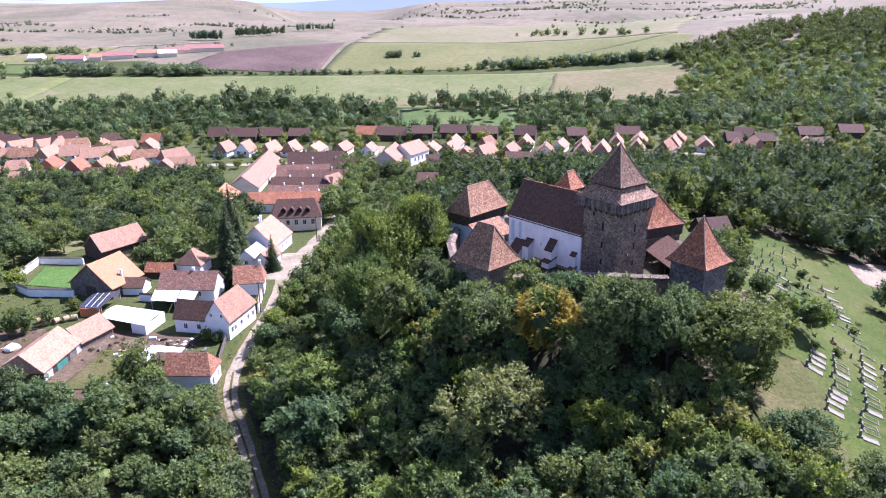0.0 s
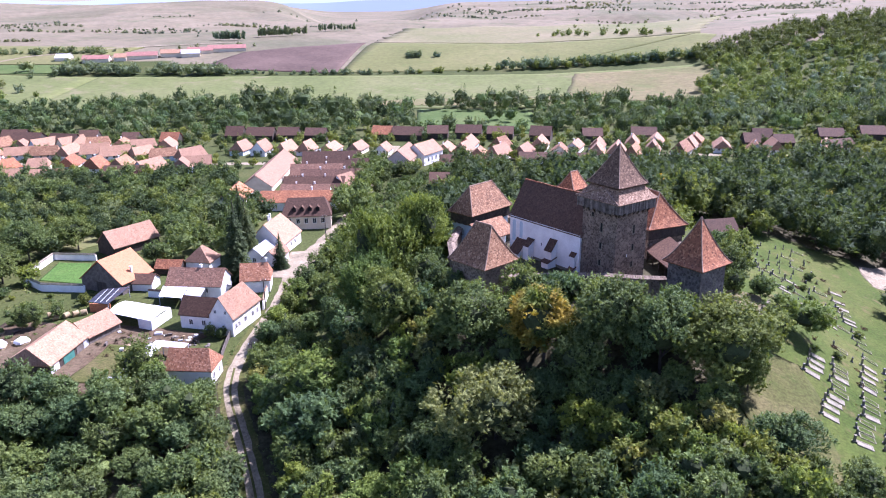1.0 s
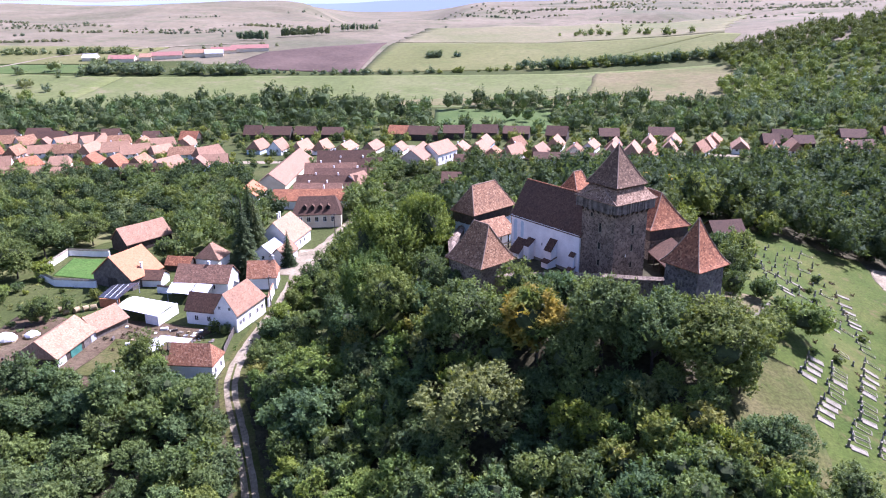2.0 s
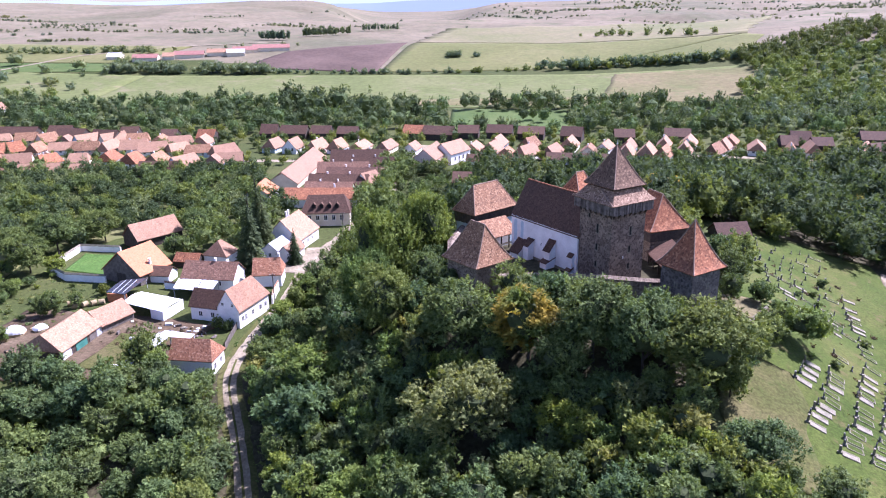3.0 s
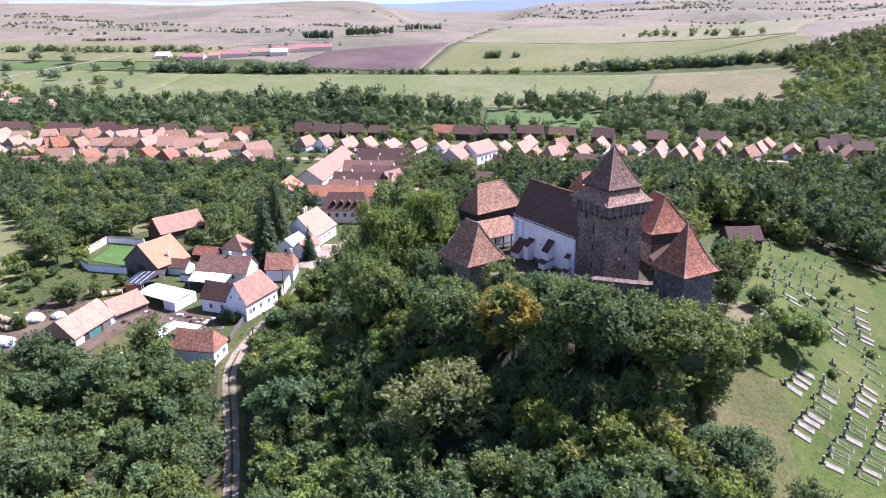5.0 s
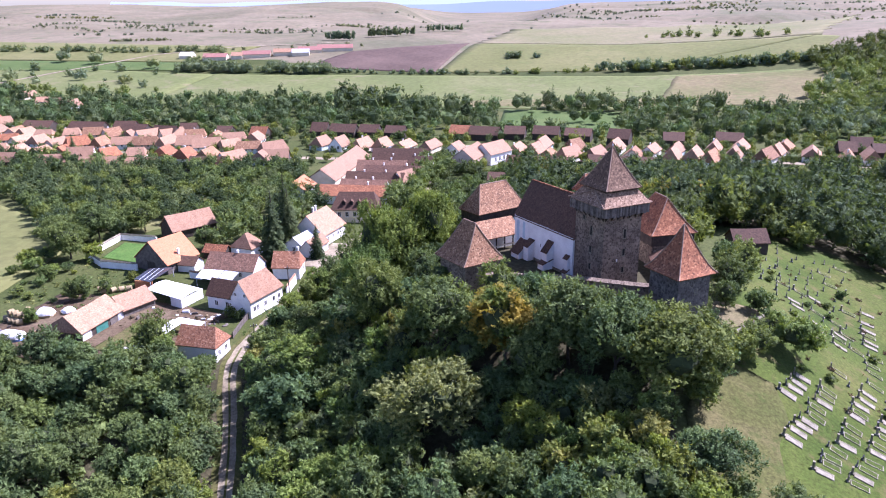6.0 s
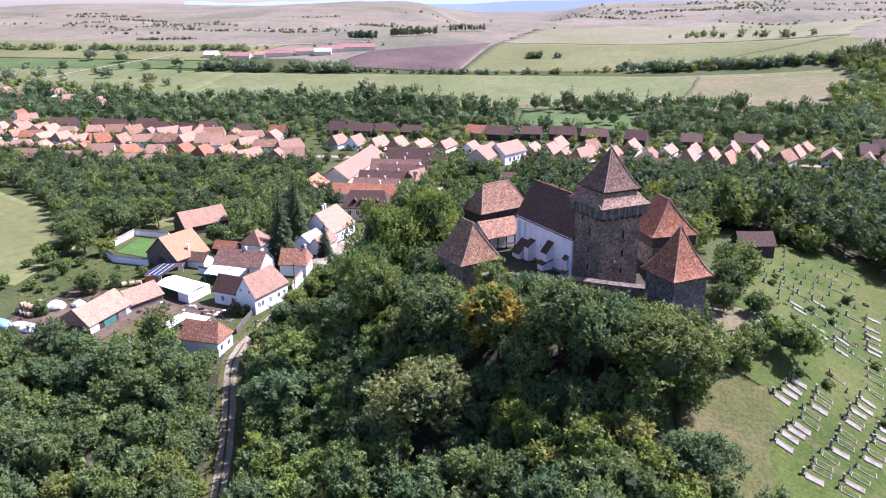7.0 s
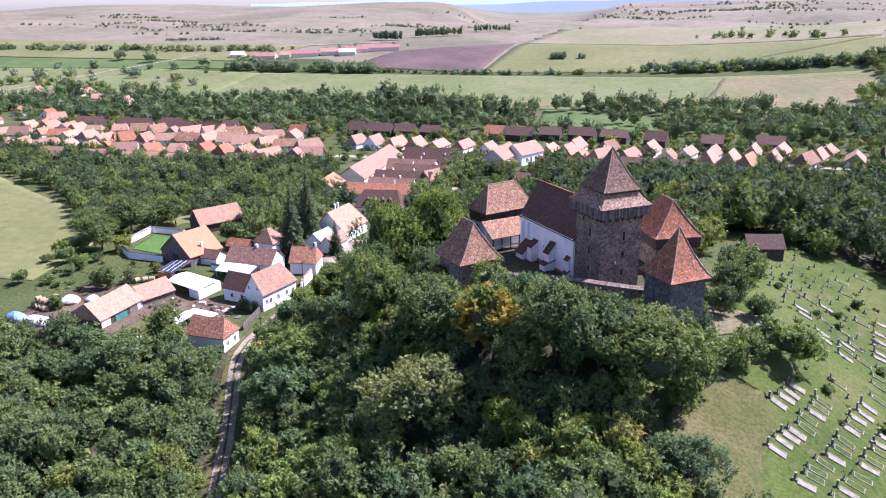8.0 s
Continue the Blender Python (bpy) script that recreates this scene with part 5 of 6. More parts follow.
GRAVES += [(58.7, 89.2, K), (57.3, 87.5, S), (71.7, 104.9, S), (70.8, 102.7, S), (69.8, 100.5, K), (68.5, 98.2, K), (67.3, 96.0, S), (65.8, 93.7, K), (64.5, 91.5, K), (63.2, 89.5, S), (61.8, 87.2, K), (66.7, 113.1, K), (68.6, 110.4, T), (74.4, 119.7, K),
           (65.1, 135.2, S), (65.1, 132.7, S), (67.4, 128.9, S), (67.0, 126.6, S), (66.2, 122.9, K)]
GRAVES += [(71.2, 143.2, S), (69.4, 135.5, K), (70.9, 127.2, K), (71.7, 129.6, S), (70.2, 123.8, S), (81.9, 145.8, S), (80.4, 140.8, S), (79.6, 138.2, S), (78.9, 135.6, K), (78.3, 133.0, S), (77.7, 130.4, S), (76.8, 126.6, K), (75.5, 122.8, K), (73.0, 115.5, K), (75.2, 111.8, S), (74.2, 109.4, S)]
GRAVES += [(x, y, T) for x, y in ((62.6, 154.6), (65.6, 156.6), (68.8, 159.3), (65.2, 150.7), (63.7, 152.6), (66.4, 145.6), (68.1, 146.4), (72.7, 155.6), (73.7, 153.6), (75.0, 155.5), (62.5, 133.8), (63.5, 136.9), (76.2, 150.6), (78.1, 157.5), (70.5, 150.5), (71.5, 147.0), (66.8, 141.0), (69.0, 140.2), (73.2, 137.5), (75.5, 141.5), (67.2, 153.2))]
rnd = random.Random(31)
for _ in range(400):
    # older graves scattered over the upper yard
    x, y = rnd.uniform(60.5, 84), rnd.uniform(126, 168)
    if len(GRAVES) < 118 and x < 66 + (y - 100) * 0.3 and all(math.hypot(x - a, y - b) > 2.3 for a, b, _k in GRAVES) and math.hypot(x - 62.8, y - 162.6) > 6.5:
        GRAVES.append((x, y, rnd.choice((K, T, T, T))))
for i, (x, y, k) in enumerate(GRAVES):
    grave(x, y, k, i)
cabin = house("cabin", 62.8, 162.6, 12, 7.4, 5.4, 1.9, 4.1, WOOD_DARK, TILE_OLD, "dark wooden cabin with a brown tiled roof at the churchyard edge", category="cabin")


# ---- trees ----
def crown_arrays(seed, radius, height, lobes, cards, size, squat=1.0, core=2, inner=(0.66, 0.8), per=5, lump=1.0):
    """An uneven crown of many clumps with gaps: upright twigs on each clump, small leaves along each twig; returns leaf and core verts and faces."""
    rng = np.random.default_rng(seed)
    tall = height * 0.5 / radius
    wob = rng.normal(size=(6, 3))
    ph = rng.uniform(0, 6.28, 6)

    def unit(v):
        return v / np.linalg.norm(v, axis=1)[:, None]

    def reach(d):
        return radius * (0.78 + sum(0.085 * np.sin(d @ (w * 2.1) + f) for w, f in zip(wob, ph)))
    d = rng.normal(size=(lobes, 3))
    d[:, 2] = d[:, 2] * 0.9 + 0.25
    d = unit(d)
    stretch = np.array((1, 1, tall))
    cs = d * (reach(d) * rng.uniform(0.5, 0.98, lobes))[:, None] * stretch
    rs = radius * rng.uniform(0.12, 0.27, lobes) * lump
    cs *= 1.12 - 0.12 * lump
    twigs = cards // per
    pick = rng.choice(lobes, twigs, p=rs ** 2 / (rs ** 2).sum())
    e = rng.normal(size=(twigs, 3)) + d[pick] * 0.8
    e[:, 2] += 0.35
    e = unit(e)
    p = cs[pick] + e * (rs[pick] * rng.uniform(0.45, 1.15, twigs))[:, None] * np.array((1, 1, squat))
    axis = unit(e * 0.7 + rng.normal(size=(twigs, 3)) * 0.35 + np.array((0, 0, 0.8)))
    n = twigs * per
    long = size * rng.uniform(1.6, 3.4, twigs)
    axis, root = np.repeat(axis, per, 0), np.repeat(p, per, 0)
    step = np.tile(np.arange(per) / (per - 1), twigs) + rng.uniform(-0.1, 0.1, n)
    root = root + axis * (np.repeat(long, per) * (step - 0.3))[:, None]
    way = unit(axis * 0.4 + unit(rng.normal(size=(n, 3))) * 0.95)
    side = unit(np.cross(way, np.repeat(e, per, 0) * 0.8 + np.array((0, 0, 0.45)) + rng.normal(size=(n, 3)) * 0.3))
    s = size * rng.uniform(0.7, 1.35, n)[:, None]
    leaf = np.stack([root - way * s * 0.4 - side * s * 0.62, root - way * s * 0.15 + side * s * 0.62, root + way * s * 1.55], 1)
    bm = bmesh.new()
    bmesh.ops.create_icosphere(bm, subdivisions=core, radius=1)
    cv = unit(np.array([v.co[:] for v in bm.verts]))
    cv = cv * (reach(cv) * rng.uniform(*inner, len(cv)))[:, None] * stretch
    cf = np.array([[v.index for v in f.verts] for f in bm.faces])
    bm.free()
    return leaf.reshape(-1, 3), np.arange(3 * n).reshape(-1, 3), cv, cf


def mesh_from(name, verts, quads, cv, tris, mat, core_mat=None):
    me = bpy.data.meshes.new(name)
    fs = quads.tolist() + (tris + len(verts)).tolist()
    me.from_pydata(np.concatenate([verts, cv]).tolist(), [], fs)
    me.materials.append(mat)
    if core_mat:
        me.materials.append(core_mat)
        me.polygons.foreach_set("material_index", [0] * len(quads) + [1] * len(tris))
    return me


def trunk_bm(height, r, limbs, seed):
    """A tapered, slightly bent trunk with limbs that reach into the crown."""
    rnd = random.Random(seed)
    bm = bmesh.new()

    def tube(p0, p1, r0, r1, n=6, seg=3):
        rows = []
        d = (p1 - p0).normalized()
        a = d.cross(Vector((0.3, 0.9, 0.2))).normalized()
        b = d.cross(a)
        bend = Vector((rnd.uniform(-1, 1), rnd.uniform(-1, 1), 0)) * (p1 - p0).length * 0.05
        for i in range(seg + 1):
            u = i / seg
            c = p0.lerp(p1, u) + bend * math.sin(math.pi * u)
            rr = r0 + (r1 - r0) * u
            rows.append([c + (a * math.cos(k / n * math.tau) + b * math.sin(k / n * math.tau)) * rr for k in range(n)])
        rings(rows, True, bm)
    top = Vector((rnd.uniform(-0.3, 0.3), rnd.uniform(-0.3, 0.3), height))
    tube(Vector((0, 0, -0.8)), top, r, r * 0.35)
    for i in range(limbs):
        a = i * 2.4 + rnd.random()
        z = height * rnd.uniform(0.45, 0.85)
        tube(Vector((top.x * z / height, top.y * z / height, z)), Vector((math.cos(a) * height * 0.24, math.sin(a) * height * 0.24, z + height * 0.3)), r * 0.4, r * 0.1, 5, 2)
    return bm


class Kind:
    """One tree shape: crown and trunk meshes, to be set out many times."""

    def __init__(self, seed, radius, height, clear, mat, cards, size, lobes=13, squat=0.9, inner=(0.5, 0.68), lump=1.0):
        v, q, c, t = crown_arrays(seed, radius, height - clear, lobes, cards, size, squat, 2, inner, 5, lump)
        mid = clear + (height - clear) * 0.52
        v[:, 2] += mid
        c[:, 2] += mid
        # dark core fills the crown, painted as the shade behind the leaves
        self.crown = mesh_from("crown", v, q, c, t, mat, CROWN_SHADE)
        self.trunk = mesh_of(trunk_bm(height * 0.52, radius * 0.05, 5, seed), "trunk", BARK)
        self.data = (v, q, c, t)
        self.height, self.radius = height, radius


def tree(kind, x, y, scale=1.0, turn=0.0, label="broad-leaved tree in full green leaf", name="tree", sink=0.0, group="", wide=1.0, category="tree"):
    ob = new(name)
    ob.empty_display_size = 0.5
    ob.matrix_basis = Matrix.LocRotScale((x, y, lie(x, y) - sink), Euler((0, 0, turn)), (scale * wide, scale * wide, scale))
    for nm, me in (("crown", kind.crown), ("trunk", kind.trunk)):
        o = new(nm, me)
        o.parent = ob
    return tagged(ob, label, category, group)


def spruce_arrays(seed, radius, height, tiers, per):
    """Drooping boughs in tiers round a stem."""
    rng = np.random.default_rng(seed)
    quads = []
    for k in range(tiers):
        u = k / (tiers - 1)
        z = height * (0.08 + 0.9 * u)
        r = radius * (1 - u) ** 0.85 + 0.25
        n = max(5, int(per * (1 - u * 0.75)))
        for i in range(n):
            a = i / n * math.tau + rng.uniform(-0.25, 0.25) + k
            rr = r * rng.uniform(0.75, 1.12)
            d = np.array((math.cos(a), math.sin(a), 0))
            s = np.array((-math.sin(a), math.cos(a), 0))
            base = d * 0.1 + np.array((0, 0, z))
            for f0, f1, w in ((0.1, 0.55, 0.30), (0.4, 0.8, 0.34), (0.65, 1.0, 0.26)):
                p0 = base + d * rr * f0 + np.array((0, 0, -0.35 * rr * f0 ** 1.5))
                p1 = base + d * rr * f1 + np.array((0, 0, -0.35 * rr * f1 ** 1.5 - 0.1))
                ww = s * w * rr * rng.uniform(0.7, 1.2)
                hang = np.array((0, 0, -0.22 * rr * rng.uniform(0.5, 1.2)))
                quads.append((p0, (p0 + p1) / 2 + ww + hang, p1, (p0 + p1) / 2 - ww + hang))
    v = np.array(quads).reshape(-1, 3)
    q = np.arange(len(v)).reshape(-1, 4)
    cv, cf = [], []
    for k in range(7):
        cv.append((0.45 * radius * math.cos(k / 7 * math.tau), 0.45 * radius * math.sin(k / 7 * math.tau), height * 0.1))
    cv.append((0, 0, height * 0.92))
    cf = [(k, (k + 1) % 7, 7) for k in range(7)]
    return v, q, np.array(cv), np.array(cf)


class Spruce:
    def __init__(self, seed, radius, height):
        self.data = spruce_arrays(seed, radius, height, 30, 15)
        self.crown = mesh_from("crown", *self.data, NEEDLE)
        self.trunk = mesh_of(trunk_bm(height * 0.95, 0.3, 0, seed), "trunk", BARK)
        self.height = height


def inside(poly, x, y):
    c, j = False, len(poly) - 1
    for i in range(len(poly)):
        (xi, yi), (xj, yj) = poly[i], poly[j]
        if (yi > y) != (yj > y) and x < (xj - xi) * (y - yi) / (yj - yi) + xi:
            c = not c
        j = i
    return c


NEAR = [Kind(10 + i, 3.7 + 0.45 * (i % 3), 8.4 + 1.1 * (i % 4), 0.8, (LEAF, LEAF_COOL, LEAF_DEEP)[i % 3], 3700, 0.305, 74 + 8 * (i % 4), 0.95) for i in range(7)]
BUSHY = [Kind(30 + i, 2.7, 5.0, 0.2, LEAF_LIGHT if i == 1 else LEAF, 1500, 0.27, 26, 0.9) for i in range(3)]




def spots_in(x0, x1, y0, y1, gap, keep, seed, tries=6000):
    """Places at least gap apart inside an oblong where keep(x, y) holds."""
    rnd = random.Random(seed)
    out, cell = [], {}
    for _ in range(tries):
        x, y = rnd.uniform(x0, x1), rnd.uniform(y0, y1)
        if not keep(x, y):
            continue
        k = (int(x // gap), int(y // gap))
        if any(math.hypot(x - a, y - b) < gap for i in (-1, 0, 1) for j in (-1, 0, 1) for a, b in cell.get((k[0] + i, k[1] + j), ())):
            continue
        cell.setdefault(k, []).append((x, y))
        out.append((x, y))
    return out


def off_road(x, y, gap):
    for (x0, y0), (x1, y1) in zip(ROAD, ROAD[1:]):
        d = (x1 - x0) ** 2 + (y1 - y0) ** 2
        u = min(1, max(0, ((x - x0) * (x1 - x0) + (y - y0) * (y1 - y0)) / d))
        if math.hypot(x - x0 - u * (x1 - x0), y - y0 - u * (y1 - y0)) < gap:
            return False
    return True


LEAF_LIME = leafage("lime tree leaves", (0.072, 0.108, 0.027), (0.180, 0.238, 0.068))
LIME = Kind(41, 7.2, 17.5, 1.5, LEAF_LIME, 28000, 0.25, 90, 0.95, (0.66, 0.8), 1.5)
GOLD = Kind(43, 3.6, 9.0, 0.8, LEAF_GOLD, 7500, 0.21, 60, 0.95)
PALE = Kind(44, 5.2, 9.5, 0.6, LEAF_OLIVE, 9000, 0.22, 90, 0.95)
BROAD = [Kind(48 + i, 4.6, 10.5, 1.2, (LEAF_DEEP, LEAF_DEEP, LEAF)[i], 12500, 0.2, 70, 0.95, (0.55, 0.7), 1.3) for i in range(3)]
FRESH = [Kind(45 + i, 3.8, 9.0, 1.0, LEAF_LIGHT, 5600, 0.245, 60, 0.95) for i in range(2)]
SAPLING = [Kind(120 + i, 2.3, 5.8, 0.2, m, 1250, 0.265, 34, 1.0) for i, m in enumerate((LEAF, LEAF_COOL, LEAF_LIGHT, LEAF, LEAF_OLIVE, LEAF_DEEP))]
SPRUCE = Spruce(3, 4.3, 22)


def hillside(x, y):
    if not off_road(x, y, 5.2 if y < 118 else 4.4) or x < -44 + (y - 70) * 0.2:
        return False
    if x > 38 and 76 < y < 105 or x > 48 and y >= 104:
        return False
    if x < -36 and y > 112 or y > 166 or y > 150 and x > -14:
        return False
    if y > 122 and x > 1:
        return False
    if any(math.hypot(x - q[1], y - q[2]) < q[4] * 0.42 for q in GREAT):
        return False
    return math.hypot((x - 25) / 1.06, (y - 128) / 0.9) > (20.5 if x < 35 else 22.5)


# the great trees of the slope: kind, x, y, height, width of crown
GREAT = [(BROAD[2], -8.6, 117.5, 13.5, 11), (NEAR[1], -16.4, 120.8, 9, 9), (BROAD[2], 4.6, 105.6, 13, 12.5), (GOLD, 15.7, 100.8, 13, 12), (BROAD[0], 25.9, 98.8, 14.5, 12),
         (BROAD[1], 32.5, 95.0, 14, 11), (BROAD[0], 39.6, 91.5, 13.5, 14), (PALE, 8.3, 91.8, 13, 16), (FRESH[0], -20.8, 108.9, 12, 12), (NEAR[4], -20.3, 101.4, 11, 12), (BROAD[1], 43.1, 77.6, 8, 8), (BROAD[0], 20.5, 96.0, 10, 9)]
for i, (k, x, y, tall, across) in enumerate(GREAT):
    s_ = tall / k.height
    label = "tree with one side of its crown turned yellow" if k is GOLD else "broad pale olive tree on the hillside" if k is PALE else "tall broad-leaved tree with a deep green crown below the walls"
    tree(k, x, y, s_, 1.1 * i, label, sink=0.8, wide=across / (2 * k.radius * 0.92 * s_))
rt = random.Random(8)
for x, y in spots_in(-40, 66, 68, 166, 5.2, hillside, 5, 14000):
    k = rt.choice(NEAR + NEAR + FRESH)
    near_wall = math.hypot((x - 25) / 1.06, (y - 128) / 0.9) < 30
    if near_wall:
        s_ = rt.uniform(0.4, 0.55) if x > 33 else rt.uniform(6.2, 7.4) / k.height if x < 13 else rt.uniform(7.5, 9.0) / k.height if x < 24 else rt.uniform(7.0, 8.5) / k.height
    elif x < -20 and y > 100:
        s_ = rt.uniform(0.55, 0.75)
    elif y > 84:
        s_ = rt.uniform(0.5, 0.8)
    else:
        s_ = 0.6 if x > 34 else rt.uniform(0.65, 1.0)
    tree(k, x, y, s_, rt.uniform(0, 6.28), "broad-leaved tree in full green leaf on the hillside", group="trees on the castle hill", wide=rt.uniform(0.95, 1.2), sink=0.8)
for x, y in spots_in(-40, 42, 68, 122, 3.0, lambda x, y: hillside(x, y) and math.hypot((x - 25) / 1.06, (y - 128) / 0.9) > 27, 51, 14000):
    tree(rt.choice(SAPLING[:5] if x > -5 else SAPLING[1:5]), x, y, rt.uniform(0.8, 1.3), rt.uniform(0, 6.28), "slender young tree in the undergrowth of the slope", group="young trees on the slope", wide=rt.uniform(0.9, 1.15), sink=0.5, name="sapling", category="young tree")
for i, (x, y, tall) in enumerate(((-36.0, 126, 5), (-35.2, 133, 6.5), (-35.0, 140, 7.5), (-34.6, 147, 8), (-33.8, 154, 8), (-33.0, 161, 8.5), (-31.5, 168, 8.5), (-29.5, 175, 9), (-28.5, 183, 9), (-29.5, 191, 8))):
    k = (NEAR + FRESH)[i * 4 % 9]
    tree(k, x, y, tall / k.height, x, "leafy tree leaning over the village track", group="trees along the track", sink=0.6, wide=1.05)
for x, y, s_, w in ((-12.5, 138, 1.33, 0.78), (-4.5, 144.5, 1.22, 0.8), (-14.5, 131, 1.0, 0.85)):
    tree(LIME, x, y, s_, x, "large old lime tree with a broad bright green crown", sink=1.2, wide=w)
for x, y, s_ in ((8, 180, 1.05), (18, 180, 0.95), (24, 176, 0.8)):
    tree(LIME, x, y, s_, x, "bright green walnut tree behind the church", sink=0.5)
for x, y, s_ in ((-52.6, 170.6, 1.0), (-56.5, 189, 1.0), (-54, 185, 0.86)):
    tree(SPRUCE, x, y, s_, x, "tall dark spruce between the houses", wide=1.05)
tree(SPRUCE, -44, 179.6, 0.47, 2, "small spruce on the square", wide=1.15)
tree(SPRUCE, -208, 300, 0.5, 1, "dark spruce among village houses")
for x, y, s_ in ((52.5, 124.5, 0.8), (55.5, 130, 0.85), (58, 137, 0.55), (54, 136, 0.8), (59.5, 144, 0.45), (51, 118.8, 0.55), (53.4, 105.8, 0.72), (50.6, 103.4, 0.7), (56.8, 121, 0.6), (45.5, 96.5, 0.9), (47.5, 101.2, 0.75), (43.5, 91, 0.85)):
    tree(rt.choice(NEAR), x, y, s_, x, "broad-leaved tree beside the churchyard", sink=0.5)


def bush(kind, x, y, s_, label="low dense green bush"):
    ob = new("bush", kind.crown)
    ob.matrix_basis = Matrix.LocRotScale((x, y, lie(x, y) - 0.3), Euler((0, 0, x)), (s_, s_, s_ * 0.85))
    return tagged(ob, label, "bush")


bush(BUSHY[1], 60.6, 111.0, 1.75, "large rounded light green bush in the churchyard")
bush(BUSHY[0], 57.2, 112.6, 1.3, "dark bush in the churchyard")
for x, y, s_ in ((65.4, 117.3, 0.35), (61.0, 108.3, 0.3), (65.5, 109.0, 0.42), (77.4, 124.8, 0.4), (69.1, 136.2, 0.35), (74, 141.1, 0.4), (72.7, 135.2, 0.38), (64.2, 127, 0.3), (66.5, 118.6, 0.4), (73.4, 106.5, 0.4), (63, 141, 0.4), (79.5, 150, 0.5), (64.8, 147.5, 0.35)):
    bush(rt.choice(BUSHY), x, y, s_, "small shrub between graves")


def left_wood(x, y):
    return off_road(x, y, 4.2) and y < 112.5 + (x + 60) * 0.05 and x < -20 - (y - 76) * 0.45 + 2 and not (-64 < x < -54 and y > 110)


for x, y in spots_in(-112, -4, 67, 116, 4.9, left_wood, 6, 12000):
    tree(rt.choice((NEAR[0], NEAR[1], NEAR[2], NEAR[3], NEAR[4], NEAR[5])), x, y, rt.uniform(0.65, 1.0), rt.uniform(0, 6.28), "broad-leaved tree in the near wood", group="trees in the near wood", wide=rt.uniform(1.1, 1.35), sink=0.8)
for x, y in spots_in(-112, -84, 138, 166, 2.6, lambda x, y: not (x > -92 and y < 150), 61, 400)[:15]:
    bush(rt.choice(BUSHY), x, y, rt.uniform(0.25, 0.6), "weedy green bush in the garden")
for x, y in spots_in(-40, -20, 70, 160, 2.2, lambda x, y: off_road(x, y, 3.4) and not off_road(x, y, 7) and x > -37 + (118 - min(118, y)) * 0.25, 62, 1500)[:40]:
    bush(rt.choice(BUSHY), x, y, rt.uniform(0.4, 0.9), "green bush beside the farm track")
for x, y in spots_in(-120, -104, 126, 172, 4.5, lambda x, y: True, 63, 600)[:11]:
    bush(rt.choice(BUSHY), x, y, rt.uniform(0.7, 1.25), "tall bush between the garden and the hay meadow")
# single trees round the farm
for x, y, tall, across in ((-111.5, 167.5, 11, 11), (-113, 183, 12, 12), (-121, 175, 10, 11), (-106, 195, 10, 10), (-79.5, 199, 10, 9)):
    k = BROAD[2]
    tree(k, x, y, tall / k.height, x, "spreading green tree at the edge of the hay meadow", sink=0.6, wide=across / (2 * k.radius * 0.92 * tall / k.height))
FAR_GARDEN = []
for x, y, s_ in ((-56, 117.5, 0.95), (-52.6, 115.6, 0.85), (-60, 112, 0.7), (-106.6, 152, 0.6), (-78.5, 181.5, 0.8), (-119, 182, 1.2), (-110, 190, 1.15), (-113, 199, 1.2), (-122, 193, 1.3), (-75.5, 182, 0.85), (-72, 188, 0.9), (-70, 195, 1.0), (-78, 205, 0.9), (-66, 203, 1.0), (-86, 146.5, 0.45), (-88.5, 142, 0.6), (-91, 141, 0.55), (-84, 155, 0.4),
                 (-62, 188, 0.9), (-61.5, 205, 1.0), (-34, 226, 0.8), (-36, 236, 0.75), (-30, 186, 0.6), (-27, 194, 0.8), (-24, 204, 0.9), (-20, 215, 0.9), (-17, 195, 0.8), (-12, 206, 0.8), (-34, 252, 0.8), (-30, 268, 0.6), (-36, 280, 0.7), (-38, 293, 0.7), (-17, 288, 0.8), (-92, 128, 0.5), (-88, 114, 0.6), (-95, 113, 0.6),
                 (-46.5, 137, 0.35), (-49, 137.6, 0.35), (-30, 158, 0.7), (-31, 166, 0.6), (-28, 175, 0.8), (-32, 148, 0.6), (-27, 150, 0.9), (-24, 160, 1.0), (-22, 170, 1.0), (-19, 180, 1.0), (-15, 186, 1.0), (-20, 152, 1.0), (-12, 166, 1.0), (-6, 190, 0.9), (0, 196, 0.9), (-14, 155, 1.0), (-3, 172, 1.0)):
    if y < 182:
        tree(rt.choice(NEAR + FRESH), x, y, s_, x, "broad-leaved garden tree between village houses", sink=0.9)
    else:
        FAR_GARDEN.append((x, y))


def wood(name, kind_data, spots, mat, seed, lo, hi, label, squash=1.0):
    """A far wood as one joined mesh of leafy crowns."""
    rng = np.random.default_rng(seed)
    vs, fs, n = [], [], 0
    for x, y in spots:
        v, q, c, t = kind_data[rng.integers(len(kind_data))]
        s = rng.uniform(lo, hi)
        a = rng.uniform(0, 6.28)
        allv = np.concatenate([v, c]) * (s, s, s * squash)
        rot = np.array(((math.cos(a), -math.sin(a), 0), (math.sin(a), math.cos(a), 0), (0, 0, 1)))
        allv = allv @ rot.T + (x, y, lie(x, y) - 0.6)
        vs.append(allv)
        fs += (q + n).tolist() + (t + len(v) + n).tolist()
        n += len(allv)
    me = bpy.data.meshes.new(name)
    me.from_pydata(np.concatenate(vs).tolist(), [], fs)
    me.materials.append(mat)
    return tagged(new(name, me), label, "trees", kind="stuff")


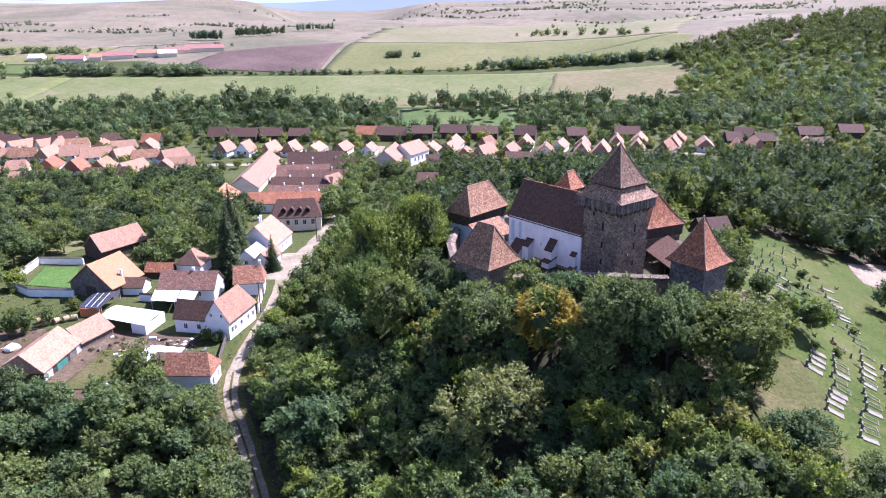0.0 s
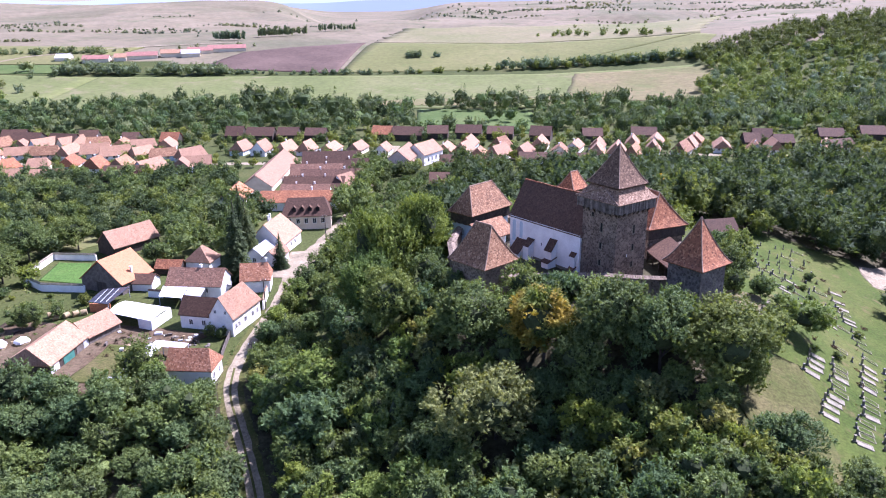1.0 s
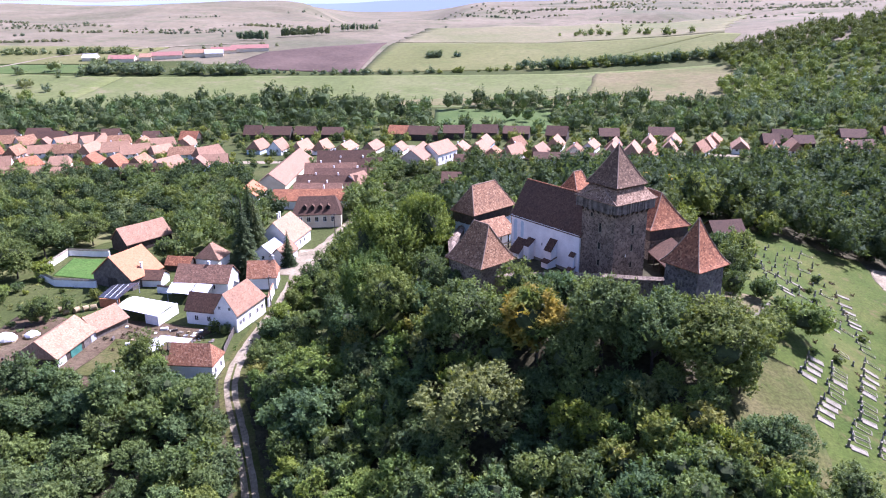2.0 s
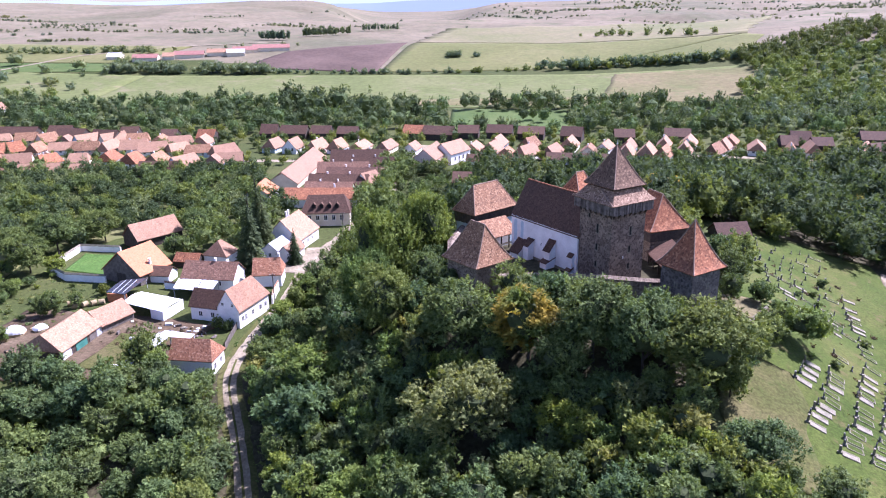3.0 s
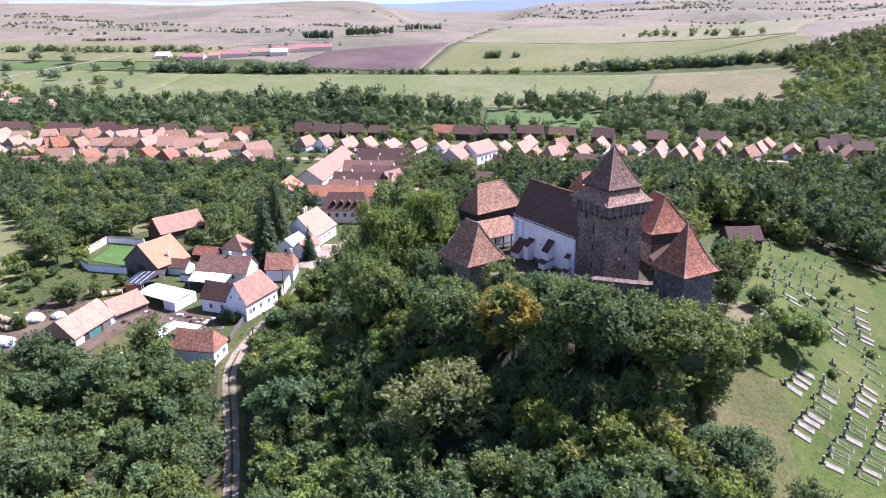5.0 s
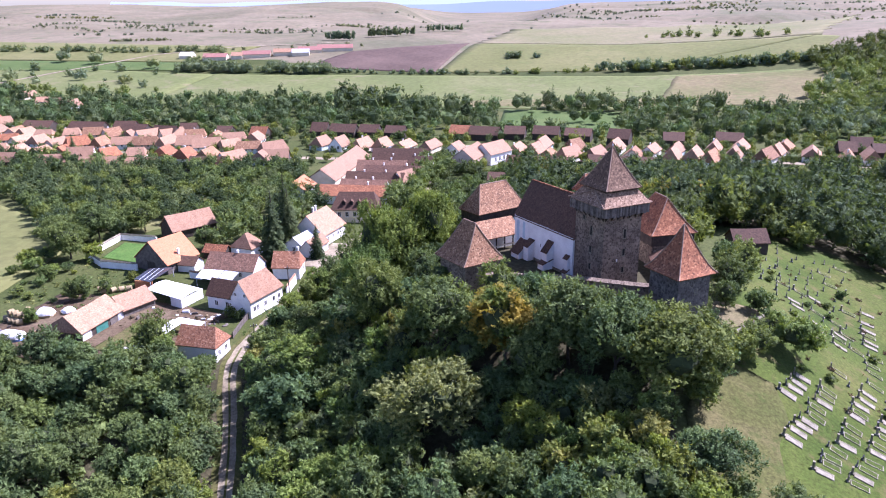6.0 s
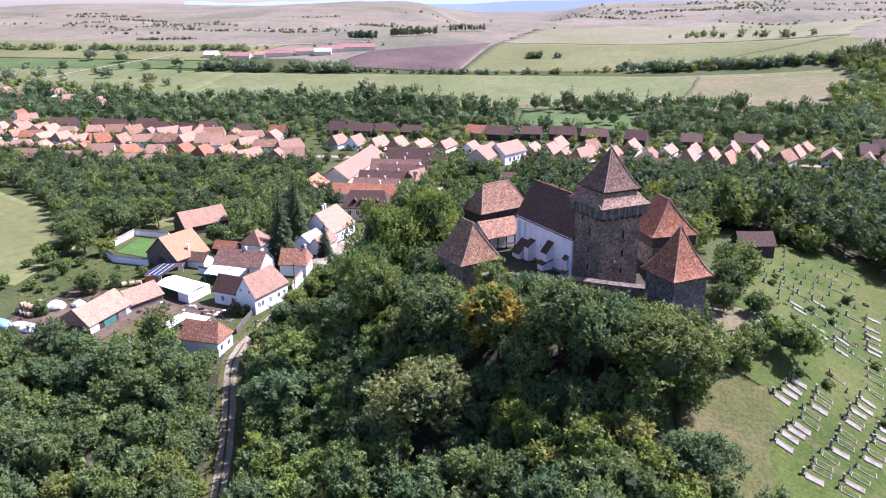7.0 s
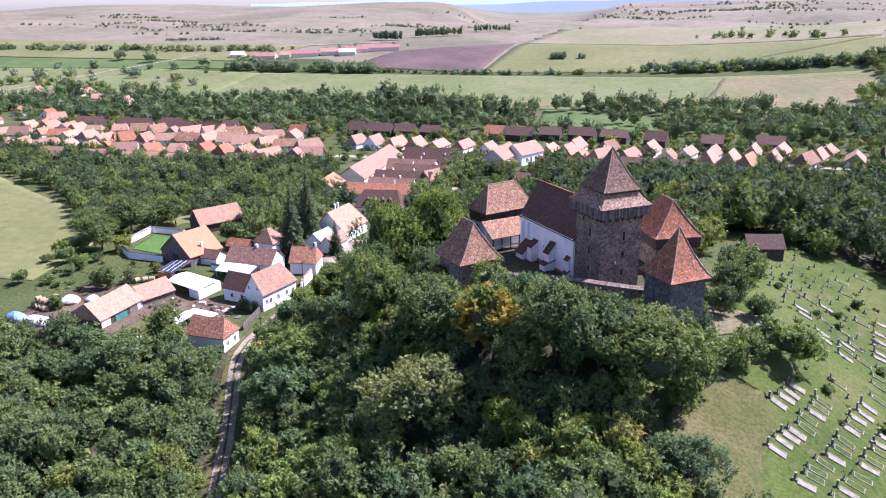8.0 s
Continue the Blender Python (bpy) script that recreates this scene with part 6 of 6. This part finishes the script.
def low_crown(seed, radius, height, cards, size, lobes=8, core=1, inner=(0.72, 0.92)):
    v, q, c, t = crown_arrays(seed, radius, height, lobes, cards, size, 0.9, core, inner)
    v[:, 2] += height * 0.5
    c[:, 2] += height * 0.5
    return v, q, c, t


MID = [low_crown(50 + i, 4.2, 8.5, 760, 0.45, 44, 1, (0.58, 0.8)) for i in range(6)]
LOW = [low_crown(70 + i, 5.0, 10, 220, 0.62, 24, 1, (0.68, 0.9)) for i in range(6)]
SHRUB = [low_crown(90 + i, 3.2, 4.6, 150, 0.55, 14) for i in range(3)]
POPLAR = [low_crown(95 + i, 2.6, 14, 120, 0.9, 14) for i in range(2)]


def behind(x, y):
    if x < 62 and y < 178 and x > 50:
        return False
    if 92 < x < 124 and 144 < y < 178 and y < 178 - (124 - x) * 0.3:
        return False
    edge = 178 if x < 74 else 178 - (x - 74) * 0.2 if x < 92 else 120
    return y > edge and y < (284 if x > 16 else 300) - 8 * math.sin(x / 14) and not (x < 48 and y < 170) and x > -8 + (y - 190) * 0.12 and (x > 28 or y > 186) and not (-8 < x < 14 and 258 < y < 276)


bspots = spots_in(-8, 235, 120, 322, 6.2, behind, 11, 14000)
wood("far_trees", MID, bspots[::2], LEAF_FOREST, 3, 0.8, 1.8, "dense mixed trees behind the churchyard")
wood("far_trees", MID, bspots[1::12], LEAF_OLIVE, 34, 0.8, 1.3, "olive trees behind the churchyard")
wood("far_trees", MID, bspots[7::12], LEAF, 31, 0.8, 1.4, "lighter green trees behind the churchyard")
wood("far_trees", MID, [p for i, p in enumerate(bspots) if i % 6 in (3, 5)], LEAF_FOREST, 32, 0.9, 1.9, "dark green trees behind the churchyard")
wood("far_trees", MID, [(47, 186), (52, 184)], LEAF_GOLD, 33, 1.2, 1.5, "tree turning orange behind the tower")
ORCHARD = [(-225, 246), (-178, 226), (-124, 176), (-110, 186), (-112, 200), (-98, 206), (-80, 212), (-62, 208), (-58, 226), (-66, 244), (-80, 258), (-86, 288), (-110, 282), (-150, 278), (-190, 284), (-300, 300), (-320, 275)]
ospots = spots_in(-320, -56, 180, 302, 5.0, lambda x, y: inside(ORCHARD, x, y), 12, 14000)
wood("far_trees", MID, ospots[::2], LEAF_FOREST, 4, 0.6, 1.0, "dense orchard trees and scrub below the village")
wood("far_trees", MID, ospots[1::8], LEAF, 41, 0.6, 1.0, "light green orchard trees below the village")
wood("far_trees", MID, ospots[5::8], LEAF_OLIVE, 43, 0.6, 0.95, "olive orchard trees below the village")
wood("far_trees", MID, ospots[3::4], LEAF_COOL, 42, 0.6, 1.05, "dark orchard trees below the village")


def belt(x, y):
    if -26 < x < 48 and 399 + 5 * math.sin(x / 5) < y < 458:
        return x > 20 and x < 34 and 425 < y < 436
    if -64 < x < -44 and 436 < y < 464:
        return False
    top = 474 + 8 * math.sin(x / 37) + 5 * math.sin(x / 11)
    if x < -200:
        top += 10
    if x < -232 and (math.sin(x * 0.9) + math.sin(y * 1.3 + x) < 0.2 or any(math.hypot(x - a, y - b) < r + 4 for a, b, r in HOUSES)):
        return False
    return 381 < y < top and not (y < 396 and math.sin(x / 9) + math.sin(x / 4.1) > 0.6)


espots = spots_in(-420, 250, 380, 495, 7.2, belt, 13, 16000)
wood("far_trees", LOW, espots[::2], LEAF_FOREST, 5, 0.7, 1.35, "belt of tall trees along the stream")
# bluer and greyer leaves in the belt stand in for distance haze
wood("far_trees", LOW, espots[1::4], LEAF_COOL, 51, 0.6, 1.2, "trees along the stream")
wood("far_trees", LOW, espots[3::4], LEAF_HAZED, 52, 0.5, 0.95, "willows along the stream, leaves greyed for haze")
tall = [(x, y) for x, y in espots if -130 < x < -50 and 430 < y < 470]
wood("far_trees", LOW, tall[::3], LEAF_FOREST, 53, 1.5, 1.9, "tallest dark trees of the stream belt")
vspots = spots_in(-310, 240, 286, 384, 9, lambda x, y: not (308 < y < 318) and math.sin(x * 1.7 + y) > -0.4, 15, 5000)
vspots = [(x, y) for x, y in vspots if not (-26 < x < 48 and y > 352) and all(math.hypot(x - a, y - b) > r * 0.6 + 2 for a, b, r in HOUSES) and (y > 353 or y < 288 or 304 < y < 309 or 333 < y < 337 or x > 20)]
wood("far_trees", MID, vspots, LEAF, 6, 0.35, 0.75, "small garden trees among the village houses")


def hill_wood(x, y):
    left = 154 + (y - 440) * 0.26
    top = along(((150, 596), (190, 616), (223, 640), (248, 652), (303, 672), (400, 700)), x)
    return x > left + 6 * math.sin(y / 17) and y < top + 4 * math.sin(x / 9)


wspots = spots_in(140, 520, 395, 720, 7.4, hill_wood, 14, 20000)
dark_wood = [p for p in wspots if p[1] > 588 + (p[0] - 200) * 0.15 + 8 * math.sin(p[0] / 13) or (p[0] > 310 and p[1] > 535)]
light_wood = [p for p in wspots if p not in set(dark_wood)]
wood("far_trees", LOW, light_wood[::3], LEAF, 7, 0.7, 1.2, "light green scrub on the wooded hillside")
wood("far_trees", LOW, light_wood[1::3], LEAF_COOL, 71, 0.75, 1.3, "green scrub and trees on the wooded hillside")
wood("far_trees", LOW, light_wood[2::3], LEAF_HAZED, 73, 0.6, 1.15, "scrub on the wooded hillside, leaves greyed for haze")
wood("far_trees", LOW, dark_wood, LEAF_FOREST, 72, 0.85, 1.35, "dark dense forest on the hill")


def strip(line, half, gap, data, mat, seed, lo, hi, label, chance=1.0):
    r_ = random.Random(seed)
    out = []
    for (x0, y0), (x1, y1) in zip(line, line[1:]):
        d = math.hypot(x1 - x0, y1 - y0)
        for i in range(max(1, int(d / gap))):
            u = r_.random()
            if r_.random() < chance:
                out.append((x0 + (x1 - x0) * u + r_.uniform(-half, half), y0 + (y1 - y0) * u + r_.uniform(-half, half)))
    wood("far_trees", data, out, mat, seed, lo, hi, label)


strip([(-330, 612), (-260, 602), (-190, 604)], 7, 1.3, LOW, LEAF_HAZED, 81, 0.6, 1.1, "thick hedge of trees across the valley floor")
strip([(-190, 604), (-140, 600), (-97, 600), (-30, 600)], 2.5, 3.0, SHRUB, LEAF_HAZED, 82, 0.5, 1.1, "straggling hedge below the ploughed field")
strip([(-30, 600), (40, 613)], 3, 4, SHRUB, LEAF, 83, 0.5, 1.1, "loose hedge between fields")
strip([(40, 613), (87, 617), (150, 616), (205, 620)], 6, 1.2, LOW, LEAF_HAZED, 84, 0.35, 0.95, "thick hedge of trees between fields")
strip([(60, 612), (120, 614), (190, 616)], 5, 3.4, LOW, LEAF_COOL, 85, 0.4, 0.95, "dark hedge trees running up to the wood")
strip([(-252, 786), (-222, 784)], 3, 0.8, POPLAR, LEAF_HAZED, 86, 0.6, 0.8, "row of poplars in the far valley")
strip([(-213, 818), (-168, 836)], 3, 0.9, POPLAR, LEAF_HAZED, 87, 0.6, 0.8, "row of poplars in the far valley")
strip([(-160, 872), (-117, 870)], 3, 2, POPLAR, LEAF_HAZED, 88, 0.5, 0.7, "scattered poplars in the far valley")
strip([(-43, 662), (-34, 664)], 2, 1.2, SHRUB, LEAF_HAZED, 89, 0.9, 1.5, "clump of field trees")
strip([(-20, 663), (-13, 664)], 1, 2.4, SHRUB, LEAF_HAZED, 90, 0.7, 1.2, "clump of field trees")
strip([(-700, 700), (-330, 690)], 7, 2.6, SHRUB, LEAF_HAZED, 91, 0.7, 1.5, "hedge on the far valley side")
strip([(-330, 690), (-200, 720)], 10, 7, SHRUB, LEAF_SCRUB, 92, 0.5, 1.0, "scattered bushes beside the farm")
strip([(-640, 560), (-330, 570)], 40, 8, SHRUB, LEAF_HAZED, 93, 0.6, 1.8, "scattered trees on the valley floor")
strip([(-560, 520), (-300, 500)], 16, 4, LOW, LEAF, 94, 0.4, 0.9, "trees beyond the village edge")
strip([(90, 800), (150, 770), (200, 720)], 14, 6, SHRUB, LEAF, 95, 0.7, 1.5, "field trees on the pasture")
strip([(150, 845), (260, 960)], 45, 16, SHRUB, LEAF_SCRUB, 96, 0.4, 1.0, "scattered bushes on the dry hill")
strip([(-500, 800), (300, 1250)], 170, 70, SHRUB, LEAF_SCRUB, 97, 0.4, 0.9, "scattered bushes on the dry hills")
for i in range(9):
    x0, y0 = -620 + 130 * i, 860 + 55 * (i * 5 % 7)
    strip([(x0, y0), (x0 + 90, y0 + 30 * math.sin(i))], 4, 5, SHRUB, LEAF_SCRUB, 110 + i, 0.3, 0.8, "thin hedge line on the dry hills")
strip([(-330, 1350), (0, 1500), (420, 1650)], 60, 9, SHRUB, LEAF_SCRUB, 99, 0.5, 1.1, "distant hedges and copses on the hills")
for x, y, s_ in ((-470, 640, 2.0), (-430, 632, 1.6), (-360, 615, 1.4), (-328, 628, 1.5), (-395, 560, 1.3), (-345, 548, 1.2), (-480, 545, 1.2), (-455, 552, 1.3)):
    wood("field_trees", LOW, [(x, y), (x + 5, y + 2)], LEAF_HAZED, int(-x), s_ * 0.6, s_ * 0.8, "tall trees standing on the plain, leaves greyed for haze")
# garden trees between the village houses
gaps = spots_in(-310, 240, 286, 383, 6.8, lambda x, y: all(math.hypot(x - a, y - b) > r * 0.62 + 2.2 for a, b, r in HOUSES) and off_road(x, y, 5) and abs(y - 314) > 3.5, 77, 9000)
wood("garden_trees", LOW, gaps[::2], LEAF, 78, 0.34, 0.68, "green fruit and garden trees in the village yards")
wood("garden_trees", LOW, gaps[1::2], LEAF_FOREST, 79, 0.38, 0.72, "dark garden trees in the village yards")
# trees beside the village road
road_trees = spots_in(-36, 18, 196, 296, 6.0, lambda x, y: off_road(x, y, 3.4) and all(math.hypot(x - a, y - b) > r * 0.7 + 2.5 for a, b, r in HOUSES) and x > -33, 80, 4000)
wood("far_trees", MID, road_trees[::2], LEAF, 180, 0.5, 1.0, "broad-leaved trees beside the village road")
wood("far_trees", MID, road_trees[1::2], LEAF_FOREST, 181, 0.5, 0.9, "dark trees beside the village road")
FAR_GARDEN += [(-30.5 + 1.5 * math.sin(y), y) for y in range(228, 300, 7)]
wood("garden_trees", MID, FAR_GARDEN, LEAF, 182, 0.75, 1.25, "garden trees between the houses by the square")
yard_trees = [p for p in spots_in(44, 78, 146, 190, 5.5, lambda x, y: y > 174 - (x - 60) * 0.1 or x < 51 and y > 148, 83, 2500) if all(math.hypot(p[0] - a, p[1] - b) > r * 0.7 + 2.5 for a, b, r in HOUSES)]
wood("far_trees", MID, yard_trees[::2], LEAF, 183, 0.8, 1.5, "broad-leaved trees behind the churchyard")
wood("far_trees", MID, yard_trees[1::2], LEAF_FOREST, 184, 0.8, 1.5, "dark trees behind the churchyard")
# the wood goes on below the near slope
under = spots_in(-100, 70, 30, 67, 7.5, lambda x, y: off_road(x, y, 4.5) and x < 34, 84, 4000)
wood("far_trees", MID, under, LEAF, 185, 0.7, 1.1, "trees of the near wood at the foot of the slope")
gaps = spots_in(-112, 40, 60, 116, 4.0, lambda x, y: off_road(x, y, 3.6) and (left_wood(x, y) or hillside(x, y) and y < 110), 87, 5000)
wood("undergrowth", SHRUB, gaps[::2], LEAF, 191, 0.5, 0.9, "leafy undergrowth filling the wood")
wood("undergrowth", SHRUB, gaps[1::2], LEAF_COOL, 192, 0.5, 0.9, "blue-green undergrowth filling the wood")
BROWN = [low_crown(200 + i, 0.9, 1.3, 150, 0.16, 12) for i in range(2)]
browns = spots_in(62, 88, 92, 165, 3.4, lambda x, y: True, 86, 500)[:60]
wood("grave_shrubs", BROWN, browns, LEAF_BROWN, 186, 0.5, 1.0, "small brownish shrubs and flowers between the graves")
strip([(150, 1260), (260, 1340)], 40, 2.2, SHRUB, LEAF_SCRUB, 187, 0.5, 1.0, "copse on the crest of the dry hill")
strip([(330, 1300), (460, 1290)], 12, 4, SHRUB, LEAF_SCRUB, 188, 0.4, 0.8, "thin wood along the hill crest")
strip([(-330, 1010), (-250, 1000)], 5, 2.4, SHRUB, LEAF_SCRUB, 189, 0.4, 0.9, "hedge in the far valley")
strip([(-640, 1010), (-590, 1015)], 14, 2.4, SHRUB, LEAF_SCRUB, 190, 0.4, 0.8, "scrub in a fold of the dry hill")
# scrub in the gullies and along old terraces of the dry hills
for i, (x, y, w, d, n) in enumerate(((-1059, 1319, 45, 18, 2.0), (-1003, 1312, 60, 20, 2.0), (-863, 1205, 70, 12, 2.6), (-732, 1112, 60, 8, 2.4), (-477, 787, 34, 3, 1.6), (-619, 1059, 60, 14, 3.0), (-464, 910, 80, 5, 3.4), (-778, 1035, 50, 8, 4.0),
                                   (-560, 980, 70, 4, 3.5), (-690, 960, 60, 5, 5.0), (-390, 960, 60, 5, 4.0), (-900, 1060, 80, 8, 5.0), (-330, 880, 40, 4, 3.0), (420, 1010, 90, 24, 2.6), (300, 1120, 90, 40, 3.4), (120, 1240, 130, 40, 2.0), (480, 1200, 130, 30, 2.2), (20, 1120, 50, 10, 3.0))):
    strip([(x - w, y - 12 * math.sin(i * 1.7)), (x + w, y + 12 * math.sin(i * 1.7))], d, n, SHRUB, LEAF_SCRUB, 220 + i, 0.35, 0.9, "dark scrub in a fold of the dry hill")
# weeds and tall grass in the gardens, yards and along the track
WEED = [low_crown(210 + i, 0.8, 1.0, 130, 0.13, 14) for i in range(3)]
clear = lambda x, y: all(math.hypot(x - a, y - b) > r * 0.75 for a, b, r in HOUSES)
weeds = spots_in(-106, -82, 136, 168, 1.5, lambda x, y: clear(x, y) and noise.noise((x / 5, y / 5, 1)) > -0.15, 301, 3000)[:170]
wood("weeds", WEED, weeds[::2], LEAF, 302, 0.5, 1.3, "rank green weeds in the garden")
wood("weeds", WEED, weeds[1::2], LEAF_OLIVE, 303, 0.5, 1.2, "yellowing weeds in the garden")
verge = spots_in(-46, -16, 66, 150, 1.3, lambda x, y: off_road(x, y, 1.7) and not off_road(x, y, 3.6), 304, 9000)[:200]
wood("weeds", WEED, verge, LEAF_LIGHT, 305, 0.35, 0.9, "tall grass and weeds on the verge of the track")
edge = spots_in(-72, -48, 128, 140, 1.4, lambda x, y: clear(x, y) and noise.noise((x / 3, y / 3, 4)) > 0.0, 306, 900)[:50]
wood("weeds", WEED, edge, LEAF_BROWN, 307, 0.4, 1.1, "dry brown weeds and brush in the farmyard")
